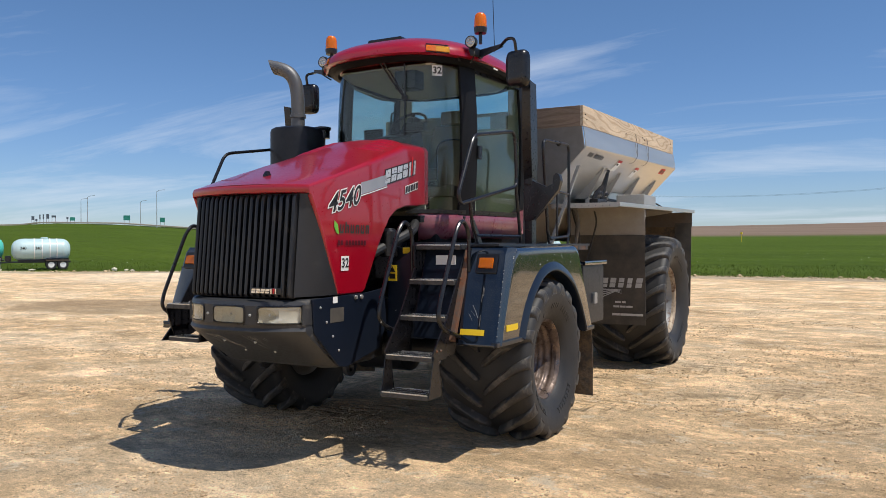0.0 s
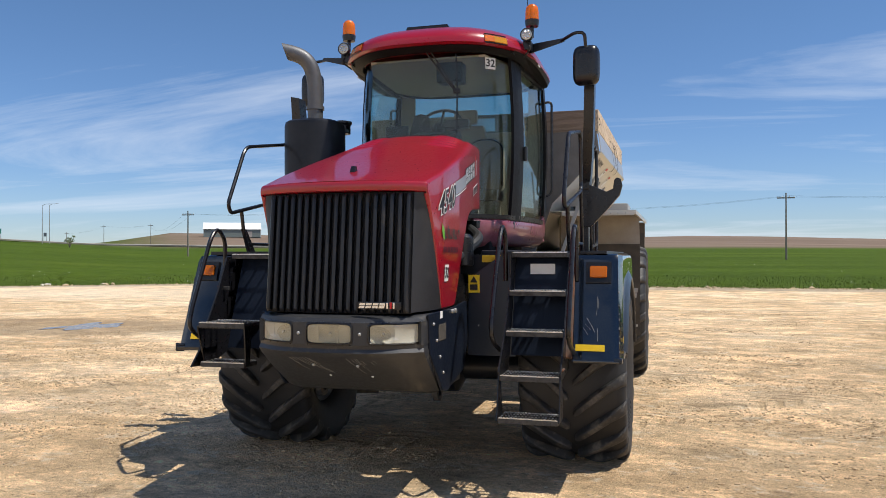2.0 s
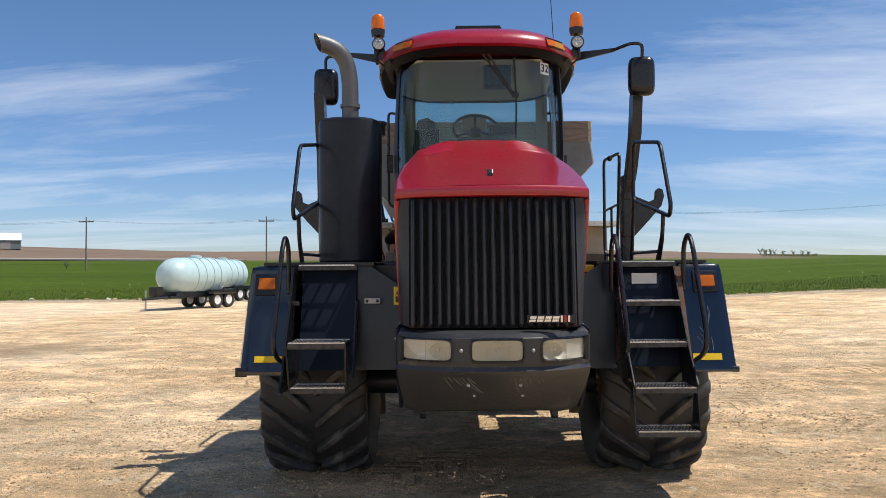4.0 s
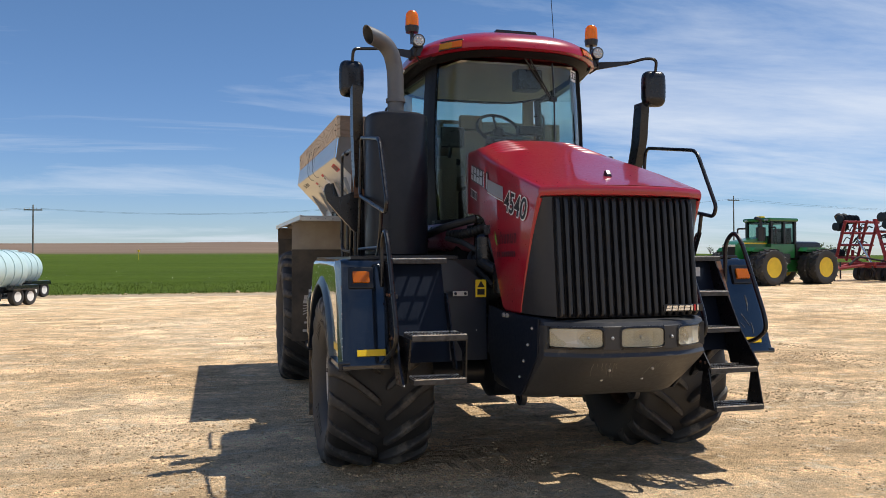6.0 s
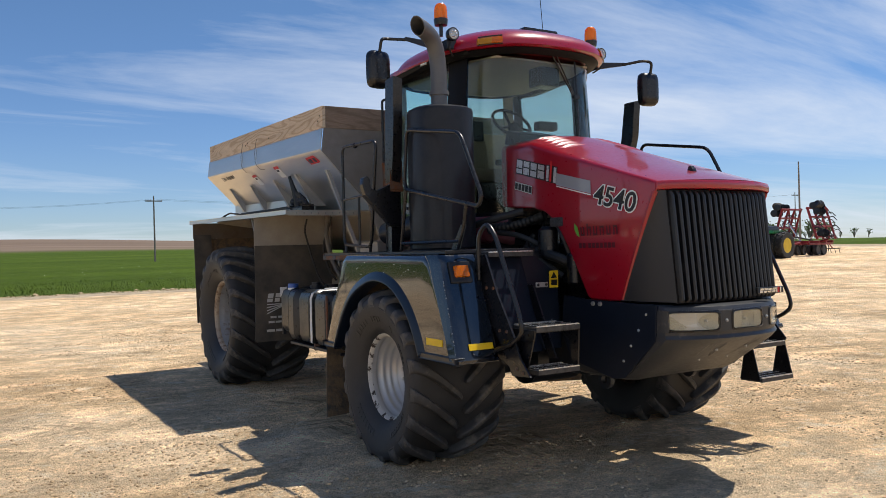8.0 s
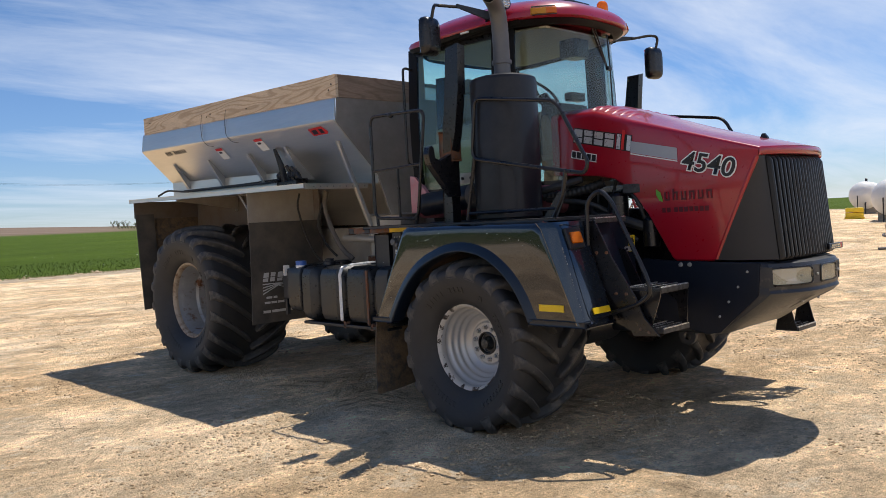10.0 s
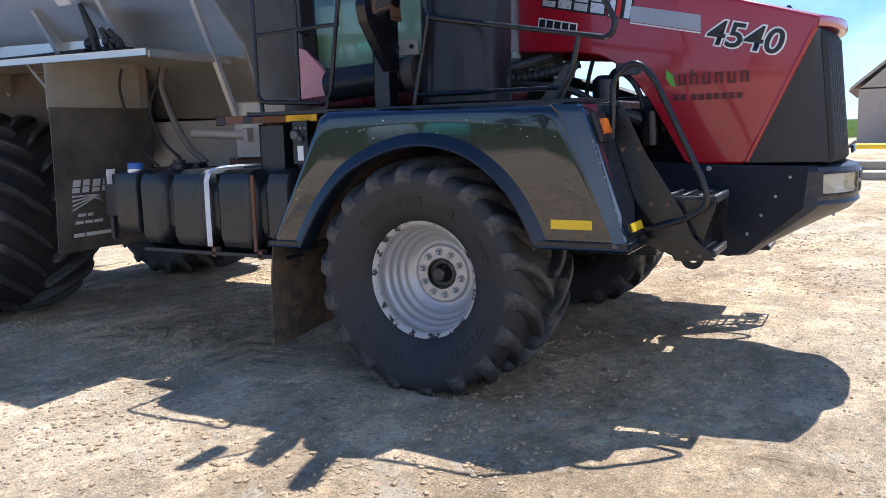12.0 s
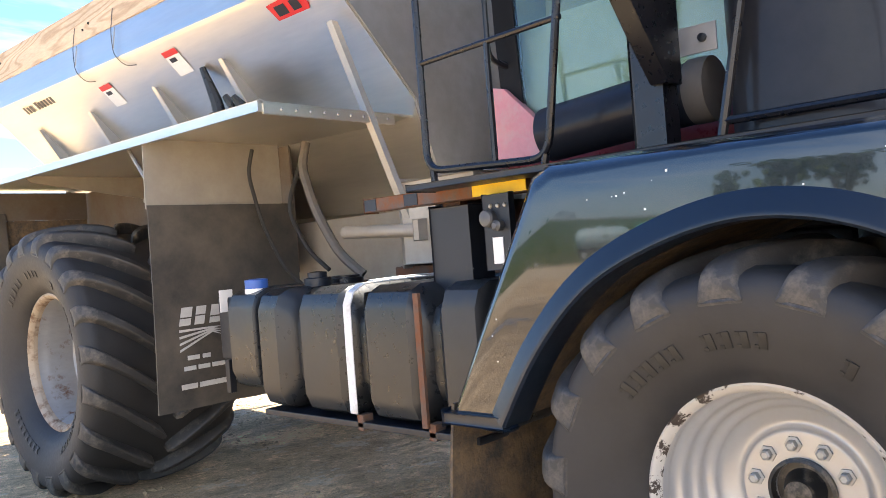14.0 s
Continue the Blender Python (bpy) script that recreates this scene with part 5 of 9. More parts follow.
        part("edge_chip", ball((s * (1.787 + 0.025 * (1 - t)), -0.2265 + 0.26 * t, z), q, 5, 4), SCUFF, fender)
    part("fender_front_edge", box(s * 1.475, s * 1.81, -0.255, -0.19, 0.975, 0.995, 0.006), NAVY, fender)
    part("fender_inner_side", prism([(-0.235, 0.985), (0.02, 1.75), (0.4, 1.75), (0.4, 0.985)], "x", s * 1.455, s * 1.475, 0.005), BLACK, fender)
    # wheel-arch liner
    liner = [[(s * 0.72, y + 0.0, z + 0.02), (s * 1.78, y, z + 0.02)] for y, z in ARCH]
    part("arch_liner", sheet(liner, 0.012), MUD, fender, "mud-caked wheel-arch liner")
    # lamp and reflectors
    yl, zl = -0.005, 1.625
    tilt = Matrix.Translation((s * 1.648, yl - 0.03, zl)) @ Matrix.Rotation(radians(-18), 4, "X")
    lampb = part("marker_light", moved(box(-0.094, 0.094, -0.016, 0.03, -0.084, 0.084, 0.012), tilt), LAMPBODY, fender, "amber marker light in a black housing")
    part("lens", moved(box(-0.064, 0.064, -0.034, -0.008, -0.045, 0.045, 0.012), tilt), AMBER, lampb, "amber lens")
    zr, yr = 1.082, -0.215
    tilt = Matrix.Translation((s * 1.60, yr - 0.006, zr)) @ Matrix.Rotation(radians(-18), 4, "X")
    part("reflector", moved(box(-0.105, 0.105, -0.004, 0.004, -0.024, 0.024, 0.001), tilt), YELLOW, fender, "yellow reflective strip")
    part("reflector", box(X + s * 0.0145, X + s * 0.0185, -0.035, 0.20, 1.078, 1.130, 0.001), YELLOW, fender, "yellow reflective strip")
    # mud flap behind the wheel
    flap = [[(s * (1.80 - 0.85 * j / 8), 2.20 + 0.018 * math.sin(j * 0.8 + i * 0.5) + 0.008 * i, 0.96 - 0.78 * i / 7 + (0.05 * (j / 8) if i == 7 else 0)) for j in range(9)] for i in range(8)]
    part("mud_flap", sheet(flap, 0.012), MUD, fender, "mud-splashed rubber flap behind the front wheel")
    # deck over the wheel
    part("deck_plate", box(s * 0.86, s * 1.70, 0.08, 2.45, 1.765, 1.788, 0.004), FRAME, truck, "dark walkway plate over the fender")
    cr = random.Random(31 + s)
    for k in range(26):
        y, q = cr.uniform(0.1, 2.05), 0.0022 + 0.006 * cr.random() ** 3
        z = cr.uniform(1.58, 1.70) if y < 1.70 else cr.uniform(1.1, 1.45)
        part("paint_chip", box(X + s * 0.0148, X + s * 0.0162, y, y + q, z, z + q * cr.uniform(0.5, 1.4), 0.0), WHITE, fender)
    # rusty beam behind the deck
    beam = part("deck_beam", box(s * 1.45, s * 1.53, 1.98, 2.90, 1.718, 1.776, 0.006), RUSTY, truck, "rusty steel beam under the rear of the walkway")
    part("beam_tape", box(s * 1.5305, s * 1.534, 1.985, 2.25, 1.722, 1.772, 0.001), YELLOW, beam, "yellow tape")
    part("beam_paint", box(s * 1.5305, s * 1.533, 2.56, 2.64, 1.722, 1.772, 0.001), FRAME, beam, "patch of old navy paint")
    part("beam_paint", box(s * 1.5305, s * 1.533, 2.82, 2.895, 1.722, 1.772, 0.001), FRAME, beam)
    part("tag_bracket", box(s * 1.545, s * 1.572, 2.04, 2.17, 1.43, 1.72, 0.004), FRAME, beam)
    part("paper_tag", box(s * 1.572, s * 1.575, 2.08, 2.13, 1.455, 1.555, 0.001), WHITE, beam, "small white tag")
    for k in range(3):
        part("bolt", ball((s * 1.574, 2.06 + 0.035 * k, 1.675), 0.009, 8, 5), GALV, beam)
    part("beam_hanger", box(s * 1.38, s * 1.50, 2.30, 2.52, 1.30, 1.70, 0.01), FRAME, beam)
    part("air_fitting", lathe([(s * 1.50, 0.03), (s * 1.56, 0.03), (s * 1.57, 0.036), (s * 1.595, 0.034), (s * 1.602, 0.028), (s * 1.606, 0.012)], 16, "x", (0, 2.14, 1.63)), PIPE, beam, "grey air fitting")
    part("air_fitting", lathe([(s * 1.50, 0.02), (s * 1.60, 0.022), (s * 1.61, 0.01)], 10, "x", (0, 2.09, 1.60)), PIPE, beam)
    part("cross_bearer", box(s * 0.5, s * 1.46, 2.38, 2.48, 1.62, 1.72, 0.006), RUSTY, truck)
    part("deck_bracket", box(s * 0.5, s * 1.6, 0.30, 0.42, 1.60, 1.76, 0.006), FRAME, truck)


# ---- steps and grab hoops
def grating(x0, x1, y0, y1, z, parent, name="step"):
    """A punched safety tread with a folded rim and serrated bars."""
    st = box(x0, x1, y0, y0 + 0.012, z - 0.035, z, 0.003)
    gr = box(x0 + 0.004, x1 - 0.004, y0 + 0.001, y0 + 0.011, z - 0.001, z + 0.005, 0.0)
    box(x0 + 0.004, x1 - 0.004, y1 - 0.011, y1 - 0.001, z - 0.001, z + 0.005, 0.0, gr)
    box(x0, x1, y1 - 0.012, y1, z - 0.035, z, 0.003, st)
    box(x0, x0 + 0.012, y0 + 0.006, y1 - 0.006, z - 0.034, z - 0.001, 0.003, st)
    box(x1 - 0.012, x1, y0 + 0.006, y1 - 0.006, z - 0.034, z - 0.001, 0.003, st)
    for j in (1, 2):
        y = y0 + (y1 - y0) * j / 3
        box(x0 + 0.006, x1 - 0.006, y - 0.007, y + 0.007, z - 0.022, z - 0.002, 0.0, st)
        k = int((x1 - x0) / 0.024)
        for i in range(k):
            x = x0 + 0.02 + (x1 - x0 - 0.04) * i / (k - 1)
            box(x - 0.006, x + 0.006, y - 0.009, y + 0.009, z - 0.006, z + 0.004, 0.0, st)
            box(x - 0.0055, x + 0.0055, y - 0.0085, y + 0.0085, z + 0.004, z + 0.0065, 0.0, gr)
    k = int((x1 - x0) / 0.024)
    for yy in (y0 + 0.009, y1 - 0.009):
        for i in range(k):
            x = x0 + 0.02 + (x1 - x0 - 0.04) * i / (k - 1)
            box(x - 0.006, x + 0.006, yy - 0.008, yy + 0.008, z + 0.003, z + 0.0085, 0.0, gr)
    k = 4
    for i in range(1, k):
        x = x0 + (x1 - x0) * i / k
        box(x - 0.008, x + 0.008, y0 + 0.006, y1 - 0.006, z - 0.022, z - 0.003, 0.0, st)
    step = part(name, st, TREAD, parent, "worn bare metal grip tread", smooth=False)
    part("grip_teeth", gr, GRIP, step, "bright worn grip teeth", smooth=False)
    return step


lad = part("ladder", box(0.985, 0.998, -0.10, 0.06, 1.60, 1.775, 0.003), BLACK, truck, "black five-step access ladder with bare treads")
STEPS = [(-0.075, 1.775, 0.17), (-0.19, 1.487, 0.17), (-0.335, 1.198, 0.19), (-0.555, 0.905, 0.24), (-0.625, 0.620, 0.22)]
for y, z, d in STEPS:
    grating(1.0, 1.42, y, y + d, z, lad)
for x in (0.985, 1.422):
    part("stringer", prism([(0.02, 1.76), (0.12, 1.76), (-0.20, 0.90), (-0.52, 0.88), (-0.56, 0.93), (-0.34, 1.18)], "x", x, x + 0.012, 0.002), BLACK, lad, "black ladder side plate")
    part("hanger", prism([(-0.54, 0.905), (-0.47, 0.905), (-0.41, 0.60), (-0.62, 0.60), (-0.60, 0.66)], "x", x, x + 0.008, 0.001), BLACK, lad, "black wedge-shaped hanger plate")
    for y, z in ((-0.50, 0.95), (-0.44, 0.95), (-0.10, 1.50), (0.03, 1.70)):
        part("bolt", ball((x + (0.014 if x > 1.2 else -0.002), y, z), 0.011, 8, 5), RUSTY, lad)
part("ladder_back_plate", prism([(0.10, 1.745), (0.13, 1.745), (-0.10, 1.0), (-0.13, 1.0)], "x", 1.0, 1.46, 0.004), NAVYM, lad, "navy plate behind the ladder")
part("ladder_label", box(1.12, 1.31, 0.055, 0.062, 1.61, 1.69, 0.001), WHITE, lad, "white label with no readable text")
part("ladder_guard", prism([(0.0, 1.74), (0.02, 1.70), (-0.26, 1.0), (-0.30, 1.02)], "x", 1.43, 1.475, 0.003), RUSTY, lad, "rust-scuffed guard strip")

stp = part("step_box", box(-1.40, -0.99, -0.60, -0.56, 1.19, 1.20, 0.002), BLACK, truck, "black step box with bare treads")
grating(-1.41, -0.985, -0.07, 0.14, 1.765, stp)
grating(-1.385, -0.985, -0.605, -0.33, 1.232, stp)
grating(-1.37, -0.99, -0.60, -0.40, 0.925, stp)
for x in (-1.395, -0.99):
    part("side_plate", prism([(-0.60, 1.21), (-0.60, 1.17), (-0.50, 0.89), (-0.38, 0.89), (-0.10, 1.0), (-0.10, 1.2), (-0.3, 1.21)] if x < -1.2 else [(-0.60, 1.21), (-0.58, 0.90), (-0.52, 0.90), (-0.50, 1.1), (-0.3, 1.21)], "x", x - 0.006, x + 0.006), BLACK, stp)
part("step_back_plate", prism([(0.10, 1.735), (0.13, 1.735), (-0.14, 0.99), (-0.17, 0.99)], "x", -1.40, -0.985, 0.004), NAVYM, stp, "navy sloped kick plate")
bar = part("step_stringer", prism([(0.06, 1.755), (-0.09, 1.75), (-0.229, 1.466), (-0.424, 1.166), (-0.494, 1.012), (-0.615, 0.886), (-0.396, 0.873), (-0.315, 1.02), (-0.156, 1.224)], "x", -1.455, -1.437, 0.004), BLACK, stp, "broad black side bar with rusty bolts")
for y, z in ((-0.10, 1.50), (-0.19, 1.50), (-0.26, 1.19), (-0.35, 1.19), (-0.46, 0.93), (-0.53, 0.91)):
    part("bolt", lathe([(-1.454, 0.014), (-1.464, 0.012), (-1.466, 0.003)], 10, "x", (0, y, z)), RUSTY, bar)
part("step_stringer", prism([(-0.05, 1.50), (0.05, 1.50), (-0.22, 0.95), (-0.32, 0.95)], "x", -0.985, -0.97, 0.004), BLACK, stp)
part("step_tie", box(-1.44, -1.39, -0.16, -0.13, 1.47, 1.50, 0.004), TREAD, stp)
part("step_tie", box(-0.92, -0.80, -0.012, 0.0, 1.475, 1.515, 0.004), GALV, stp, "bare bracket plate with two holes")
for x in (-0.90, -0.82):
    part("bolt", ball((x, -0.012, 1.495), 0.012, 8, 5), FRAME, stp)

for x, tail in ((1.487, 1), (0.945, 1), (-1.487, 1)):
    hoop = tube([(x, -0.045, 1.56), (x, -0.05, 1.90), (x, -0.17, 1.99), (x, -0.27, 1.90), (x, -0.55, 1.32), (x, -0.58, 1.20), (x, -0.47, 1.12), (x, -0.22, 1.04)], 0.0175, 0.10, 10)
    part("grab_hoop", hoop, BLACK, truck, "bent black tube handrail beside the steps")

for s in (-1, 1):
    x = 1.395 if s > 0 else -1.452
    loop = tube([(x, 1.11, 2.86), (x, 0.23, 2.72), (x, -0.06, 2.20), (x, -0.02, 2.12), (x, 1.17, 2.34)], 0.0165, 0.09, 10, closed=True)
    rail = part("walkway_rail", loop, BLACK, truck, "black tube guard rail on the walkway")
    part("rail_leg", tube([(x, 0.16, 2.16), (x, 0.20, 1.96), (x, 0.30, 1.79)], 0.0165, 0.06), BLACK, rail)
    part("rail_leg", tube([(x, 1.14, 2.35), (x, 1.26, 1.80)], 0.0165, 0.06), BLACK, rail)
    part("rail_foot", tube([(x, 0.28, 1.86), (x, 1.26, 1.86)], 0.014, 0), BLACK, rail)
    part("rail_plate", prism([(0.16, 1.99), (0.24, 1.99), (0.40, 1.79), (0.26, 1.79)], "x", x - 0.004, x + 0.004), BLACK, rail)
    x = s * 1.41
    loop = tube([(x, 1.80, 2.86), (x, 2.60, 2.89), (x, 2.60, 1.87), (x, 1.96, 1.84)], 0.0165, 0.09, 10, closed=True)
    rail = part("rear_walkway_rail", loop, BLACK, truck, "black tube guard rail at the walkway's end")
    part("rail_bar", tube([(x, 1.86, 2.36), (x, 2.60, 2.34)], 0.013, 0), BLACK, rail)
    part("rail_bar", tube([(x, 2.22, 2.35), (x, 2.22, 1.86)], 0.013, 0), BLACK, rail)
    part("rail_clamp", ball((x, 2.28, 2.87), 0.03, 10, 6), BLACK, rail)
    part("rail_leg", tube([(x, 1.97, 1.86), (x, 1.99, 1.78)], 0.016, 0), BLACK, rail)
    part("rail_leg", tube([(x, 2.57, 1.88), (x, 2.55, 1.70)], 0.016, 0), BLACK, rail)
    x = s * 0.93
    hnd = tube([(s * 0.80, 2.56, 3.40), (x, 2.60, 3.44), (x, 2.60, 2.42), (s * 0.80, 2.56, 2.38)], 0.014, 0.06, 8)
    part("cab_grab_handle", hnd, BLACK, truck, "long black grab handle on the cab's rear corner")
    # curved upright with its hook arm
    post = []
    for y, z, w, xx in ((1.30, 3.34, 0.075, 1.465), (1.34, 2.95, 0.085, 1.455), (1.42, 2.60, 0.080, 1.43), (1.47, 2.42, 0.060, 1.41)):
        post.append([(s * (xx - 0.045), y - w, z), (s * (xx + 0.045), y - w, z + 0.02), (s * (xx + 0.045), y + w, z), (s * (xx - 0.045), y + w, z)])
    post = part("arm_post", loft(post), BLACK, truck, "black curved upright with a hook arm")
    part("post_column", box(s * 1.355, s * 1.435, 1.45, 1.57, 1.78, 2.46, 0.012), BLACK, post)
    part("post_bracket", box(s * 1.36, s * 1.45, 1.41, 1.56, 2.36, 2.60, 0.02), RUSTY if s < 0 else BLACK, post, "rust-worn bracket")
    arm = prism([(1.36, 2.42), (1.45, 2.41), (1.60, 2.345), (1.66, 2.37), (1.67, 2.45), (1.695, 2.475), (1.73, 2.46), (1.745, 2.40), (1.72, 2.31), (1.60, 2.17), (1.46, 2.02), (1.36, 2.02)], "y", 1.42, 1.49, 0.006)
    part("hook_arm", moved(arm, Matrix.Diagonal((s, 1, 1, 1))), BLACK, post, "black hook-shaped support arm")

# ---- muffler and exhaust
def rounded_can(profile, at, e, seg=48):
    """A standing can of rounded-square plan, given as (height, half width) pairs."""
    rings = []
    for z, r in profile:
        ring = []
        for j in range(seg):
            t = 2 * math.pi * j / seg
            c, sn = math.cos(t), math.sin(t)
            ring.append((at[0] + math.copysign(abs(c) ** e, c) * r, at[1] + math.copysign(abs(sn) ** e, sn) * r, z))
        rings.append(ring)
    return loft(rings)


muf = part("muffler_shield", rounded_can([(1.80, 0.262), (1.81, 0.275), (2.3, 0.277), (3.00, 0.277), (3.035, 0.268), (3.052, 0.24), (3.056, 0.02)], (-1.15, 1.03), 0.78), MUFFLER, truck, "big black rounded muffler housing")
path = [Vector((-1.15, 1.03, 3.05)), Vector((-1.15, 1.03, 3.22))]
for i in range(13):
    t = i / 12
    a, b, c, d = Vector((-1.15, 1.03, 3.30)), Vector((-1.15, 1.03, 3.66)), Vector((-1.24, 0.99, 3.70)), Vector((-1.42, 0.915, 3.735))
    path.append(a * (1 - t) ** 3 + b * 3 * t * (1 - t) ** 2 + c * 3 * t * t * (1 - t) + d * t ** 3)
side = Vector((path[-1].x - path[0].x, path[-1].y - path[0].y, 0)).cross(Vector((0, 0, 1))).normalized()


def pipe_rings(radius):
    """Rings along the stack; the last ones lean into a slanted mouth."""
    rings = []
    for i, p in enumerate(path):
        d = (path[min(i + 1, len(path) - 1)] - path[max(i - 1, 0)]).normalized()
        up_ = side.cross(d)
        lean = 0.62 * max(0.0, (i - len(path) + 6) / 5) ** 1.5
        rings.append([p + side * radius * math.cos(t) + (up_ + d * lean) * radius * math.sin(t) for t in (2 * math.pi * j / 24 for j in range(24))])
    return rings


pipe = loft(pipe_rings(0.074) + pipe_rings(0.068)[::-1], caps=False)
pipe = part("exhaust_pipe", pipe, PIPE, muf, "grey steel curved exhaust stack")
part("pipe_clamp", lathe([(3.17, 0.079), (3.172, 0.088), (3.205, 0.088), (3.207, 0.079)], 24, "z", (-1.15, 1.03, 0), closed=True), PIPE, muf, "dull steel clamp")
# solid near-black core painted in for the unlit inside of the pipe
part("pipe_inside", tube(path[4:-4], 0.0665, 0, 16), VOID, muf, "near-black core for the stack's dark inside")
part("pre_cleaner", lathe([(2.95, 0.08), (3.03, 0.08), (3.05, 0.095), (3.07, 0.095), (3.08, 0.05)], 16, "z", (-0.93, 1.18, 0)), BLACK, muf)
duct = part("air_duct", tube([(-1.12, 1.46, 2.03), (-1.12, 2.15, 1.975)], 0.115, 0, 24), MUFFLER, truck, "black round air canister lying on the deck")
part("canister_band", lathe([(1.40, 0.07), (1.41, 0.118), (1.45, 0.121), (1.49, 0.121), (1.49, 0.116)], 24, "y", (-1.12, 0, 2.030)), GREYHOSE, duct)
hp = part("hinge_plate", box(-1.245, -1.235, 1.34, 1.56, 2.14, 2.24, 0.004), GALV, truck, "bare metal hinge plate with bolts")
for y in (1.39, 1.50):
    part("bolt", lathe([(-1.245, 0.016), (-1.256, 0.015), (-1.258, 0.004)], 10, "x", (0, y, 2.19)), FRAME, hp)

# ---- cab
PLAN = [(0.0, 0.80), (0.20, 0.815), (0.38, 0.855), (0.52, 0.94), (0.63, 1.07), (0.70, 1.22), (0.735, 1.38)]


def cab_point(u, z, off=0.0):
    """A point of the cab's skin: u from 0 at the windshield's middle, over the front pillar at 1, to the rear corner at 2."""
    t = (z - 2.08) / 1.52
    if u <= 1:
        k = u * (len(PLAN) - 1)
        i = min(int(k), len(PLAN) - 2)
        f = k - i
        x = PLAN[i][0] * (1 - f) + PLAN[i + 1][0] * f
        y = PLAN[i][1] * (1 - f) + PLAN[i + 1][1] * f
    else:
        f = u - 1
        x, y = 0.735 + 0.075 * math.sin(min(1, f * 1.15) * math.pi * 0.5), 1.38 + 1.24 * f
    x += 0.035 * math.sin(math.pi * min(1, max(0, t))) + off
    y += 0.10 * t * (1 - min(1, u)) - 0.05 * t * smoothstep(1.0, 1.6, u) * 0
    return x, y


cab = part("cab_floor", prism([(-0.76, 1.3), (-0.5, 0.86), (0.5, 0.86), (0.76, 1.3), (0.80, 2.62), (-0.80, 2.62)], "z", 2.0, 2.07, 0.01), BLACK, truck, "glazed operator cab with a red roof")
for s in (-1, 1):
    # red sill under the door
    rows = []
    for i in range(33):
        u = 0.42 + 1.58 * i / 32
        x, y = cab_point(u, 2.08)
        lift_, low = 0.10 * smoothstep(1.80, 2.0, u), -0.02 * smoothstep(1.0, 0.5, u)
        nx, ny = (1, 0) if u > 1 else Vector((0.6 + 0.4 * smoothstep(0.6, 1.0, u), -(1 - smoothstep(0.6, 1.0, u)))).normalized()
        rows.append([(s * (x + nx * o), y + ny * o, z) for o, z in ((-0.10, 1.84 + low), (-0.03, 1.86 + low), (0.020, 1.91 + low), (0.036, 1.97), (0.040, 2.03), (0.034, 2.075 + lift_), (0.020, 2.092 + lift_), (-0.06, 2.092 + lift_))])
    part("cab_sill", loft(rows), SILL, cab, "maroon-red painted sill below the door", flat_first=False)

    def strip(name, u0, u1, z0, z1, material, label="", off=0.006, thick=0.03, lean=0.0):
        rows = []
        for i in range(11):
            z = z0 + (z1 - z0) * i / 10
            t = i / 10
            row = []
            for j in range(7):
                u = u0 + (u1 - u0) * j / 6 + lean * t
                x, y = cab_point(u, z)
                row.append((s * (x + off), y - (off if u < 1.0 else 0), z))
            rows.append(row)
        return part(name, sheet(rows, -thick * s), material, cab, label)
    strip("front_pillar", 0.85, 1.09, 2.08, 3.62, VISOR, "black front pillar")
    strip("rear_pillar", 1.90, 2.0, 2.18, 3.62, VISOR, "black rear pillar")
    strip("door_rail_top", 1.05, 1.93, 3.54, 3.62, BLACK)
    strip("door_rail_low", 1.05, 1.90, 2.09, 2.135, BLACK)
    strip("windshield_rail_low", 0.30, 0.96, 2.09, 2.13, BLACK)
    g1 = strip("door_glass", 1.05, 1.91, 2.13, 3.545, TINTED, "tinted door glass", 0.0, 0.004)
    g1.visible_shadow = False
    part("door_handle", box(s * 0.815, s * 0.85, 1.47, 1.53, 2.66, 2.80, 0.012), BLACK, cab, "black door handle")
    # mirror
    ty = 1.05 if s > 0 else 1.62
    tz = 3.44 if s > 0 else 3.50
    def mirror_ring(hw, hh, y, n_=28):
        return [(math.copysign(abs(math.cos(t)) ** 0.45, math.cos(t)) * hw, y, math.copysign(abs(math.sin(t)) ** 0.45, math.sin(t)) * hh) for t in [2 * math.pi * k / n_ for k in range(n_)]]
    bm = loft([mirror_ring(0.108, 0.165, 0.040), mirror_ring(0.118, 0.175, 0.030), mirror_ring(0.118, 0.176, -0.005), mirror_ring(0.108, 0.165, -0.038), mirror_ring(0.085, 0.140, -0.058), mirror_ring(0.045, 0.09, -0.068)])
    moved(bm, Matrix.Translation((s * 1.455, ty, tz)) @ Matrix.Rotation(radians(-8 * s), 4, "Z"))
    mir = part("side_mirror", bm, BLACK, truck, "black rounded side mirror on an arm")
    bm = box(-0.098, 0.098, 0.040, 0.044, -0.150, 0.150, 0.0)
    moved(bm, Matrix.Translation((s * 1.455, ty, tz)) @ Matrix.Rotation(radians(-8 * s), 4, "Z"))
    part("mirror_glass", bm, CHROME, mir, "mirror glass")
    tip = (s * 1.45, ty - 0.07, tz + 0.275)
    part("mirror_arm", tube([(s * 1.22, (ty + 1.35) / 2 - 0.03, tz + 0.265), (s * 1.36, ty - 0.03, tz + 0.29), tip, (s * 1.455, ty - 0.03, tz + 0.14)], 0.015, 0.05), BLACK, mir, "bent black tube arm")
    ang = math.atan2((ty - 0.03) - 1.34, s * 0.36)
    bm = loft([[(0.0, -0.012, -0.055), (0.0, 0.012, -0.055), (0.0, 0.012, 0.03), (0.0, -0.012, 0.03)], [(0.40, -0.01, -0.008), (0.40, 0.01, -0.008), (0.40, 0.01, 0.022), (0.40, -0.01, 0.022)]])
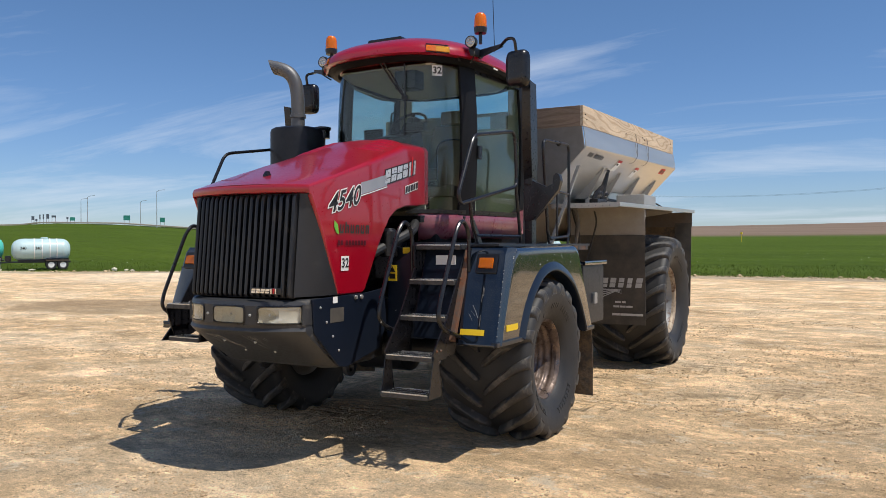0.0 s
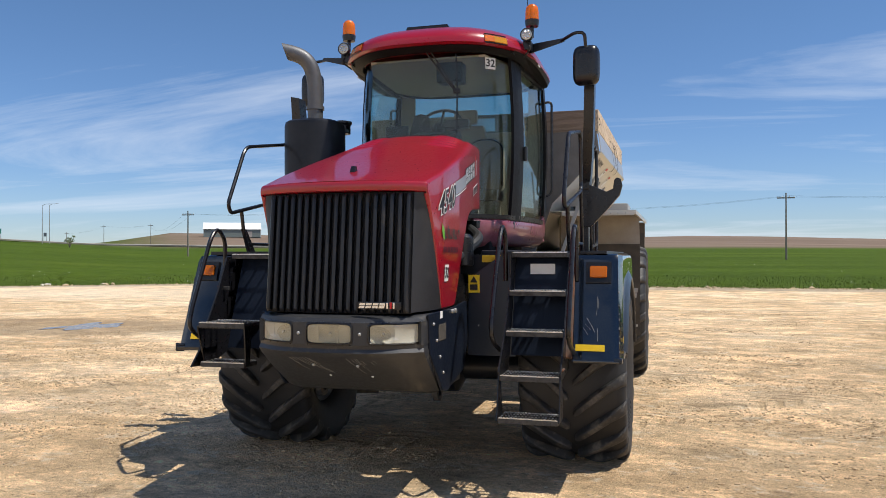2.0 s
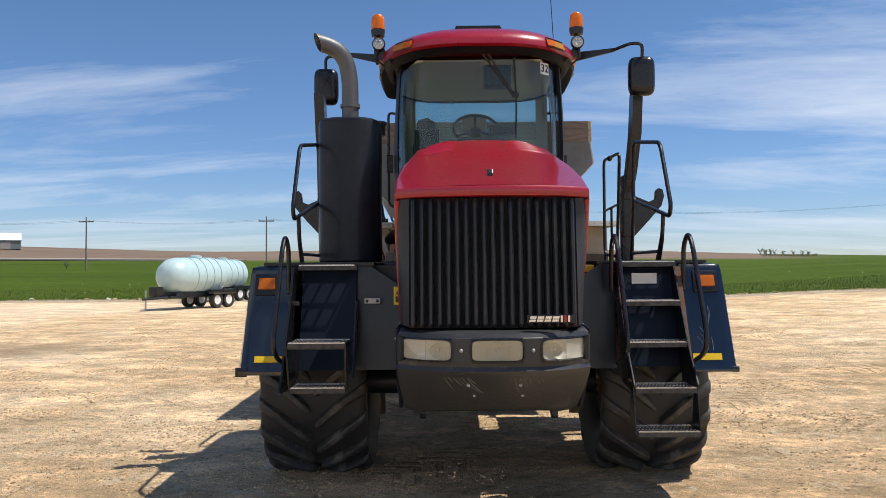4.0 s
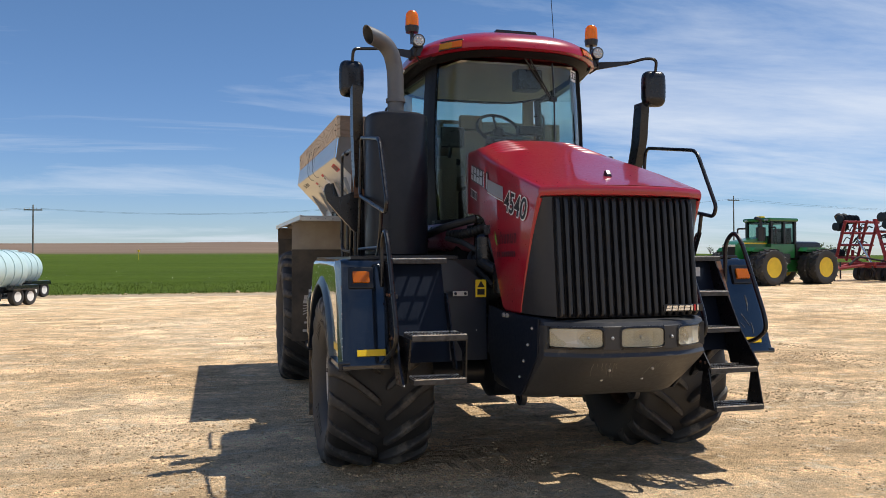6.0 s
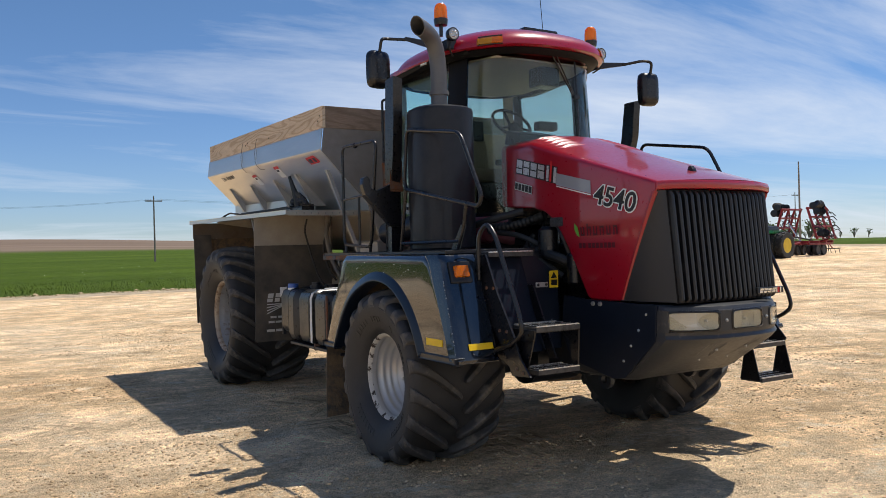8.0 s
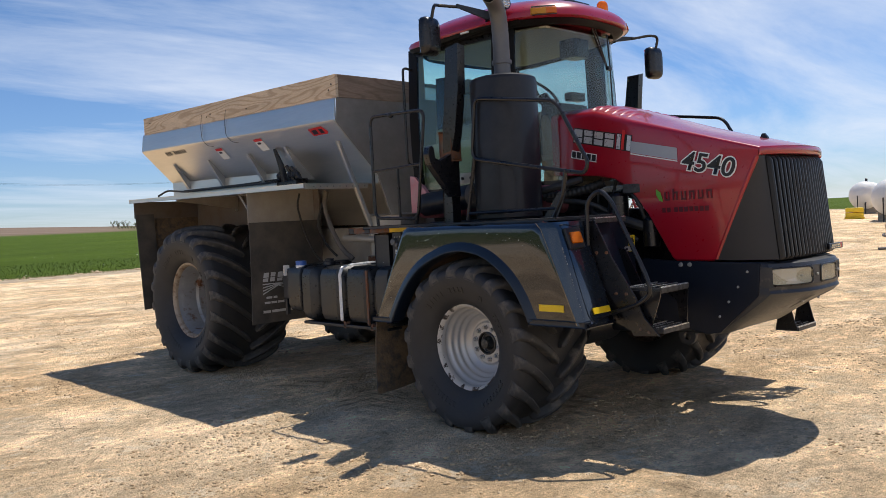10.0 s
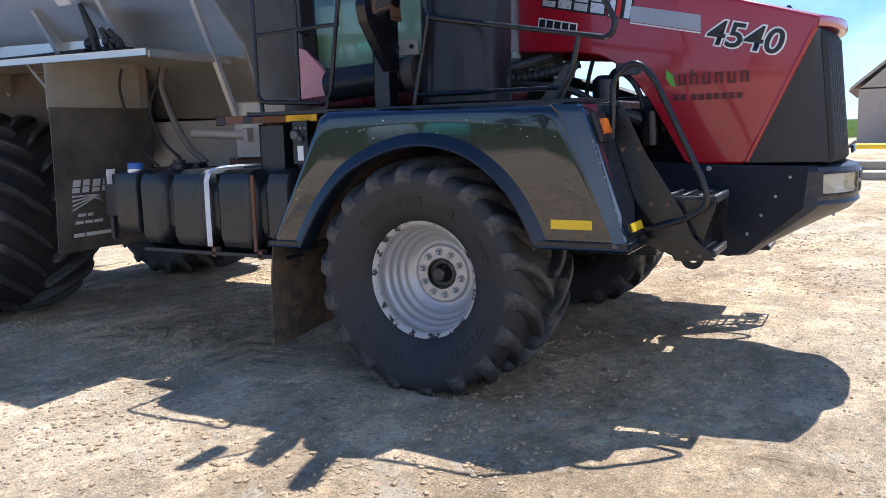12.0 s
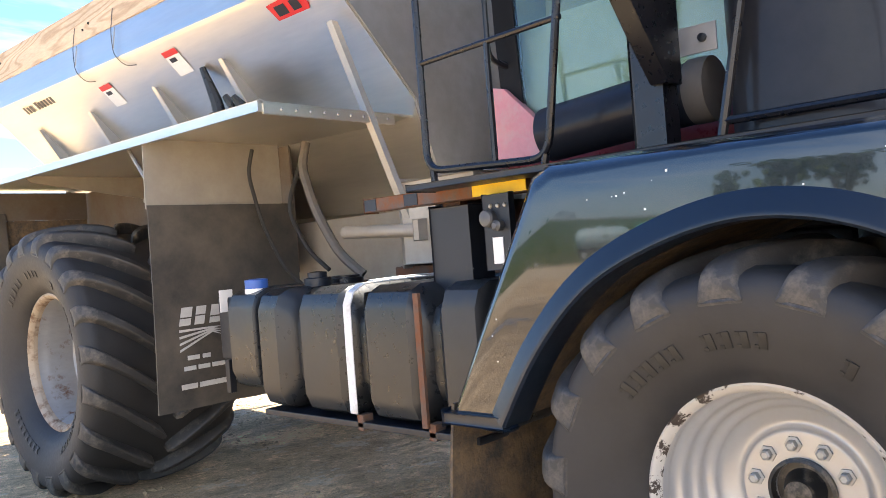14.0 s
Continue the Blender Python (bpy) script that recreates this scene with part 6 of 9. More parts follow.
    d = Vector((s * 1.24, (ty + 1.35) / 2 - 0.03, tz + 0.265)) - Vector((s * 0.88, 1.33, 3.70))
    moved(bm, Matrix.Translation((s * 0.88, 1.33, 3.70)) @ d.to_track_quat("X", "Z").to_matrix().to_4x4())
    part("mirror_bracket", bm, FRAME, mir, "flat tapered bracket")
    # beacon and work lamp on one bracket
    bea = part("beacon_base", lathe([(3.80, 0.018), (3.90, 0.018), (3.905, 0.060), (3.955, 0.068), (3.965, 0.066), (3.966, 0.01)], 20, "z", (s * 0.925, 1.34, 0)), BLACK, truck, "amber warning beacon on a black base")
    part("beacon_lens", lathe([(3.966, 0.064), (4.04, 0.063), (4.085, 0.056), (4.108, 0.036), (4.112, 0.004)], 20, "z", (s * 0.925, 1.34, 0)), AMBER, bea, "amber dome")
    wl = part("work_lamp", lathe([(1.155, 0.052), (1.15, 0.060), (1.175, 0.062), (1.20, 0.058), (1.23, 0.040), (1.24, 0.01)], 20, "y", (s * 0.905, 0, 3.785)), BLACK, truck, "round black work lamp on the cab roof")
    part("lens", lathe([(1.150, 0.050), (1.148, 0.045), (1.146, 0.004)], 20, "y", (s * 0.905, 0, 3.785)), LENS, wl)
    for k in range(6):
        t = k * math.pi / 3
        part("led", ball((s * 0.905 + 0.028 * math.cos(t), 1.147, 3.785 + 0.028 * math.sin(t)), 0.010, 8, 5), CHROME, wl)
    part("lamp_bracket", box(s * 0.86, s * 0.94, 1.20, 1.38, 3.66, 3.74, 0.01), FRAME, wl)
    part("lamp_cable", tube([(s * 0.89, 1.22, 3.75), (s * 0.94, 1.18, 3.66), (s * 0.86, 1.25, 3.60)], 0.008, 0.04, 6), HOSE, wl)

# windshield
rows = []
for i in range(13):
    z = 2.11 + (3.60 - 2.11) * i / 12
    row = []
    for j in range(31):
        u = -0.96 + 1.92 * j / 30
        x, y = cab_point(abs(u), z)
        row.append((math.copysign(x, u) if u else 0.0, y, z))
    rows.append(row)
g = part("windshield", sheet(rows, 0.004), GLASS, cab, "wide curved windshield")
g.visible_shadow = False
# rear wall with its window
rw = box(-0.80, 0.80, 2.59, 2.62, 2.08, 3.12, 0.006)
box(-0.80, 0.80, 2.59, 2.62, 3.56, 3.63, 0.006, rw)
box(-0.80, -0.635, 2.59, 2.62, 3.12, 3.56, 0.0, rw)
box(0.675, 0.80, 2.59, 2.62, 3.12, 3.56, 0.0, rw)
part("cab_rear_wall", rw, BEIGE, cab, "beige lined rear cab wall")
g = part("rear_window", box(-0.635, 0.675, 2.60, 2.604, 3.12, 3.56, 0.0), TINTED, cab, "cyan tinted rear cab window")
g.visible_shadow = False
part("cab_headliner", prism([(-0.70, 1.4), (-0.55, 0.98), (0.55, 0.98), (0.70, 1.4), (0.78, 2.58), (-0.78, 2.58)], "z", 3.566, 3.584), BEIGE, cab, "beige headliner")

# roof
RK = 140


def roof_ring(z, grow, front, rear):
    out = []
    for k in range(RK):
        t = 2 * math.pi * k / RK
        c, sn = math.cos(t), math.sin(t)
        e = 0.62
        x = math.copysign(abs(c) ** e, c) * (0.915 + grow)
        y = math.copysign(abs(sn) ** e, sn)
        yy = 1.78 + (y * (2.72 - 1.78 + rear) if y > 0 else y * (1.78 - 0.74 + front))
        out.append((x * (1 - 0.10 * smoothstep(0.4, 1.0, -y)), yy, z - 0.05 * smoothstep(0.35, 1.0, y) - 0.02 * abs(x / 0.9) ** 2))
    return out


crown_rings = [roof_ring(3.640, -0.10, -0.10, -0.08), roof_ring(3.648, -0.005, -0.005, -0.005)]
for k in range(17):
    t = k / 16
    a = math.pi * (0.5 * t ** 0.8)
    g = -0.70 * (1 - math.cos(a)) ** 1.15
    crown_rings.append(roof_ring(3.66 + 0.275 * math.sin(a) ** 0.85 * (0.35 + 0.65 * t ** 0.25), 0.022 + g, 0.03 + g * 1.12, 0.03 + g))
roof = part("cab_roof", loft(crown_rings), RED, cab, "red rounded cab roof", flat_first=False)
part("roof_visor", loft([roof_ring(3.640, -0.13, -0.13, -0.03), roof_ring(3.598, -0.115, -0.10, -0.03), roof_ring(3.602, -0.07, -0.06, -0.02), roof_ring(3.640, -0.018, -0.012, -0.01), roof_ring(3.652, -0.03, -0.03, -0.03)], caps=False), VISOR, cab, "black band under the roof")
part("roof_hatch", prism([(-0.22, 3.85), (-0.20, 3.898), (0.19, 3.898), (0.22, 3.85)], "y", 1.0, 1.42, 0.008), BLACK, cab, "low black roof hatch")
for s in (-1, 1):
    # corner indicator in the roof's front edge
    def edge_point(z, k, out):
        r0, r1 = roof_ring(3.665, 0.022, 0.03, 0.03), roof_ring(3.745, -0.004, 0.002, 0.0)
        q = Vector(r0[k]).lerp(Vector(r1[k]), (z - 3.665) / 0.08)
        d = Vector((q.x, q.y - 1.78, 0)).normalized()
        return (q.x + d.x * out, q.y + d.y * out, q.z)
    ks = range(125, 117, -1) if s > 0 else range(85, 93)
    rows = [[edge_point(z, k, off) for k in ks] for z, off in ((3.668, -0.004), (3.676, 0.014), (3.730, 0.016), (3.742, -0.004))]
    ind = part("roof_indicator", slab(rows, (0, 0.02, 0)), YAMBER, cab, "amber corner indicator in the roof edge")
    end = list(ks)[-4:]
    part("orange_end", slab([[edge_point(z, k, off + 0.002) for k in end] for z, off in ((3.668, -0.004), (3.676, 0.014), (3.730, 0.016), (3.742, -0.004))], (0, 0.02, 0)), AMBER, ind, "orange end of the lens")
    for z in (3.664, 3.746):
        part("lens_frame", tube([edge_point(z, k, 0.008) for k in ks], 0.006, 0, 6), BLACK, ind)
for s in (-1, 1):
    ring, under = [], []
    for y, drop, xo in ((1.10, 0.0, 0.80), (1.30, 0.008, 0.875), (1.50, 0.018, 0.918), (1.75, 0.032, 0.938), (2.00, 0.048, 0.945), (2.20, 0.062, 0.945), (2.36, 0.068, 0.935), (2.48, 0.06, 0.905), (2.56, 0.03, 0.85)):
        ring.append([(s * 0.78, y, 3.655), (s * xo, y, 3.655), (s * (xo + 0.014), y, 3.64 - drop * 0.2), (s * (xo + 0.010), y, 3.635 - drop * 0.55), (s * 0.80, y, 3.63 - drop * 0.3)])
        under.append([(s * 0.80, y, 3.626 - drop * 0.3), (s * (xo + 0.006), y, 3.632 - drop * 0.55), (s * (xo - 0.012), y, 3.62 - drop), (s * (xo - 0.05), y, 3.615 - drop), (s * 0.79, y, 3.60 - drop * 0.3)])
    part("roof_eave", loft(ring), RED, cab, "red roof edge drooping over the door", flat_first=False)
    part("eave_lining", loft(under), VISOR, cab, "black lining under the roof edge")
    part("eave_lamp", box(s * 0.935, s * 0.943, 1.62, 1.72, 3.60, 3.616, 0.004), WHITE, cab)
# wiper
wip = part("wiper", tube([(0.03, 0.875, 3.61), (0.20, 0.885, 3.37), (0.30, 0.90, 3.24)], 0.009, 0, 6), BLACK, cab, "black windshield wiper")
part("wiper_arm", tube([(0.075, 0.87, 3.61), (0.30, 0.895, 3.26)], 0.007, 0, 6), BLACK, wip)
part("wiper_blade", tube([(0.305, 0.885, 3.58), (0.32, 0.875, 3.24), (0.315, 0.86, 2.86)], 0.008, 0, 6), BLACK, wip)
part("wiper_joint", box(0.28, 0.345, 0.865, 0.90, 3.225, 3.265, 0.008), BLACK, wip)
num = part("windshield_number_plate", box(-0.052, 0.052, -0.0015, 0.0015, -0.052, 0.052, 0.0), WHITE, cab, "white square with the number 32")
bm = lettering("32", 0.095, 0.002)
moved(bm, Matrix.Rotation(radians(90), 4, "X"))
ink = part("windshield_number", bm, INK, num, smooth=False)
pn = Matrix.Translation((0.588, 1.045, 3.513)) @ Matrix.Rotation(radians(40), 4, "Z")
num.matrix_basis = pn
ink.location = (0, -0.003, 0)
part("antenna", tube([(0.80, 1.95, 3.86), (0.77, 1.97, 4.45), (0.73, 2.0, 5.2)], 0.004, 0, 5), BLACK, cab, "thin black whip antenna")

# cab interior
part("floor_mat", prism([(-0.70, 1.35), (-0.45, 0.98), (0.45, 0.98), (0.70, 1.35), (0.74, 2.56), (-0.74, 2.56)], "z", 2.072, 2.09, 0.004), BEIGE, cab, "beige cab floor lining")
seat = part("seat_cushion", box(-0.27, 0.27, 1.85, 2.35, 2.50, 2.64, 0.05), SEAT, cab, "tan cloth operator seat")
part("seat_backrest", loft([[(-0.27, 2.34, 2.6), (0.27, 2.34, 2.6), (0.27, 2.46, 2.6), (-0.27, 2.46, 2.6)], [(-0.26, 2.38, 2.95), (0.26, 2.38, 2.95), (0.26, 2.50, 2.95), (-0.26, 2.50, 2.95)], [(-0.20, 2.42, 3.18), (0.20, 2.42, 3.18), (0.20, 2.51, 3.18), (-0.20, 2.51, 3.18)]]), SEAT, seat)
part("headrest", box(-0.13, 0.13, 2.42, 2.51, 3.20, 3.36, 0.03), SEAT, seat)
part("seat_pedestal", box(-0.2, 0.2, 1.9, 2.3, 2.07, 2.50, 0.03), BLACK, seat)
for x in (-0.36, 0.36):
    part("armrest", box(x - 0.05, x + 0.05, 1.80, 2.30, 2.72, 2.79, 0.025), BLACK, seat)
sw = [(0.21 * math.cos(2 * math.pi * k / 28), 0.21 * math.sin(2 * math.pi * k / 28), 0) for k in range(28)]
tiltm = Matrix.Translation((-0.02, 1.50, 3.06)) @ Matrix.Rotation(radians(48), 4, "X")
whl = part("steering_wheel", moved(tube(sw, 0.016, 0, 8, closed=True), tiltm), BLACK, cab, "black steering wheel")
for k in range(3):
    t = radians(90 + 120 * k)
    part("spoke", moved(tube([(0, 0, -0.03), (0.2 * math.cos(t), 0.2 * math.sin(t), 0)], 0.014, 0, 6), tiltm), BLACK, whl)
part("steering_column", tube([(-0.02, 1.48, 3.03), (-0.02, 1.30, 2.75), (-0.02, 1.18, 2.1)], 0.06, 0.1, 10), BLACK, cab)
part("dashboard", loft([[(-0.22, 1.10, 2.75), (0.26, 1.10, 2.75), (0.26, 1.35, 2.82), (-0.22, 1.35, 2.82)], [(-0.20, 1.12, 2.90), (0.24, 1.12, 2.90), (0.22, 1.36, 2.96), (-0.18, 1.36, 2.96)]]), BLACK, cab, "dark instrument hood")
part("side_console", box(-0.66, -0.42, 1.55, 2.45, 2.09, 2.78, 0.04), SEAT, cab, "tan side console")
part("monitor", box(-0.60, -0.36, 1.50, 1.54, 2.86, 3.06, 0.015), BLACK, cab, "dark control screen on a stalk")
part("monitor_stalk", tube([(-0.5, 1.56, 2.76), (-0.48, 1.53, 2.9)], 0.014, 0), BLACK, cab)
part("controller_box", box(0.10, 0.34, 1.20, 1.30, 2.96, 3.05, 0.02), BLACK, cab)
part("roof_console", box(0.05, 0.30, 1.10, 1.30, 3.38, 3.60, 0.03), BLACK, cab, "dark overhead radio console")
part("kick_panel", prism([(-0.50, 2.07), (0.50, 2.07), (0.45, 2.55), (-0.45, 2.55)], "y", 0.96, 0.99), BEIGE, cab, "beige panel below the windshield")
part("door_pocket", box(0.66, 0.70, 1.45, 1.70, 2.12, 2.70, 0.03), BEIGE, cab)
part("guest_backrest", loft([[(x + 0.39, y, z) for x, y in ((-w, 1.72), (w, 1.72), (w, 1.82), (-w, 1.82))] for w, z in ((0.14, 2.38), (0.175, 2.44), (0.18, 2.80), (0.15, 2.90), (0.10, 2.93))]), SEAT, cab, "tan folding guest seat beside the door")
part("guest_piping", tube([(0.22, 1.712, 2.45), (0.215, 1.712, 2.85), (0.30, 1.712, 2.915), (0.48, 1.712, 2.915), (0.565, 1.712, 2.85), (0.56, 1.712, 2.45)], 0.008, 0.06, 6), BLACK, cab)
part("guest_cushion", box(0.22, 0.58, 1.42, 1.74, 2.28, 2.40, 0.04), SEAT, cab)
part("guest_base", box(0.26, 0.54, 1.46, 1.74, 2.09, 2.28, 0.01), BEIGE, cab)
part("lower_trim", box(-0.70, -0.64, 1.30, 2.58, 2.09, 2.62, 0.02), BEIGE, cab, "beige lower side trim")
part("work_jacket", loft([[(-0.60, 2.45, 3.32), (-0.50, 2.40, 3.34), (-0.42, 2.45, 3.30), (-0.5, 2.52, 3.31)], [(-0.66, 2.40, 3.0), (-0.5, 2.34, 3.02), (-0.38, 2.42, 2.98), (-0.5, 2.54, 3.0)], [(-0.64, 2.42, 2.7), (-0.5, 2.36, 2.66), (-0.40, 2.42, 2.68), (-0.5, 2.52, 2.7)]]), CLOTH, cab)
part("pink_corner", prism([(2.36, 1.93), (2.66, 1.90), (2.66, 2.30), (2.58, 2.28), (2.36, 2.06)], "x", -0.86, -0.80, 0.006), PINK, cab, "faded pink-red cab corner panel")
part("pink_corner", prism([(2.50, 1.93), (2.66, 1.90), (2.66, 2.30), (2.62, 2.28), (2.50, 2.08)], "x", 0.80, 0.835, 0.006), PINK, cab, "faded pink-red cab corner panel")
part("cab_mount", box(-0.6, 0.6, 1.0, 2.6, 1.5, 1.98, 0.03), VOID, truck)
part("step_cover", box(-0.86, -0.62, 0.9, 2.4, 1.60, 1.80, 0.02), FRAME, truck)
part("step_cover", box(0.62, 0.86, 0.5, 2.4, 1.60, 1.80, 0.02), FRAME, truck)
part("fender_hose", tube([(-0.72, 1.55, 2.02), (-0.85, 1.2, 1.98), (-0.75, 0.85, 2.05), (-0.5, 0.7, 2.12)], 0.035, 0.15, 10), HOSE, truck)

# ---- hopper
LEAN = 0.026


def hz(y, z):
    return z + LEAN * (y - 3.2)


def hop_box(name, x0, x1, y0, y1, z0, z1, material, label="", parent=None, bevel=0.006):
    bm = box(x0, x1, y0, y1, z0, z1, bevel)
    for v in bm.verts:
        v.co.z = hz(v.co.y, v.co.z)
    return part(name, bm, material, parent, label)


Y0, Y1 = 3.2, 7.98
DECK_END = 7.64
rows = []
for y in (Y0, 4.4, 5.6, 6.8, Y1):
    pr = [(-1.375, 3.19), (-1.385, 3.17), (-1.405, 3.02), (-1.415, 2.945), (-1.395, 2.915), (-0.86, 2.36), (-0.45, 1.78), (0.45, 1.78), (0.86, 2.36), (1.395, 2.915), (1.415, 2.945), (1.405, 3.02), (1.385, 3.17), (1.375, 3.19)]
    rows.append([(x, y, hz(y, z)) for x, z in pr])
hopper = part("hopper", sheet(rows, 0.01), STEEL, truck, "stainless steel spreader hopper with sloped sides and wooden sideboards")
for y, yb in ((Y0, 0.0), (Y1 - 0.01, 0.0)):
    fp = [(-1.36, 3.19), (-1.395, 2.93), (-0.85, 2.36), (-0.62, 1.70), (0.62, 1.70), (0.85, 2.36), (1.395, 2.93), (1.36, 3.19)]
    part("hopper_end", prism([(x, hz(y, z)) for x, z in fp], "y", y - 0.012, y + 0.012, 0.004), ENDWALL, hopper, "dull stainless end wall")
bd = hop_box("side_board", -1.385, -1.345, Y0 - 0.02, Y1 - 0.06, 3.185, 3.43, WOOD, "weathered pine sideboard", hopper)
hop_box("side_board", 1.345, 1.385, Y0 - 0.02, Y1 - 0.06, 3.185, 3.43, WOOD, "weathered pine sideboard", hopper)
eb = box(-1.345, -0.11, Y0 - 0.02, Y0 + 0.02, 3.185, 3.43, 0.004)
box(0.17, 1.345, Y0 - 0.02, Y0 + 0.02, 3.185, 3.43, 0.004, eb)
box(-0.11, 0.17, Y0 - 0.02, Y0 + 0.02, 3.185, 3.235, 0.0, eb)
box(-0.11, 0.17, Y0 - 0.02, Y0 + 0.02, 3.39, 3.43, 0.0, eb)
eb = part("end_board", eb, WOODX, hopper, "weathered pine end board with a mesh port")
wires = bmesh.new()
for k in range(15):
    x = -0.11 + 0.28 * k / 14
    for lean in (-0.05, 0.05):
        tube([(x - lean, Y0 - 0.012, 3.235), (x + lean, Y0 - 0.012, 3.39)], 0.0035, 0, 4, bm=wires)
part("port_mesh", wires, GALV, eb, "bright expanded mesh in the port")
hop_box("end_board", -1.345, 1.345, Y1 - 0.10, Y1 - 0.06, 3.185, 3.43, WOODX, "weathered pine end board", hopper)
for y in (3.25, 3.30, 5.0, 5.9, 6.0, 7.7):
    for x in (-1.387, 1.387):
        part("board_bolt", ball((x, y, hz(y, 3.26 + 0.09 * ((y * 7) % 1))), 0.010, 6, 4), BLACK, hopper)
for s in (-1, 1):
    for y, top_, wide in ((7.38, 2.72, 0.20), (6.34, 2.72, 0.22), (5.28, 2.73, 0.22), (4.40, 2.75, 0.24)):
        def sx(z):
            return 0.86 + (1.395 - 0.86) * (z - 2.36) / (2.915 - 2.36)
        fin = [(s * (sx(2.36) + 0.0), hz(y, 2.36)), (s * (sx(2.36) + wide * 0.75), hz(y, 2.36)), (s * (sx(top_) + 0.02), hz(y, top_)), (s * sx(top_), hz(y, top_))]
        part("rib", prism(fin, "y", y - 0.014, y + 0.014, 0.0), GALV, hopper, "stainless stiffening rib")
        part("rib_flange", loft([[(s * (sx(2.36) + wide * 0.75), y - 0.03, hz(y, 2.36)), (s * (sx(2.36) + wide * 0.75), y + 0.03, hz(y, 2.36)), (s * (sx(2.36) + wide * 0.75 + 0.006), y + 0.03, hz(y, 2.36)), (s * (sx(2.36) + wide * 0.75 + 0.006), y - 0.03, hz(y, 2.36))],
                                 [(s * (sx(top_) + 0.03), y - 0.02, hz(y, top_)), (s * (sx(top_) + 0.03), y + 0.02, hz(y, top_)), (s * (sx(top_) + 0.036), y + 0.02, hz(y, top_)), (s * (sx(top_) + 0.036), y - 0.02, hz(y, top_))]]), STEEL, hopper)
    hop_box("lower_plate", s * 0.985, s * 0.995, 4.45, 7.90, 2.27, 2.475, STEEL, "bright vertical plate along the hopper's foot", hopper, 0.002)
    strut = loft([[(s * a, b, z), (s * a, b + 0.045, z), (s * (a - 0.006), b + 0.045, z), (s * (a - 0.006), b + 0.006, z), (s * (a - 0.04), b + 0.006, z), (s * (a - 0.04), b, z)] for a, b, z in ((1.30, 3.30, 2.73), (0.935, 3.20, 1.66))])
    part("hopper_strut", strut, GALV, hopper, "bright angle-iron strut")
    # labels
    for y, z in ((5.86, 2.78), (4.84, 2.82)):
        def slope_mat(y, z, lift=0.006):
            x = 0.86 + (1.395 - 0.86) * (z - 2.36) / 0.555
            nrm = Vector((s * 0.555, 0, -0.535)).normalized()
            upv = Vector((s * 0.535, 0, 0.555)).normalized()
            side_ = upv.cross(nrm)
            m = Matrix((side_, upv, nrm)).transposed().to_4x4()
            m.translation = Vector((s * x, y, hz(y, z))) + nrm * lift
            return m
        lab = part("warning_label", moved(bars([(-0.085, 0.085, -0.10, 0.085)]), slope_mat(y, z)), WHITE, hopper, "white warning label with a red header bar")
        part("label_header", moved(bars([(-0.085, 0.085, 0.045, 0.085)]), slope_mat(y, z, 0.008)), REDV, lab)
        part("label_picture", moved(bars([(-0.055, 0.02, 0.0, 0.03)]), slope_mat(y, z, 0.008)), INK, lab)
    bd_ = part("maker_badge", moved(poly([(-0.14, -0.05), (-0.16, 0.05), (0.10, 0.06), (0.15, -0.02), (0.13, -0.05)]), slope_mat(3.58 if s < 0 else 7.3, 2.86)), REDV, hopper, "red maker's badge shape")
    part("badge_bars", moved(bars([(-0.11, -0.02, -0.03, 0.03), (0.02, 0.09, -0.03, 0.03)]), slope_mat(3.58 if s < 0 else 7.3, 2.86, 0.009)), INK, bd_)
    for i in range(10):
        if i != 3:
            nm = bars([(-0.28 + 0.06 * i, -0.28 + 0.06 * i + 0.04, -0.035, 0.025 + (0.012 if i in (0, 4) else 0))])
            part("maker_bar", moved(nm, slope_mat(7.02 if s < 0 else 3.75, 2.87)), FRAME, hopper)
    for y in (5.50, 6.13):
        part("hanging_wire", tube([(s * 1.39, y, hz(y, 3.30)), (s * 1.425, y - 0.02, hz(y, 3.12)), (s * 1.43, y - 0.05, hz(y, 2.96)), (s * 1.385, y - 0.12, hz(y, 2.875)), (s * 1.36, y - 0.22, hz(y, 2.865))], 0.0035, 0.05, 5), GREYHOSE, hopper, "thin wire hanging from the board")
        part("panel_seam", loft([[(s * (x + 0.003), y + d, hz(y, z)) for d in (-0.004, 0.004)] + [(s * (x - 0.008), y + d, hz(y, z)) for d in (0.004, -0.004)] for x, z in ((1.405, 3.02), (1.385, 3.17))]), DULL, hopper)
    # hydraulic valve cluster on the deck
    val = part("valve_body", box(s * 1.12, s * 1.24, 4.20, 4.62, 2.30, 2.38, 0.02), BLACK, hopper, "black hydraulic valve cluster")
    for y, h in ((4.24, 0.10), (4.33, 0.12), (4.56, 0.34)):
        part("valve_lever", tube([(s * 1.17, y, 2.34), (s * 1.20, y + 0.03, 2.40 + h * 0.5), (s * 1.25, y + 0.08, 2.44 + h)], [0.045, 0.038, 0.020], 0, 8), BLACK, val)
        part("valve_knuckle", ball((s * 1.21, y + 0.05, 2.45), 0.05, 8, 6), BLACK, val)
    part("grease_line", tube([(s * 1.05, 4.4, 2.42), (s * 1.08, 5.2, 2.40), (s * 1.06, 6.2, 2.42), (s * 1.05, 7.4, 2.43), (s * 1.1, 7.9, 2.48), (s * 1.2, 8.0, 2.40)], 0.014, 0.1, 6), HOSE, hopper)
    part("grease_line", tube([(s * 1.02, 4.4, 2.44), (s * 1.03, 5.8, 2.43), (s * 1.02, 7.5, 2.45)], 0.010, 0.1, 6), HOSE, hopper)
    # rear wheel deck with hanging shields
    dk = box(s * 0.80, s * 1.79, 3.27, DECK_END, 2.262, 2.274, 0.0)
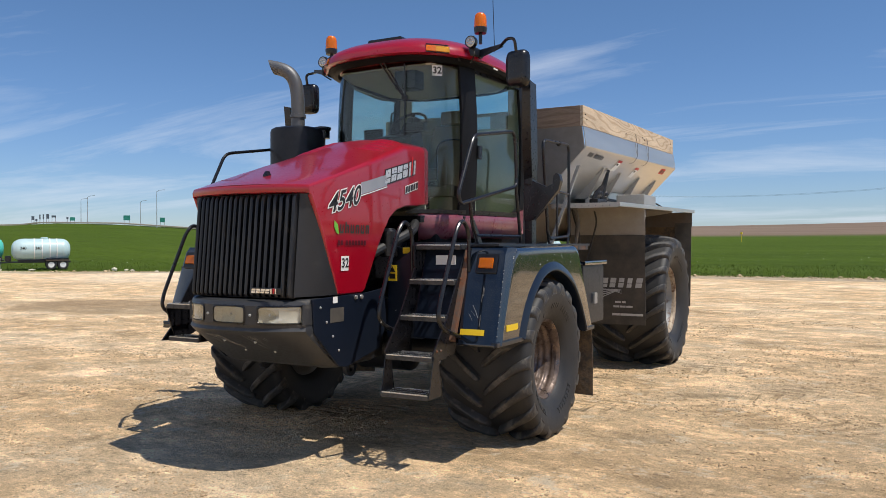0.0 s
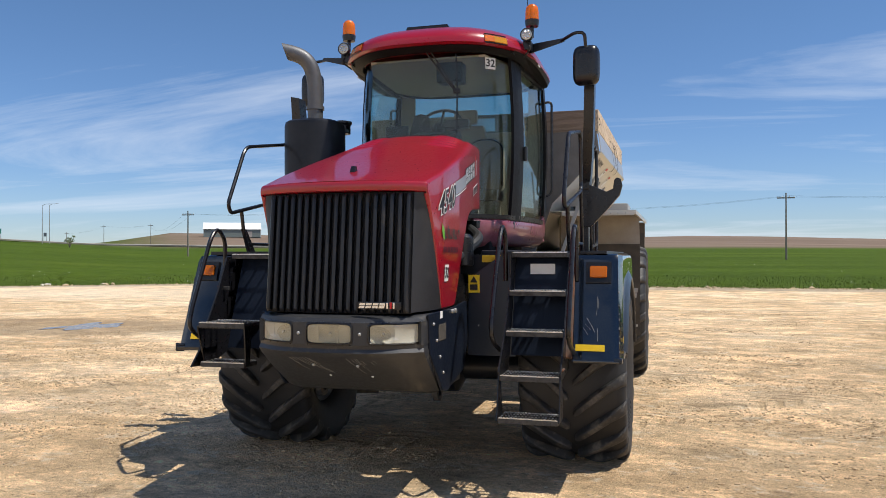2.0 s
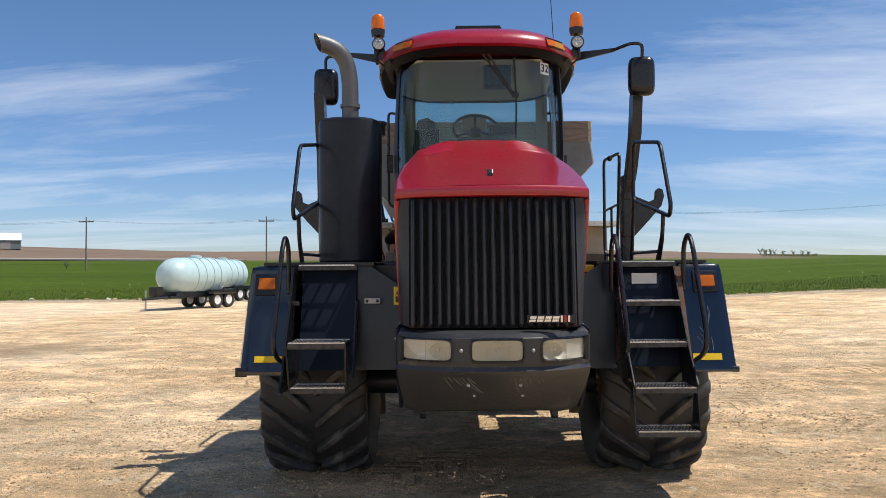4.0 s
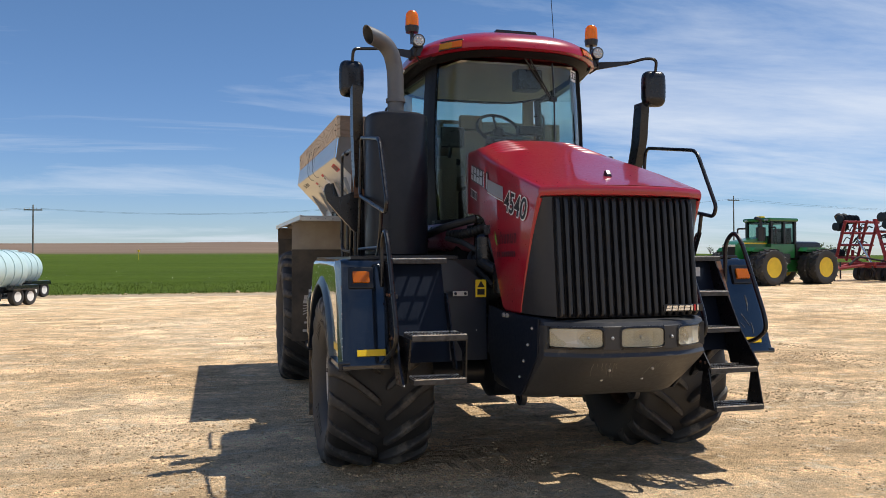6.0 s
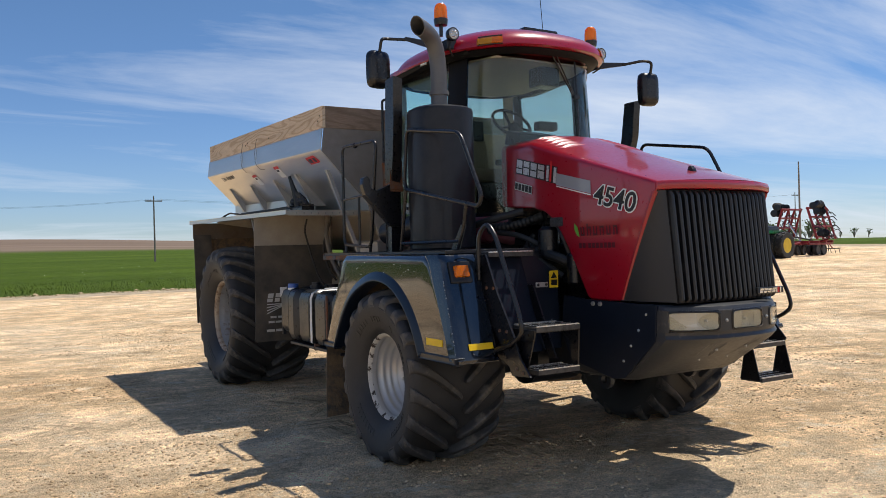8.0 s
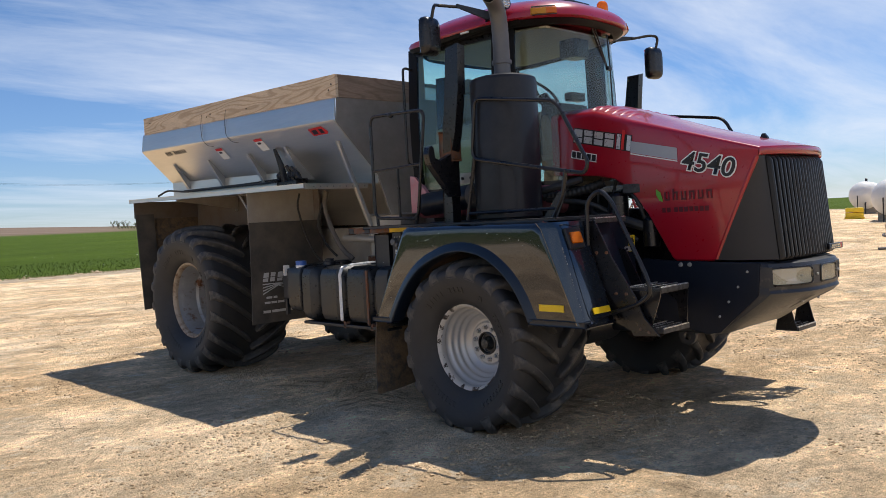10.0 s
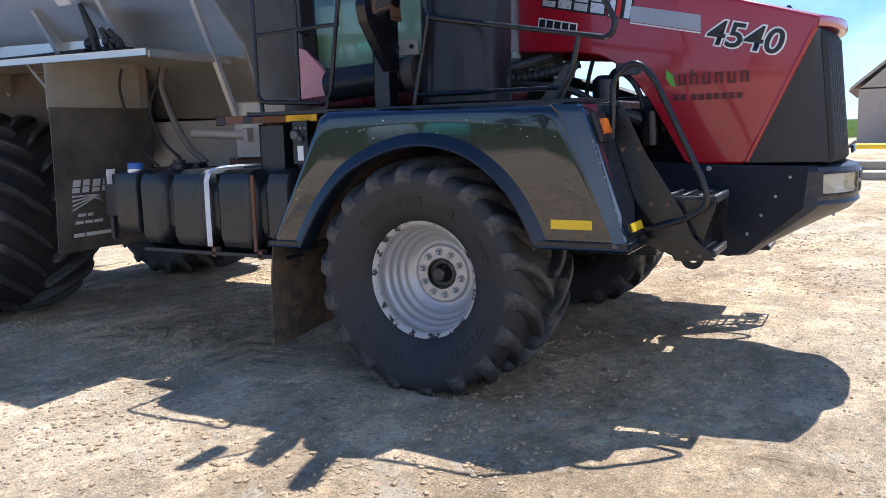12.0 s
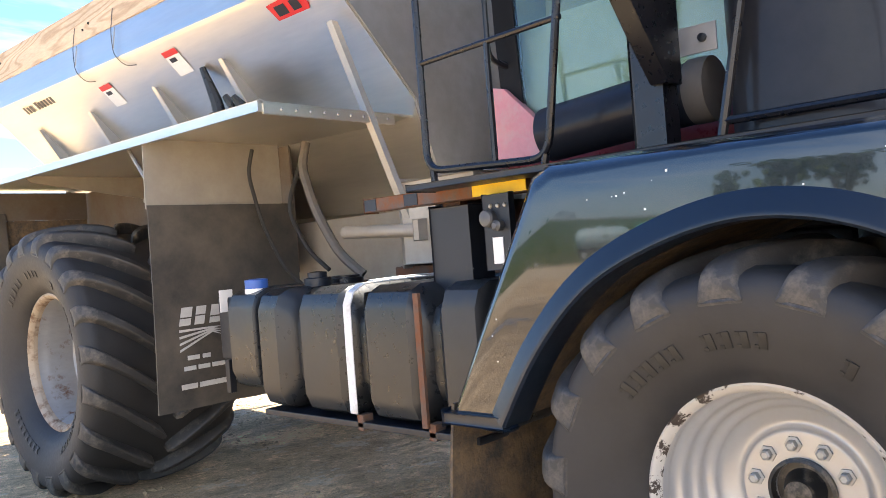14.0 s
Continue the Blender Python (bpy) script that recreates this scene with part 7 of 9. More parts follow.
    box(s * 1.775, s * 1.80, 3.27, DECK_END, 2.225, 2.276, 0.004, dk)
    box(s * 0.95, s * 1.775, 3.262, 3.276, 2.215, 2.262, 0.002, dk)
    for v in dk.verts:
        v.co.z += 0.014 * (v.co.y - 3.27)
    deck = part("rear_deck", dk, STEEL, truck, "stainless fender deck over the rear wheel")
    for k in range(9):
        part("rivet", ball((s * (1.0 + 0.085 * k), 3.258, 2.24), 0.008, 6, 4), GALV, deck)
    yb = 4.43
    sh = part("splash_shield", prism([(s * 0.88, 2.28), (s * 1.79, 2.28), (s * 1.80, 1.88), (s * 0.88, 1.88)], "y", yb - 0.004, yb + 0.004), DULL, truck, "stainless splash shield with a black rubber skirt")
    skirt = [[(s * (0.80 + 1.0 * j / 8), yb - 0.012 + 0.05 * t * t * (1 if j > 3 else 0.4), 1.90 - 1.18 * t) for j in range(9)] for t in (0, 0.2, 0.4, 0.6, 0.8, 1.0)]
    sk = part("rubber_skirt", sheet(skirt, 0.010), FLAP, sh, "black rubber skirt with white writing bars")
    def skirt_mark(corners, label="white writing bar"):
        pts = []
        for dy in (0.0, 0.004):
            for x, z in corners:
                t = (1.90 - z) / 1.18
                pts.append((x, yb - 0.0275 + 0.05 * t * t - dy, z))
        b2 = bmesh.new()
        vs = [b2.verts.new(q) for q in pts]
        k = len(corners)
        b2.faces.new(vs[:k]); b2.faces.new(vs[:k - 1:-1])
        for i in range(k):
            b2.faces.new((vs[i], vs[(i + 1) % k], vs[(i + 1) % k + k], vs[i + k]))
        part("skirt_marking", b2, SKIRTINK, sk, label, smooth=False)
    u0, size, top_z = (-1.66, 0.105, 1.31) if s < 0 else (0.98, 0.125, 1.335)
    # a row of slanted blocks over a fan of stripes
    for i in range(7):
        a, w = u0 + size * 0.92 * i, size * (0.66, 0.58, 0.66, 0.60, 0.56, 0.5, 0.66)[i]
        cut = size * (0.42, 0.5, 0.36, 0.46, 0.52, 0.4, 0.5)[i]
        for v0, v1 in ((0.0, cut - 0.004), (cut + 0.004, size)):
            skirt_mark([(a + 0.2 * v0, top_z - size + v0), (a + w + 0.2 * v0, top_z - size + v0), (a + w + 0.2 * v1, top_z - size + v1), (a + 0.2 * v1, top_z - size + v1)])
    fan = u0 if s < 0 else u0 + 0.22
    for i in range(4):
        h = top_z - size - 0.022
        skirt_mark([(fan, h - 0.028 * i - 0.010 * i), (fan, h - 0.028 * i - 0.010 * i - 0.014), (fan + 0.21, h - 0.008 * i - 0.010), (fan + 0.30, h - 0.020 * i - 0.004), (fan + 0.21, h - 0.008 * i)])
    bars_ = ((0.045, 0.075, 1.005, 1.03), (0.14, 0.05, 1.005, 1.03), (0.02, 0.075, 0.945, 0.97), (0.11, 0.075, 0.945, 0.97), (0.20, 0.085, 0.945, 0.97), (0.0, 0.10, 0.838, 0.868), (0.115, 0.30, 0.838, 0.868))
    for du, w, z0, z1 in bars_:
        a = u0 + du if s < 0 else 1.36 + du * 0.95
        skirt_mark([(a, z0), (a + w, z0), (a + w, z1), (a, z1)])
    rf = [[(s * (1.50 + 0.27 * j / 6), 7.545 - 0.105 * t, 2.12 - 1.36 * t + (0.02 * (6 - j) / 6 if t == 1 else 0)) for j in range(7)] for t in (0, 0.3, 0.6, 1.0)]
    part("rear_flap", sheet(rf, 0.012), FLAP, truck, "black rubber flap behind the rear wheel")
    part("rear_wheel_panel", prism([(s * 0.80, 2.06), (s * 1.52, 2.06), (s * 1.50, 1.0), (s * 0.80, 0.95)], "y", 7.565, 7.577), MUD, deck, "mud-stained panel behind the rear wheel")
    part("deck_skirt", prism([(s * 0.80, 2.30), (s * 1.775, 2.30), (s * 1.775, 2.06), (s * 0.80, 2.06)], "y", 7.55, 7.562), HOUSING, deck, "dull steel strip at the deck's rear end")
    part("wheel_house_wall", box(s * 0.77, s * 0.79, 4.44, 7.6, 1.45, 2.30, 0.0), HOUSING, deck, "stained steel wall inside the rear wheel arch")
    part("deck_rib", prism([(s * 0.80, 2.30), (s * 1.76, 2.30), (s * 1.70, 2.25), (s * 0.80, 2.12)], "y", 6.35, 6.36), DULL, deck)
    part("rear_bolt", ball((s * 0.80, 6.4, 2.12), 0.03, 8, 6), GALV, deck)
    part("deck_post", box(s * 0.86, s * 0.92, 5.3, 5.4, 1.3, 2.3, 0.004), DULL, deck)
    part("deck_post", box(s * 0.86, s * 0.92, 7.6, 7.7, 1.3, 2.3, 0.004), DULL, deck)
    part("deck_brace", tube([(s * 1.72, 4.75, 2.27), (s * 1.78, 4.44, 2.05)], 0.012, 0), DULL, deck)
    part("hopper_cradle", box(s * 0.40, s * 0.62, 3.3, 8.0, 1.28, 1.78, 0.01), DULL, truck, "dull steel cradle under the hopper")
    if s < 0:
        part("conveyor_housing", box(s * 0.62, s * 0.95, 2.72, 3.26, 1.46, 1.90, 0.02), DULL, truck, "dull stainless conveyor housing")
    roll = part("roller_tube", tube([(s * 0.965, 3.10, 1.635), (s * 0.985, 3.70, 1.665)], 0.036, 0, 18), DULL, truck, "dull steel roller tube")
    part("end_plate", box(s * 0.92, s * 1.012, 3.08, 3.12, 1.585, 1.69, 0.004), DULL, roll)
    for x0, y0, z0, x1, y1, z1, x2, y2, z2, rr, hm in ((1.02, 3.95, 2.22, 1.06, 3.86, 1.80, 0.94, 3.62, 1.42, 0.028, GREYHOSE), (0.92, 4.10, 2.24, 1.00, 4.22, 1.86, 0.96, 3.90, 1.46, 0.014, HOSE), (1.16, 4.30, 2.22, 1.10, 4.34, 1.76, 1.02, 4.05, 1.36, 0.012, HOSE)):
        part("hydraulic_hose", tube([(s * x0, y0, z0), (s * (x0 + 0.03), y0 + 0.02, z0 - 0.14), (s * x1, y1, z1), (s * (x1 + x2) / 2, (y1 + y2) / 2, z2 + 0.12), (s * x2, y2, z2)], rr, 0.16, 8), hm, truck)

# tool box on the left deck
part("deck_tool_box", box(1.22, 1.62, 5.1, 5.75, 2.31, 2.47, 0.02), GALV, truck, "small grey tool box on the deck")

# ---- side tanks
def tank(name, x0, x1, y0, y1, z0, z1, waists, material, label, s):
    """A moulded tank with waists where its straps lie."""
    rings = []
    ys = sorted([y0, y0 + 0.03, y1 - 0.03, y1] + [w + d for w in waists for d in (-0.10, -0.055, -0.03, 0.03, 0.055, 0.10)])
    for y in ys:
        inn = 0.0
        for w in waists:
            if 0.05 < abs(y - w) < 0.06:
                inn = 0.035
            if abs(y - w) < 0.05:
                inn = 0.075
        if y in (y0, y1):
            inn = 0.035
        a, b, c, d, r = x0 + inn, x1 - inn, z0 + inn, z1 - inn, 0.10
        rings.append([(s * x, y, z) for x, z in ((a + r, c), (b - r, c), (b - r * 0.3, c + r * 0.3), (b, c + r), (b, d - r), (b - r * 0.3, d - r * 0.3), (b - r, d), (a + r, d), (a, d - r), (a, c + r))])
    return part(name, loft(rings), material, truck, label)


ft = tank("fuel_tank", 0.90, 1.69, 2.12, 3.60, 0.81, 1.395, [2.42, 2.87, 3.33], POLY, "black moulded fuel tank with a white strap", -1)
def ribbon(path, half, thick=0.006):
    """A flat strap along a path in x and z, lying along y."""
    rows = [[(x, y - half, z), (x, y + half, z), (x - 0.7 * thick, y + half, z + thick), (x - 0.7 * thick, y - half, z + thick)] for x, y, z in path]
    return loft(rows)


part("tank_strap", ribbon([(-1.00, 2.86, 1.40), (-1.25, 2.875, 1.405), (-1.50, 2.88, 1.403), (-1.60, 2.885, 1.398), (-1.665, 2.885, 1.365), (-1.688, 2.886, 1.31), (-1.69, 2.888, 1.08), (-1.688, 2.89, 0.84)], 0.024), STRAP, ft, "frayed white strap")
part("tank_strap", ribbon([(-1.00, 2.94, 1.408), (-1.30, 2.925, 1.412), (-1.52, 2.905, 1.409)], 0.018), STRAP, ft, "loose end of the white strap")
part("tank_strap", box(-1.70, -1.684, 2.435, 2.465, 0.82, 1.36, 0.002), RUSTY, ft, "rusty steel strap")
part("strap_bolt", box(-1.66, -1.60, 2.43, 2.47, 0.76, 0.83, 0.004), RUSTY, ft)
part("strap_bolt", box(-1.66, -1.60, 2.87, 2.91, 0.76, 0.83, 0.004), RUSTY, ft)
part("filler_cap", lathe([(1.39, 0.07), (1.43, 0.07), (1.435, 0.05), (1.46, 0.05), (1.465, 0.02)], 20, "z", (-1.40, 3.45, 0)), FRAME, ft, "dusty dark filler cap")
part("access_lid", lathe([(1.385, 0.10), (1.415, 0.10), (1.42, 0.085), (1.43, 0.085), (1.432, 0.02)], 24, "z", (-1.18, 3.50, 0)), BLACK, ft, "low black access lid")
part("tank_shelf", box(-1.66, -0.7, 2.2, 3.62, 0.77, 0.80, 0.006), FRAME, truck, "steel shelf under the tank")
dt = tank("fluid_tank", 1.05, 1.66, 3.64, 3.92, 0.88, 1.40, [], POLY, "small black fluid tank with a blue cap", -1)
part("filler_cap", lathe([(1.38, 0.055), (1.40, 0.06), (1.445, 0.06), (1.45, 0.03)], 20, "z", (-1.56, 3.76, 0)), BLUE, dt, "blue filler cap")
part("cap_collar", lathe([(1.37, 0.062), (1.40, 0.062)], 20, "z", (-1.56, 3.76, 0)), WHITE, dt)
vb = part("valve_box", box(-1.58, -1.30, 3.95, 4.12, 1.02, 1.36, 0.015), FRAME, truck, "small black valve box with a white tag")
part("tag", box(-1.625, -1.545, 4.02, 4.026, 1.28, 1.40, 0.001), WHITE, vb, "white paper tag")
part("box_strap", box(-1.60, -1.56, 4.02, 4.06, 0.84, 1.02, 0.004), FRAME, vb)
bt = part("battery_box", box(1.0, 1.66, 2.35, 3.1, 0.9, 1.55, 0.03), FRAME, truck, "dark steel battery box")
part("battery_box_lid", box(0.98, 1.69, 2.33, 3.12, 1.55, 1.60, 0.015), NAVY, bt, "navy lid")
part("box_latch", box(1.66, 1.69, 2.66, 2.76, 1.12, 1.24, 0.006), GALV, bt)
part("inner_shield", box(-0.9, -0.60, 2.0, 3.4, 0.9, 1.45, 0.01), RUSTY, truck)
part("rear_hitch", box(-0.5, 0.5, 8.0, 8.3, 0.9, 1.3, 0.02), FRAME, truck)
part("spinner_frame", box(-0.75, 0.75, 8.0, 8.5, 1.1, 1.75, 0.02), DULL, truck, "dull steel spinner frame")


# ---------------------------------------------------------------- the yard's edge and beyond
def placed(ob, x, y, turn, sink=0.0, scale=1.0):
    ob.location = (x, y, land(x, y) - sink)
    ob.rotation_euler = (0, 0, radians(turn))
    ob.scale = (scale,) * 3
    return ob


def simple_wheel(name, parent, at, r, w, rim_mat, tread=0):
    """A wheel about x with a tyre and a rim."""
    hw = w / 2
    bm = lathe([(-hw * 0.7, r * 0.55), (-hw, r * 0.75), (-hw * 0.9, r * 0.95), (-hw * 0.5, r), (hw * 0.5, r), (hw * 0.9, r * 0.95), (hw, r * 0.75), (hw * 0.7, r * 0.55)], 28, "x", caps=False)
    for k in range(tread):
        for sd in (-1, 1):
            t = 2 * math.pi * (k + 0.25 * sd) / tread
            b2 = box(-hw * 0.5, hw * 0.5, -0.04, 0.04, r * 0.97, r * 1.04, 0)
            moved(b2, Matrix.Rotation(t, 4, "X") @ Matrix.Translation((sd * hw * 0.5, 0, 0)) @ Matrix.Translation((0, 0, r)) @ Matrix.Rotation(radians(40 * sd), 4, "Z") @ Matrix.Translation((0, 0, -r)))
            join(bm, b2)
    ty = part(name, bm, RUBBER, parent, at=at)
    part("rim", lathe([(-hw * 0.78, r * 0.57), (-hw * 0.62, r * 0.5), (-hw * 0.5, 0.03), (hw * 0.5, 0.03), (hw * 0.62, r * 0.5), (hw * 0.78, r * 0.57)], 24, "x"), rim_mat, ty)
    return ty


def tank_trailer(x, y, turn, poly_mat, label, L=1.75):
    """A low four-wheel trailer with a lying poly tank."""
    root = tagged(empty("tank_trailer"), label, "tank trailer", "nurse tank trailers")
    R, zc = 0.80, 1.42
    prof = [(-L, 0.03), (-L + 0.03, R * 0.45), (-L + 0.16, R * 0.72), (-L + 0.42, R * 0.92), (-L + 0.75, R), (L - 0.55, R), (L - 0.36, R * 0.95), (L - 0.14, R * 0.75), (L - 0.03, R * 0.45), (L, 0.03)]
    body = part("tank", lathe(prof, 36, "x", (0, 0, zc)), poly_mat, root)
    for u in (-0.45, 0.05, 0.55, 1.0):
        part("hoop", lathe([(u - 0.03, R + 0.002), (u - 0.03, R + 0.03), (u + 0.03, R + 0.03), (u + 0.03, R + 0.002)], 36, "x", (0, 0, zc), closed=True), WHITE if L > 1.8 and poly_mat is PALE else poly_mat, body)
    part("fill_lid", lathe([(zc + R - 0.02, 0.26), (zc + R + 0.07, 0.26), (zc + R + 0.08, 0.22), (zc + R + 0.10, 0.2), (zc + R + 0.10, 0.01)], 20, "z", (0.2, 0, 0)), poly_mat, body)
    if L > 1.8 and poly_mat is PALE:
        for u in (-1.15, -0.2):
            part("tank_number", moved(lettering("240", 0.27, 0.006), Matrix.Translation((u, -R - 0.012, zc + 0.12)) @ Matrix.Rotation(radians(90), 4, "X")), INK, body, "black stencilled number 240")
    part("saddle", box(-1.5, 1.5, -0.5, 0.5, 0.60, 0.74, 0.01), FRAME, root)
    part("frame", box(-1.8, 1.9, -0.45, 0.45, 0.50, 0.60, 0.01), FRAME, root)
    part("drawbar", tube([(-1.8, -0.3, 0.55), (-2.9, 0, 0.50), (-1.8, 0.3, 0.55)], 0.05, 0.1, 8), FRAME, root)
    part("jack", tube([(-2.6, 0.12, 0.85), (-2.6, 0.12, 0.02)], 0.035, 0, 8), GALV, root)
    part("pump", box(-2.3, -1.9, -0.2, 0.25, 0.6, 1.0, 0.05), BLACK, root)
    for sd in (-1, 1):
        part("fender", prism([(0.25, 0.62), (0.3, 0.82), (1.75, 0.82), (1.8, 0.62)], "y", sd * 0.62, sd * 0.95, 0.01), NAVY, root)
        for u in (0.62, 1.38):
            wv = simple_wheel("wheel", root, (u, sd * 0.78, 0.36), 0.36, 0.24, WHITE)
            wv.rotation_euler = (0, 0, radians(90))
    return placed(root, x, y, turn, 0, 0.92 if L > 1.8 else 1.0)


tank_trailer(-11.6, 28.8, 66, PALE, "pale poly nurse tank on a low trailer at the field's edge")
tank_trailer(-12.6, 36.4, 66, PALE, "pale poly nurse tank trailer parked behind its twin")
tank_trailer(-44.1, 27.7, 57, PALE, "long pale poly nurse tank trailer on the yard's far edge", 1.9)
tank_trailer(-48.7, 26.0, 57, TEAL, "teal green poly tank trailer on the yard's far edge", 1.9)


def big_tractor(x, y, turn, label, scale=1.0):
    """An articulated field tractor with dual wheels, facing -y."""
    root = tagged(empty("field_tractor"), label, "tractor", "parked tractors")
    hood_ = part("hood", loft([[(-0.48, -3.2, 1.45), (0.48, -3.2, 1.45), (0.50, -3.2, 2.2), (-0.50, -3.2, 2.2)], [(-0.52, -3.0, 1.3), (0.52, -3.0, 1.3), (0.54, -2.9, 2.42), (-0.54, -2.9, 2.42)], [(-0.62, -0.9, 1.3), (0.62, -0.9, 1.3), (0.60, -0.9, 2.7), (-0.60, -0.9, 2.7)]]), GREEN, root)
    part("grille", box(-0.44, 0.44, -3.24, -3.19, 1.5, 2.12, 0.02), VOID, hood_)
    for u in (-0.36, -0.12, 0.12, 0.36):
        part("lamp", box(u - 0.10, u + 0.10, -3.25, -3.19, 2.13, 2.25, 0.02), WALLW, hood_, "pale headlight")
    part("hood_stripe", box(-0.632, 0.632, -2.7, -0.95, 2.28, 2.36, 0.0), RIMY, hood_)
    part("front_weight", box(-0.7, 0.7, -3.6, -3.0, 0.95, 1.35, 0.06), GREEN, root)
    part("chassis", box(-0.5, 0.5, -3.2, 3.4, 0.7, 1.4, 0.06), GREEN, root)
    part("rear_body", box(-0.8, 0.8, 1.15, 3.3, 1.4, 2.45, 0.25), BLACK, root)
    cab_ = part("cab", box(-0.85, 0.85, -0.9, 1.0, 1.5, 2.3, 0.06), GREEN, root)
    part("roof", box(-0.98, 0.98, -1.1, 1.15, 3.55, 3.75, 0.08), GREEN, cab_)
    part("cab_glass", box(-0.82, 0.82, -0.86, 0.96, 2.3, 3.55, 0.02), TRACTOR_GLASS, cab_)
    part("console", box(-0.55, 0.55, -0.75, -0.3, 2.25, 2.75, 0.08), BLACK, cab_)
    part("rear_panel", box(-0.7, 0.7, 0.85, 0.93, 2.3, 3.2, 0.02), BLACK, cab_)
    part("headliner", box(-0.8, 0.8, -0.85, 0.95, 3.44, 3.55, 0.02), BLACK, cab_)
    part("cab_step", box(0.85, 1.15, -0.7, 0.3, 1.2, 1.75, 0.04), BLACK, root)
    for px in (-0.84, 0.84):
        for py in (-0.88, 0.1, 0.98):
            part("pillar", box(px - 0.075, px + 0.075, py - 0.075, py + 0.075, 2.3, 3.56, 0.01), BLACK, cab_)
    part("seat", box(-0.3, 0.3, 0.2, 0.7, 2.1, 3.0, 0.1), CLOTH, cab_)
    part("gps_dome", box(-0.2, 0.2, -0.9, -0.6, 3.75, 3.87, 0.05), RIMY, cab_)
    part("exhaust_can", lathe([(2.45, 0.26), (3.2, 0.26), (3.24, 0.10), (3.55, 0.09)], 16, "z", (0.55, -1.35, 0)), BLACK, root)
    part("exhaust_elbow", tube([(0.55, -1.35, 3.5), (0.55, -1.4, 3.66), (0.55, -1.75, 3.72)], 0.09, 0.08, 8), BLACK, root)
    part("rear_hitch", box(-0.5, 0.5, 3.4, 3.9, 0.6, 1.5, 0.08), BLACK, root)
    part("work_lamp", box(-0.85, -0.6, -1.13, -1.05, 3.56, 3.68, 0.02), LENS, cab_)
    part("work_lamp", box(0.6, 0.85, -1.13, -1.05, 3.56, 3.68, 0.02), LENS, cab_)
    part("mirror_arm", tube([(0.8, -0.9, 3.2), (1.35, -1.1, 3.2), (1.35, -1.1, 2.8)], 0.05, 0.1, 6), BLACK, root)
    part("mirror_arm", tube([(-0.8, -0.9, 3.2), (-1.35, -1.1, 3.2), (-1.35, -1.1, 2.8)], 0.05, 0.1, 6), BLACK, root)
    for sx_ in (-1, 1):
        for yy in (-1.9, 2.2):
            part("wheel_fender", prism([(yy - 0.9, 1.9), (yy - 0.7, 2.1), (yy + 0.7, 2.1), (yy + 0.9, 1.9), (yy + 0.85, 1.85), (yy - 0.85, 1.85)], "x", sx_ * 0.7, sx_ * 1.3), GREEN, root)
            for xx in (1.05, 1.72):
                simple_wheel("wheel", root, (sx_ * xx, yy, 0.98), 0.98, 0.58, RIMY, 18)
    return placed(root, x, y, turn, 0.02, scale)


big_tractor(28.0, 33.7, -79, "green articulated tractor with yellow dual wheels beside the field", 1.02)
big_tractor(44.3, 33.6, -83, "green articulated tractor with yellow dual wheels on the dirt yard", 1.0)


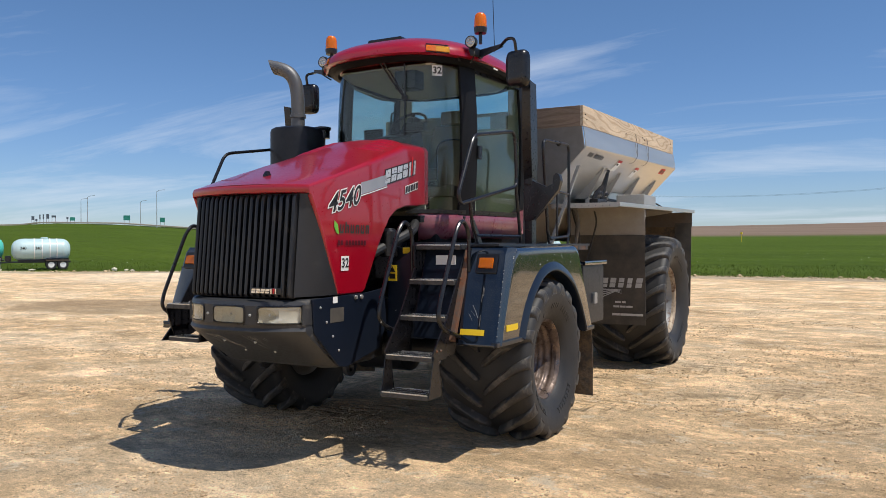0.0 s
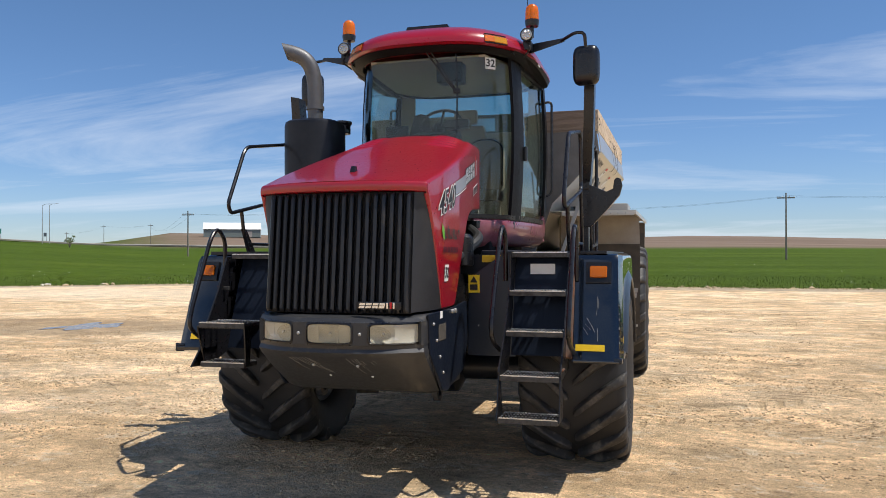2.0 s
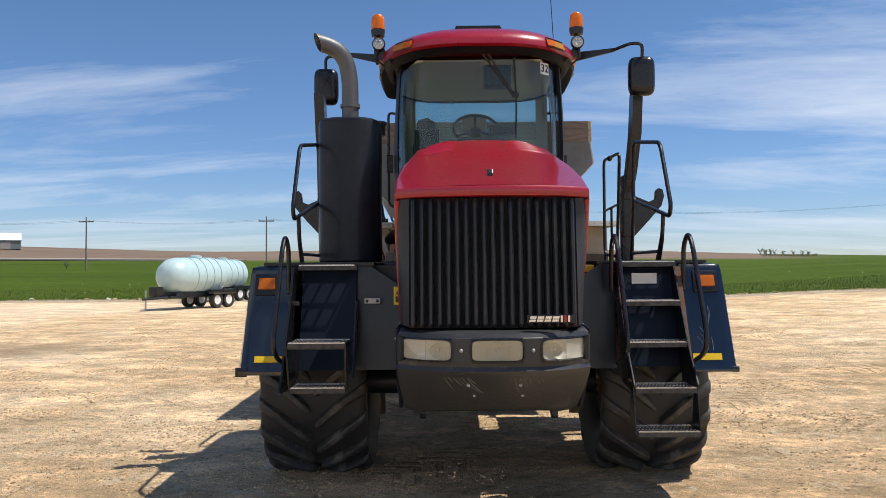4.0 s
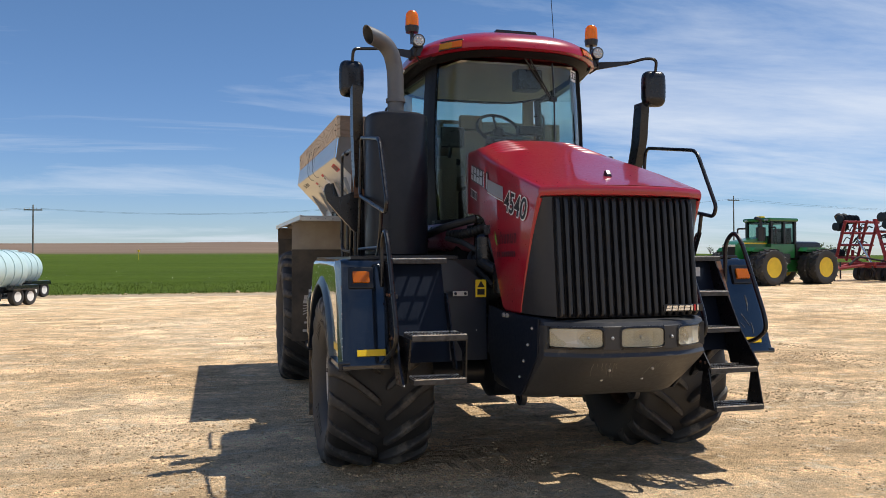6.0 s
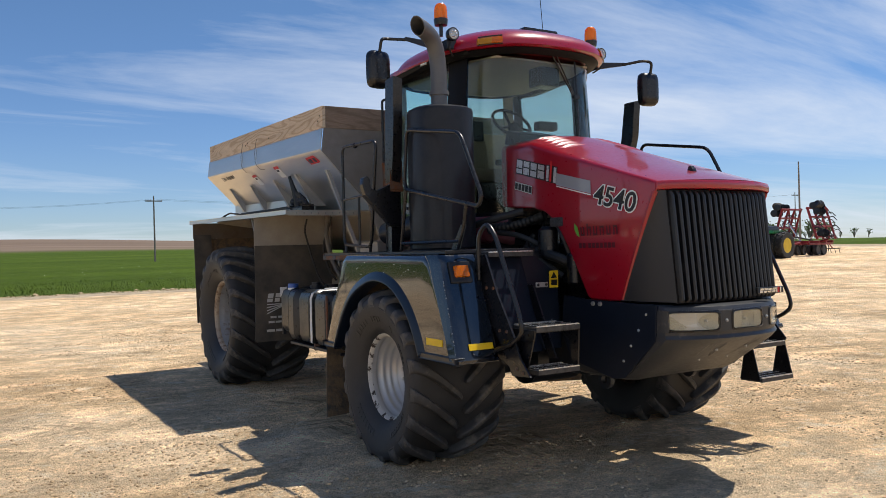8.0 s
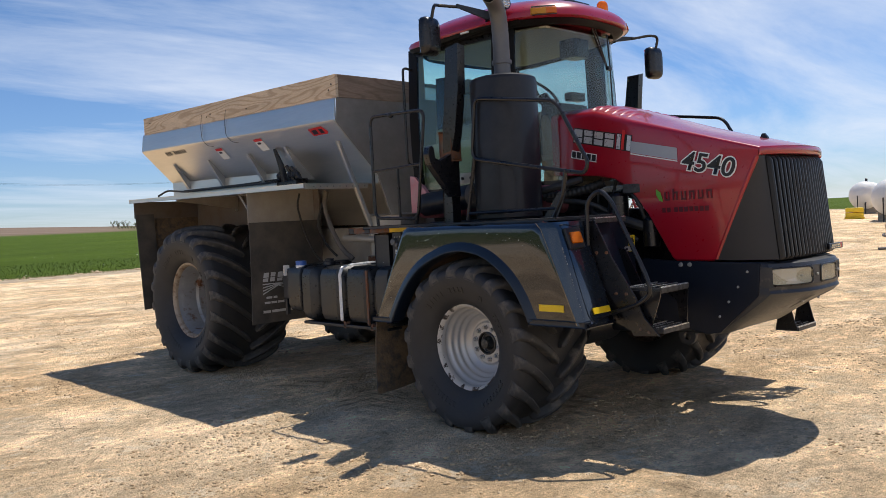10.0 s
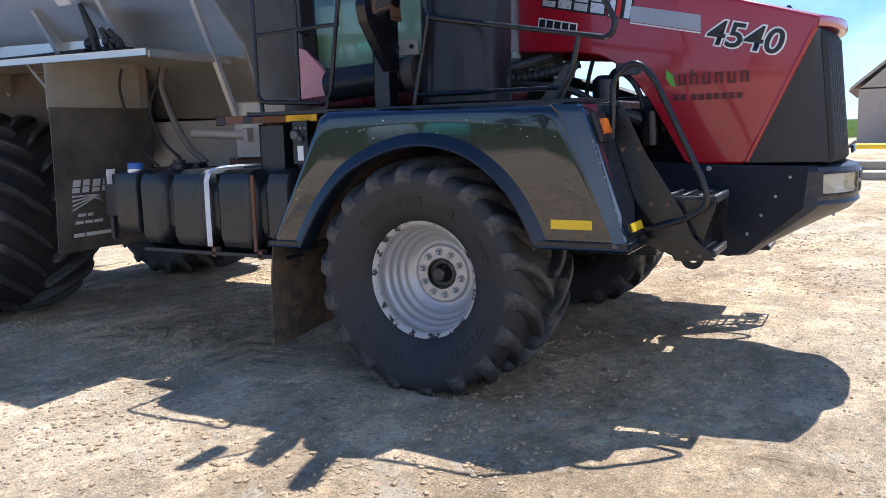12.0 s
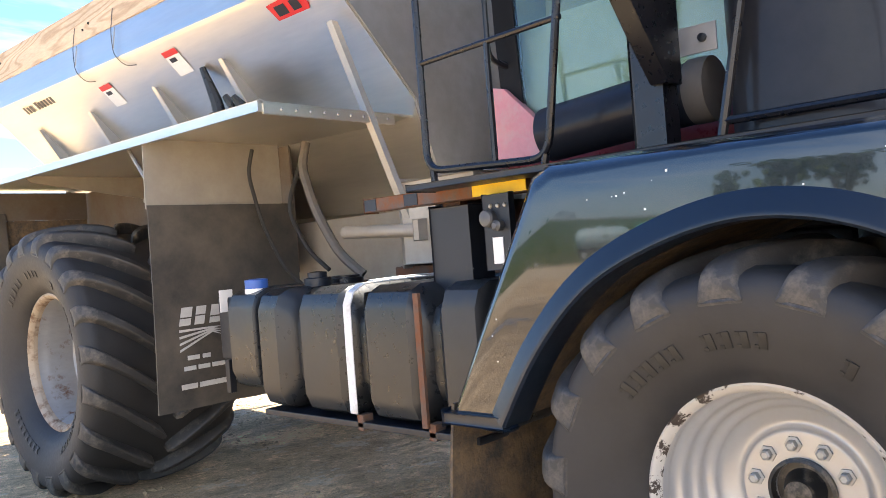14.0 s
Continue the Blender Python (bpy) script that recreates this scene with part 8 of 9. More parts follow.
def folded_implement(x, y, turn, label, seed):
    """A tillage tool with its wings folded up and in, towing end towards -y."""
    rnd = random.Random(seed)
    root = tagged(empty("tillage_implement"), label, "farm implement", "folded implements")
    fr = part("main_frame", box(-1.25, 1.25, -1.9, -1.7, 0.95, 1.15, 0.02), REDI, root)
    for yy in (-0.5, 0.7, 1.8):
        part("cross_beam", box(-1.4, 1.4, yy - 0.09, yy + 0.09, 0.97, 1.15, 0.02), REDI, fr)
    for xx in (-1.15, -0.4, 0.4, 1.15):
        part("long_beam", box(xx - 0.07, xx + 0.07, -1.7, 2.2, 0.82, 0.96, 0.02), REDI, fr)
    part("tongue", tube([(-0.6, -1.8, 1.0), (0, -4.2, 0.7), (0.6, -1.8, 1.0)], 0.09, 0.2, 8), REDI, root)
    part("hitch_jack", tube([(0.1, -3.4, 1.2), (0.1, -3.4, 0.15)], 0.05, 0, 8), FRAME, root)
    for sx_ in (-1, 1):
        def at(u, v, out=0.0):
            return (sx_ * (1.75 - 0.75 * u + out * 0.95), v, 1.25 + 2.5 * u + out * 0.28)
        wing = part("folded_wing", tube([at(0, -1.5), at(1.0, -1.5)], 0.10, 0, 8), REDI, root, "dusty dark red folded wing frame")
        for v in (-0.5, 0.5, 1.5):
            part("wing_bar", tube([at(0, v), at(1.0 + 0.06 * rnd.random(), v)], 0.09, 0, 8), REDI, wing)
        for u in (0.08, 0.40, 0.70, 0.98):
            part("wing_beam", tube([at(u, -1.6), at(u, 1.65)], 0.08, 0, 8), REDI, wing)
        part("hinge_arm", tube([(sx_ * 1.2, 0.2, 1.1), (sx_ * 1.85, 0.2, 1.3), at(0.25, 0.2, 0.25)], 0.10, 0.15, 8), REDI, wing)
        part("fold_cylinder", tube([(sx_ * 0.35, 0.0, 1.1), at(0.55, 0.0)], 0.06, 0, 8), CHROME, wing, "bright hydraulic cylinder")
        part("fold_link", tube([at(0.55, 0.25), at(1.05, 0.25, 0.45), at(0.82, 0.25, 0.7)], 0.07, 0.15, 6), REDI, wing)
        for k in range(26):
            u, v = 0.05 + 0.85 * rnd.random(), -1.6 + 3.2 * rnd.random()
            a, b, c = at(u, v), at(u + 0.02, v + 0.06, 0.34), at(u - 0.14, v + 0.12, 0.52)
            part("shank", tube([a, b, c], 0.035, 0.12, 6), FRAME, wing)
        for u, out, k1 in ((1.0, 0.45, 6), (0.80, 0.60, 4), (0.15, 0.35, 4)):
            c = at(u, 0, out)
            gang = part("disc_gang", tube([(c[0], -1.5, c[2]), (c[0], -1.5 + 0.3 * k1, c[2])], 0.04, 0, 6), FRAME, wing, "row of dark steel discs")
            for k in range(k1):
                r = 0.25 + 0.06 * rnd.random()
                part("disc", lathe([(-1.5 + 0.3 * k - 0.02, 0.02), (-1.5 + 0.3 * k, r), (-1.5 + 0.3 * k + 0.015, r), (-1.5 + 0.3 * k + 0.07, 0.02)], 14, "y", (c[0], 0, c[2])), FRAME, gang)
        for v in (-1.2, -0.75):
            c = at(1.0, v, 0.65)
            wv = simple_wheel("gauge_wheel", root, c, 0.36, 0.26, FRAME)
            wv.rotation_euler = (0, radians(35 * sx_), radians(70))
        for yy in (-0.2, 0.75):
            for xx in (0.55, 1.05):
                simple_wheel("wheel", root, (sx_ * xx, yy, 0.45), 0.45, 0.32, FRAME)
    for k in range(10):
        xx, yy = -1.2 + 2.4 * rnd.random(), -1.4 + 3.4 * rnd.random()
        part("shank", tube([(xx, yy, 0.9), (xx, yy + 0.3, 0.6), (xx, yy + 0.12, 0.28)], 0.04, 0.12, 6), FRAME, root)
    part("hose_bundle", tube([(0.1, -2.6, 1.0), (0.15, -1.9, 1.5), (0.3, -0.8, 1.35), (0.5, 0.2, 1.2)], 0.06, 0.3, 6), HOSE, root)
    part("rear_harrow", box(-1.5, 1.5, 2.7, 2.8, 0.45, 0.53, 0.01), FRAME, root)
    for k in range(9):
        part("harrow_tine", tube([(-1.4 + 0.35 * k, 2.75, 0.5), (-1.4 + 0.35 * k, 2.95, 0.1)], 0.02, 0, 5), FRAME, root)
    for xx in (-0.9, 0.9):
        part("harrow_arm", tube([(xx, 2.1, 0.9), (xx, 2.75, 0.5)], 0.05, 0, 6), REDI, root)
    return placed(root, x, y, turn)


folded_implement(36.6, 34.8, -80, "dusty red tillage tool folded upright behind the tractor", 3)
folded_implement(52.6, 34.6, -82, "dusty red tillage tool folded upright on the yard", 4)


def power_pole(x, y, h, label, arm=2.2, turn=0):
    root = tagged(empty("utility_pole"), label, "utility pole", "line of poles")
    part("mast", lathe([(-0.5, 0.13), (h * 0.5, 0.11), (h, 0.08)], 10, "z"), POLE, root)
    part("cross_arm", box(-arm / 2, arm / 2, -0.06, 0.06, h - 0.75, h - 0.60, 0.01), POLE, root)
    for u in (-0.46, -0.2, 0.2, 0.46):
        part("insulator", lathe([(h - 0.6, 0.03), (h - 0.52, 0.06), (h - 0.45, 0.02)], 8, "z", (u * arm, 0, 0)), GALV, root)
    return placed(root, x, y, turn)


POLES = [(-273, 309, 8), (-223, 273, 8.5), (-191, 260, 7.5), (-73.6, 108, 7.5), (-52.7, 108, 7.8), (-26.7, 108, 8.0), (17.2, 108, 8.9), (78.2, 107.7, 10.4), (150, 104, 10.5)]
for x, y, h in POLES:
    power_pole(x, y, h, "weathered wooden utility pole in the crop field")
for (x0, y0, h0), (x1, y1, h1) in zip(POLES, POLES[1:]):
    for u in (-0.46, 0.46):
        pts = []
        for k in range(13):
            t = k / 12
            pts.append((x0 + (x1 - x0) * t, y0 + (y1 - y0) * t + u * 2.2, (land(x0, y0) + h0) * (1 - t) + (land(x1, y1) + h1) * t - 0.45 - 1.5 * 4 * t * (1 - t) * abs(x1 - x0) / 70))
        tagged(part("power_line", tube(pts, 0.011, 0, 4), FRAME), "thin dark wire between the utility poles", "power line", "wires")
power_pole(79.0, 53.4, 10.0, "weathered wooden utility pole behind the tractors", 2.4, 35)

# the yard lamp pole and the kerb by the storage tanks
lp = tagged(empty("yard_light_pole"), "grey wooden yard pole carrying two flood lights", "light pole")
part("mast", lathe([(-0.3, 0.16), (3.5, 0.14), (7.3, 0.10)], 12, "z"), YARDPOLE, lp)
part("cross_arm", box(-0.62, 0.62, -0.19, -0.10, 4.08, 4.22, 0.01), YARDPOLE, lp, "wooden cross arm")
for u in (-1, 1):
    part("arm_brace", tube([(u * 0.34, -0.14, 4.08), (u * 0.02, -0.14, 3.78)], 0.03, 0, 6), YARDPOLE, lp)
part("junction_box", box(-0.15, 0.15, -0.20, -0.09, 5.98, 6.24, 0.02), WALLW, lp, "white junction box")
fl_ = part("flood_light", prism([(0.16, 5.93), (0.34, 5.90), (0.62, 6.10), (0.58, 6.17), (0.22, 6.12)], "y", -0.16, 0.16, 0.02), BLACK, lp, "tilted black flood light")
part("lens", prism([(0.30, 5.885), (0.60, 6.085), (0.605, 6.075), (0.305, 5.875)], "y", -0.13, 0.13), LENS, fl_)
part("flood_bracket", tube([(0.10, 0, 5.80), (0.22, 0, 5.82), (0.24, 0, 5.98)], 0.03, 0.05, 6), BLACK, fl_)
part("cable", tube([(-0.12, -0.08, 5.98), (-0.2, -0.06, 5.75), (-0.13, -0.06, 5.5)], 0.012, 0.05, 5), HOSE, lp)
part("base_rubble", box(-0.42, 0.42, -0.36, 0.36, -0.1, 0.06, 0.03), CONCRETE, lp, "concrete collar")
placed(lp, 28.2, 3.33, 90)
kerb = tagged(part("concrete_kerb", box(-0.2, 0.2, -9, 9, -0.1, 0.27, 0.04), CONCRETE), "far side of a low concrete containment kerb", "kerb", "concrete kerbs")
placed(kerb, 23.3, -4.5, 0)
kerb = tagged(part("concrete_kerb", box(-0.2, 0.2, -9.6, 9.6, -0.1, 0.21, 0.04), CONCRETE), "near side of a low concrete containment kerb", "kerb", "concrete kerbs")
placed(kerb, 18.4, -6.4, 0)
kerb = tagged(part("concrete_kerb", box(0.22, 5.2, -0.2, 0.2, -0.1, 0.21, 0.04), CONCRETE), "end of a low concrete containment kerb", "kerb", "concrete kerbs")
placed(kerb, 18.4, 3.1, 15)
rk = bmesh.new()
bmesh.ops.create_icosphere(rk, subdivisions=3, radius=0.45)
for v in rk.verts:
    v.co *= 1 + 0.35 * noise.noise(v.co * 2.2) + 0.12 * noise.noise(v.co * 6)
    v.co.z = v.co.z * 0.85 + 0.30
placed(tagged(part("boulder", rk, STONE), "rough tan limestone boulder on the dirt", "boulder"), 31.8, 7.4, 0)
placed(tagged(part("black_pipe", tube([(0, 0, 0.15), (0.8, -1.35, 0.60)], 0.11, 0, 14), HOSE), "thick black pipe propped on a boulder", "pipe"), 31.6, 7.0, 0)
for pts in (((32.1, 8.0), (30.5, 7.6), (29.3, 6.5), (30.0, 5.0), (33, 2.0)), ((22.2, 5.2), (22.6, 4.8), (24.0, 3.9), (26, 2.5), (27, 0.5))):
    tagged(part("ground_hose", tube([(x, y, land(x, y) + 0.04) for x, y in pts], 0.05, 0.6, 8), GREYHOSE), "dusty grey hose lying on the dirt", "hose", "loose hoses")
sp2 = tagged(empty("security_light_pole"), "slim grey steel pole with a street lamp arm", "light pole")
part("mast", lathe([(-0.3, 0.11), (3.0, 0.10), (6.6, 0.07)], 10, "z"), GALV, sp2)
part("whip", tube([(0, 0, 6.5), (0, 0, 7.1)], 0.03, 0, 6), FRAME, sp2)
part("lamp_arm", tube([(0, 0, 6.2), (0.3, 0.6, 6.25), (0.4, 1.1, 6.2)], 0.04, 0.1, 6), GALV, sp2)
part("lamp_head", box(0.3, 0.5, 0.9, 1.5, 6.12, 6.22, 0.03), GALV, sp2)
part("camera_box", box(-0.10, 0.10, -0.45, -0.1, 5.55, 5.75, 0.04), BLACK, sp2)
placed(sp2, 45.7, 9.9, 0)
yb_ = tagged(part("yellow_barrier", tube([(0, -8, 0.5), (0, 7, 0.5)], 0.12, 0, 10), SAFETY), "yellow painted pipe barrier behind the kerb", "barrier")
part("barrier_post", box(-0.08, 0.08, -6.1, -5.9, 0, 0.5, 0.01), SAFETY, yb_)
part("barrier_post", box(-0.08, 0.08, 4.9, 5.1, 0, 0.5, 0.01), SAFETY, yb_)
placed(yb_, 31.5, -7.5, 0)


def storage_tank(x, y, turn, r, L, label):
    root = tagged(empty("storage_tank"), label, "storage tank", "white storage tanks")
    zc = r + 0.35
    prof = [(-L / 2, 0.02), (-L / 2 + 0.06, r * 0.4), (-L / 2 + 0.25, r * 0.75), (-L / 2 + 0.6, r * 0.97), (-L / 2 + 0.8, r), (L / 2 - 0.8, r), (L / 2 - 0.6, r * 0.97), (L / 2 - 0.25, r * 0.75), (L / 2 - 0.06, r * 0.4), (L / 2, 0.02)]
    part("shell", lathe(prof, 36, "x", (0, 0, zc)), WALLW, root)
    for u in (-0.3, 0.3):
        part("saddle", box(u * L - 0.15, u * L + 0.15, -r * 0.7, r * 0.7, 0, 0.7, 0.02), CONCRETE, root)
    part("valve", lathe([(zc + r, 0.1), (zc + r + 0.25, 0.1), (zc + r + 0.3, 0.03)], 10, "z"), FRAME, root)
    part("ladder_rail", tube([(-L / 2 - 0.1, 0.4, 0), (-L / 2 - 0.1, 0.4, zc)], 0.04, 0, 6), FRAME, root)
    part("pipe", tube([(-L / 2, -0.2, 0.9), (-L / 2 - 0.5, -0.2, 0.9), (-L / 2 - 0.5, -0.2, 0)], 0.06, 0.1, 6), FRAME, root)
    return placed(root, x, y, turn)


storage_tank(49.5, 12.6, 12, 1.15, 5.5, "white horizontal storage tank on concrete saddles")
storage_tank(43.9, 8.6, 13, 1.28, 5.5, "white horizontal storage tank seen end-on")
storage_tank(66.0, 19.5, 12, 1.15, 5.5, "white horizontal storage tank farther back")
storage_tank(46.4, 2.1, 12, 0.45, 2.0, "small white horizontal tank behind the kerb")
pal = tagged(part("yellow_pallet_stack", box(-1.1, 1.1, -0.6, 0.6, 0.0, 0.12, 0.01), SAFETY), "yellow stacked crates on the dirt", "crates")
for i in range(4):
    for j in range(2):
        part("crate", box(-1.1 + 0.56 * i, -0.60 + 0.56 * i, -0.55, 0.55, 0.13 + 0.33 * j, 0.42 + 0.33 * j, 0.02), SAFETY, pal)
placed(pal, 53.0, 16.2, 20)
gt = tagged(empty("farm_trailer"), "small dark farm trailer with a green tool box", "trailer")
part("bed", box(-1.1, 1.3, -0.8, 0.8, 0.62, 0.78, 0.02), FRAME, gt)
part("tool_box", box(0.55, 1.3, -0.6, 0.6, 0.78, 1.28, 0.04), GREEN, gt, "green sheet-metal tool box")
part("drawbar", tube([(-1.1, 0, 0.7), (-1.9, 0, 0.85), (-2.3, 0, 0.80)], 0.06, 0.1, 6), FRAME, gt)
part("light_stick", tube([(0.1, -0.8, 0.8), (0.1, -0.8, 1.75)], 0.03, 0, 6), SAFETY, gt, "yellow marker stick")
for u in (-0.9, 0.35):
    for sd in (-1, 1):
        wv = simple_wheel("wheel", gt, (u, sd * 0.8, 0.34), 0.34, 0.25, FRAME)
        wv.rotation_euler = (0, 0, radians(90))
placed(gt, 44.6, 5.9, 85)
nt_ = tagged(empty("nurse_tank"), "small white nurse tank on a brown running gear", "tank trailer")
part("shell", lathe([(-1.3, 0.02), (-1.26, 0.20), (-1.12, 0.36), (-0.85, 0.45), (0.85, 0.45), (1.12, 0.36), (1.26, 0.20), (1.3, 0.02)], 28, "x", (0, 0, 1.10)), WALLW, nt_)
part("valve", lathe([(1.53, 0.09), (1.70, 0.09), (1.74, 0.03)], 10, "z"), FRAME, nt_)
part("end_mark", lathe([(-1.262, 0.18), (-1.295, 0.10), (-1.31, 0.02)], 14, "x", (0, 0, 1.10)), FRAME, nt_, "dark round mark on the end")
part("running_gear", box(-1.2, 1.2, -0.55, 0.55, 0.44, 0.64, 0.03), RUSTY, nt_)
for u in (-0.9, 0.9):
    for sd in (-1, 1):
        wv = simple_wheel("wheel", nt_, (u, sd * 0.65, 0.32), 0.32, 0.2, FRAME)
placed(nt_, 46.3, 4.75, 2)

shed = tagged(empty("storage_shed"), "grey metal storage shed with a sloped roof", "shed")
part("wall", box(0, 18, -11, 0, 0, 3.4, 0.02), SHEET, shed)
part("roof", prism([(-11.4, 3.3), (-5.5, 8.2), (0.5, 3.2), (0.4, 3.45), (-5.5, 8.5), (-11.5, 3.5)], "x", -0.4, 18.4), SHEET, shed)
part("gable", prism([(-11, 3.3), (-5.5, 8.2), (0, 3.3)], "x", 0.0, 0.1), SHEET, shed)
# near-black panel on the wall paints the shade of an open door
part("doorway", box(-0.08, -0.01, -8.5, -2.5, 0.9, 3.9, 0.01), VOID, shed, "flat near-black panel for a shaded doorway")
for k in range(4):
    part("green_panel", box(-0.5, -0.42, -9.2 + 1.9 * k, -7.5 + 1.9 * k, 0.75, 1.75, 0.01), GREENV, shed, "bright green panel")
placed(shed, 46.5, -0.2, 0)

osh = tagged(empty("open_shed"), "tan open-fronted machine shed beyond the yard", "shed")
part("side_wall", box(0, 16, 4.6, 4.9, 0, 4.3, 0.02), SHEET, osh)
part("side_wall", box(0, 16, -4.9, -4.6, 0, 4.3, 0.02), SHEET, osh)
part("front_post", box(-0.1, 0.3, 2.0, 4.6, 0, 4.3, 0.02), SHEET, osh)
part("front_post", box(-0.1, 0.3, -4.6, -2.4, 0, 4.3, 0.02), SHEET, osh)
part("gable", prism([(-5.2, 3.9), (5.2, 3.9), (5.2, 4.3), (0, 6.3), (-5.2, 4.3)], "x", -0.12, 0.28), SHEET, osh)
part("roof", prism([(-5.5, 4.25), (0, 6.45), (5.5, 4.25), (5.4, 4.05), (0, 6.25), (-5.4, 4.05)], "x", -0.5, 16.4), SHEET, osh)
for k in range(3):
    part("green_panel", box(-3.2, -3.1, -2.6 + 3.0 * k, 0.2 + 3.0 * k, 0.2, 2.3, 0.02), GREENV, osh, "bright green panel")
placed(osh, 101.5, 8.2, 3)
pr_ = tagged(empty("pipe_rack"), "galvanised pipe loading frame by the shed", "pipe rack")
for u in (0, 1.2, 2.4):
    part("upright", tube([(0, u, 0), (0, u, 4.6)], 0.07, 0, 6), GALV, pr_)
    part("rung", tube([(0, 0, 1.3 + u), (0, 2.4, 1.3 + u)], 0.05, 0, 6), GALV, pr_)
part("pipe_loop", tube([(0, 0, 4.6), (0, 0.4, 5.2), (0, 1.6, 5.2), (0, 2.4, 4.4)], 0.08, 0.3, 6), GALV, pr_)
placed(pr_, 78, 9.4, 0)


# far things: a white shed, farm silos, road lamps, signs and bushes
def far_shed(x, y, turn, w, d, h):
    root = tagged(empty("farm_shed"), "long white metal farm shed on the far hill", "shed")
    part("wall", box(-w / 2, w / 2, -d / 2, d / 2, 0, h, 0.05), FARWALL, root, "dull green-grey sheet wall")
    part("roof", prism([(-d / 2 - 0.5, h - 0.1), (0, h + d * 0.2), (d / 2 + 0.5, h - 0.1)], "x", -w / 2 - 0.5, w / 2 + 0.5), WALLW, root, "white sheet roof")
    part("end_wall", prism([(-d / 2, 0), (-d / 2, h), (0, h + d * 0.19), (d / 2, h), (d / 2, 0)], "x", w / 2 + 0.02, w / 2 + 0.2), WALLW, root, "white gable end")
    part("door", box(w * 0.2, w * 0.35, -d / 2 - 0.1, -d / 2, 0, h * 0.8, 0.02), SHEET, root)
    return placed(root, x, y, turn, 0.3)


far_shed(-262, 440, 30, 34, 22, 5.0)
rnd = random.Random(11)


def road_lamp(x, y, h):
    root = tagged(empty("street_lamp"), "tall grey highway lamp post", "street lamp", "highway lamps")
    part("mast", lathe([(-0.5, 0.14), (h, 0.07)], 8, "z"), GALV, root)
    part("arm", tube([(0, 0, h - 0.1), (0.8, 0, h + 0.35), (2.3, 0, h + 0.45)], 0.05, 0.2, 6), GALV, root)
    part("lamp_head", box(1.9, 2.6, -0.15, 0.15, h + 0.38, h + 0.50, 0.03), GALV, root)
    return placed(root, x, y, 20)


for az, dist, h in ((-48.2, 258, 11.2), (-52.5, 290, 9.0), (-52.9, 330, 9.6), (-49.25, 335, 10.0), (-42.85, 262, 11.3), (-42.43, 270, 11.8)):
    road_lamp(4 + dist * math.sin(radians(az)), -6 + dist * math.cos(radians(az)), h)
SIGNS = [(-50.1, 285, 1.35, 0.95, 1.3, SIGNGREEN), (-47.85, 280, 1.0, 0.9, 1.5, SIGNGREEN), (-45.25, 290, 0.85, 0.95, 1.9, SIGNGREEN), (-53.4, 290, 0.95, 0.65, 0.9, SIGNGREEN), (-42.65, 300, 0.6, 0.75, 1.9, SIGNBACK)]
SIGNS += [(az, 292, w, h, z, SIGNBACK) for az, w, h, z in ((-55.7, 0.55, 0.7, 1.3), (-55.5, 0.4, 0.4, 0.9), (-55.3, 0.25, 0.9, 1.2), (-55.1, 0.25, 0.9, 1.2), (-54.85, 0.55, 0.9, 1.3), (-54.5, 0.85, 0.4, 1.9), (-53.7, 0.4, 0.4, 1.4))]
for az, dist, w, hh, z in [a[:5] for a in SIGNS]:
    signmat = [a[5] for a in SIGNS if a[0] == az][0]
    root = tagged(empty("road_sign"), "green highway sign on two posts" if signmat is SIGNGREEN else "grey back of a road sign on posts", "road sign", "highway signs")
    part("panel", box(-w * 0.78, w * 0.78, -0.05, 0.05, z + 0.3 * hh, z + 2 * hh, 0.03), signmat, root)
    for u in ((-0.6 * w, 0.6 * w) if w > 0.5 else (0,)):
        part("post", box(u - 0.08, u + 0.08, 0.05, 0.15, -0.5, z + hh, 0.01), GALV, root)
    placed(root, 4 + dist * math.sin(radians(az)), -6 + dist * math.cos(radians(az)), -az)
road_pts = []
for k in range(57):
    az = radians(-62 + 46 * k / 56)
    d = 288 - 22 * smoothstep(-42, -30, math.degrees(az))
    road_pts.append((4 + d * math.sin(az), -6 + d * math.cos(az)))
rl = [[(x + e * 6 * math.sin(radians(-48)), y + e * 6 * math.cos(radians(-48)), land(x, y) + 0.25 + 0.2 * e) for x, y in road_pts] for e in (-1, 1)]
tagged(part("road", sheet(rl, 0.4), CONCRETE), "pale highway running along the hill crest", "road", kind="structure")


def bush(x, y, h, leafy, label):
    """A small tree or bush: forked twigs and loose leaf clumps."""
    root = tagged(empty("bush"), label, "bush", "far bushes")
    tw, lf = bmesh.new(), bmesh.new()
    for k in range(9):
        a, l = rnd.uniform(0, 6.28), rnd.uniform(0.5, 0.95)
        p = Vector((0, 0, 0.1 * h))
        q = Vector((math.cos(a) * 0.35 * h * l, math.sin(a) * 0.35 * h * l, h * l))
        mid = p.lerp(q, 0.5) + Vector((0, 0, 0.12 * h))
        tube([p, mid, q], [0.03 * h, 0.018 * h, 0.006 * h], 0, 5, bm=tw)
        for j in range(leafy):
            c = mid.lerp(q, rnd.uniform(0.1, 1.2)) + Vector((rnd.uniform(-1, 1), rnd.uniform(-1, 1), rnd.uniform(-0.7, 0.7))) * 0.14 * h
            ico = bmesh.new()
            bmesh.ops.create_icosphere(ico, subdivisions=1, radius=h * rnd.uniform(0.03, 0.06))
            for v in ico.verts:
                v.co = c + Vector((v.co.x * rnd.uniform(0.7, 1.4), v.co.y, v.co.z * rnd.uniform(0.5, 1)))
            join(lf, ico)
    part("trunk", tw, TWIG, root)
    part("crown", lf, LEAF, root)
    return placed(root, x, y, 0)


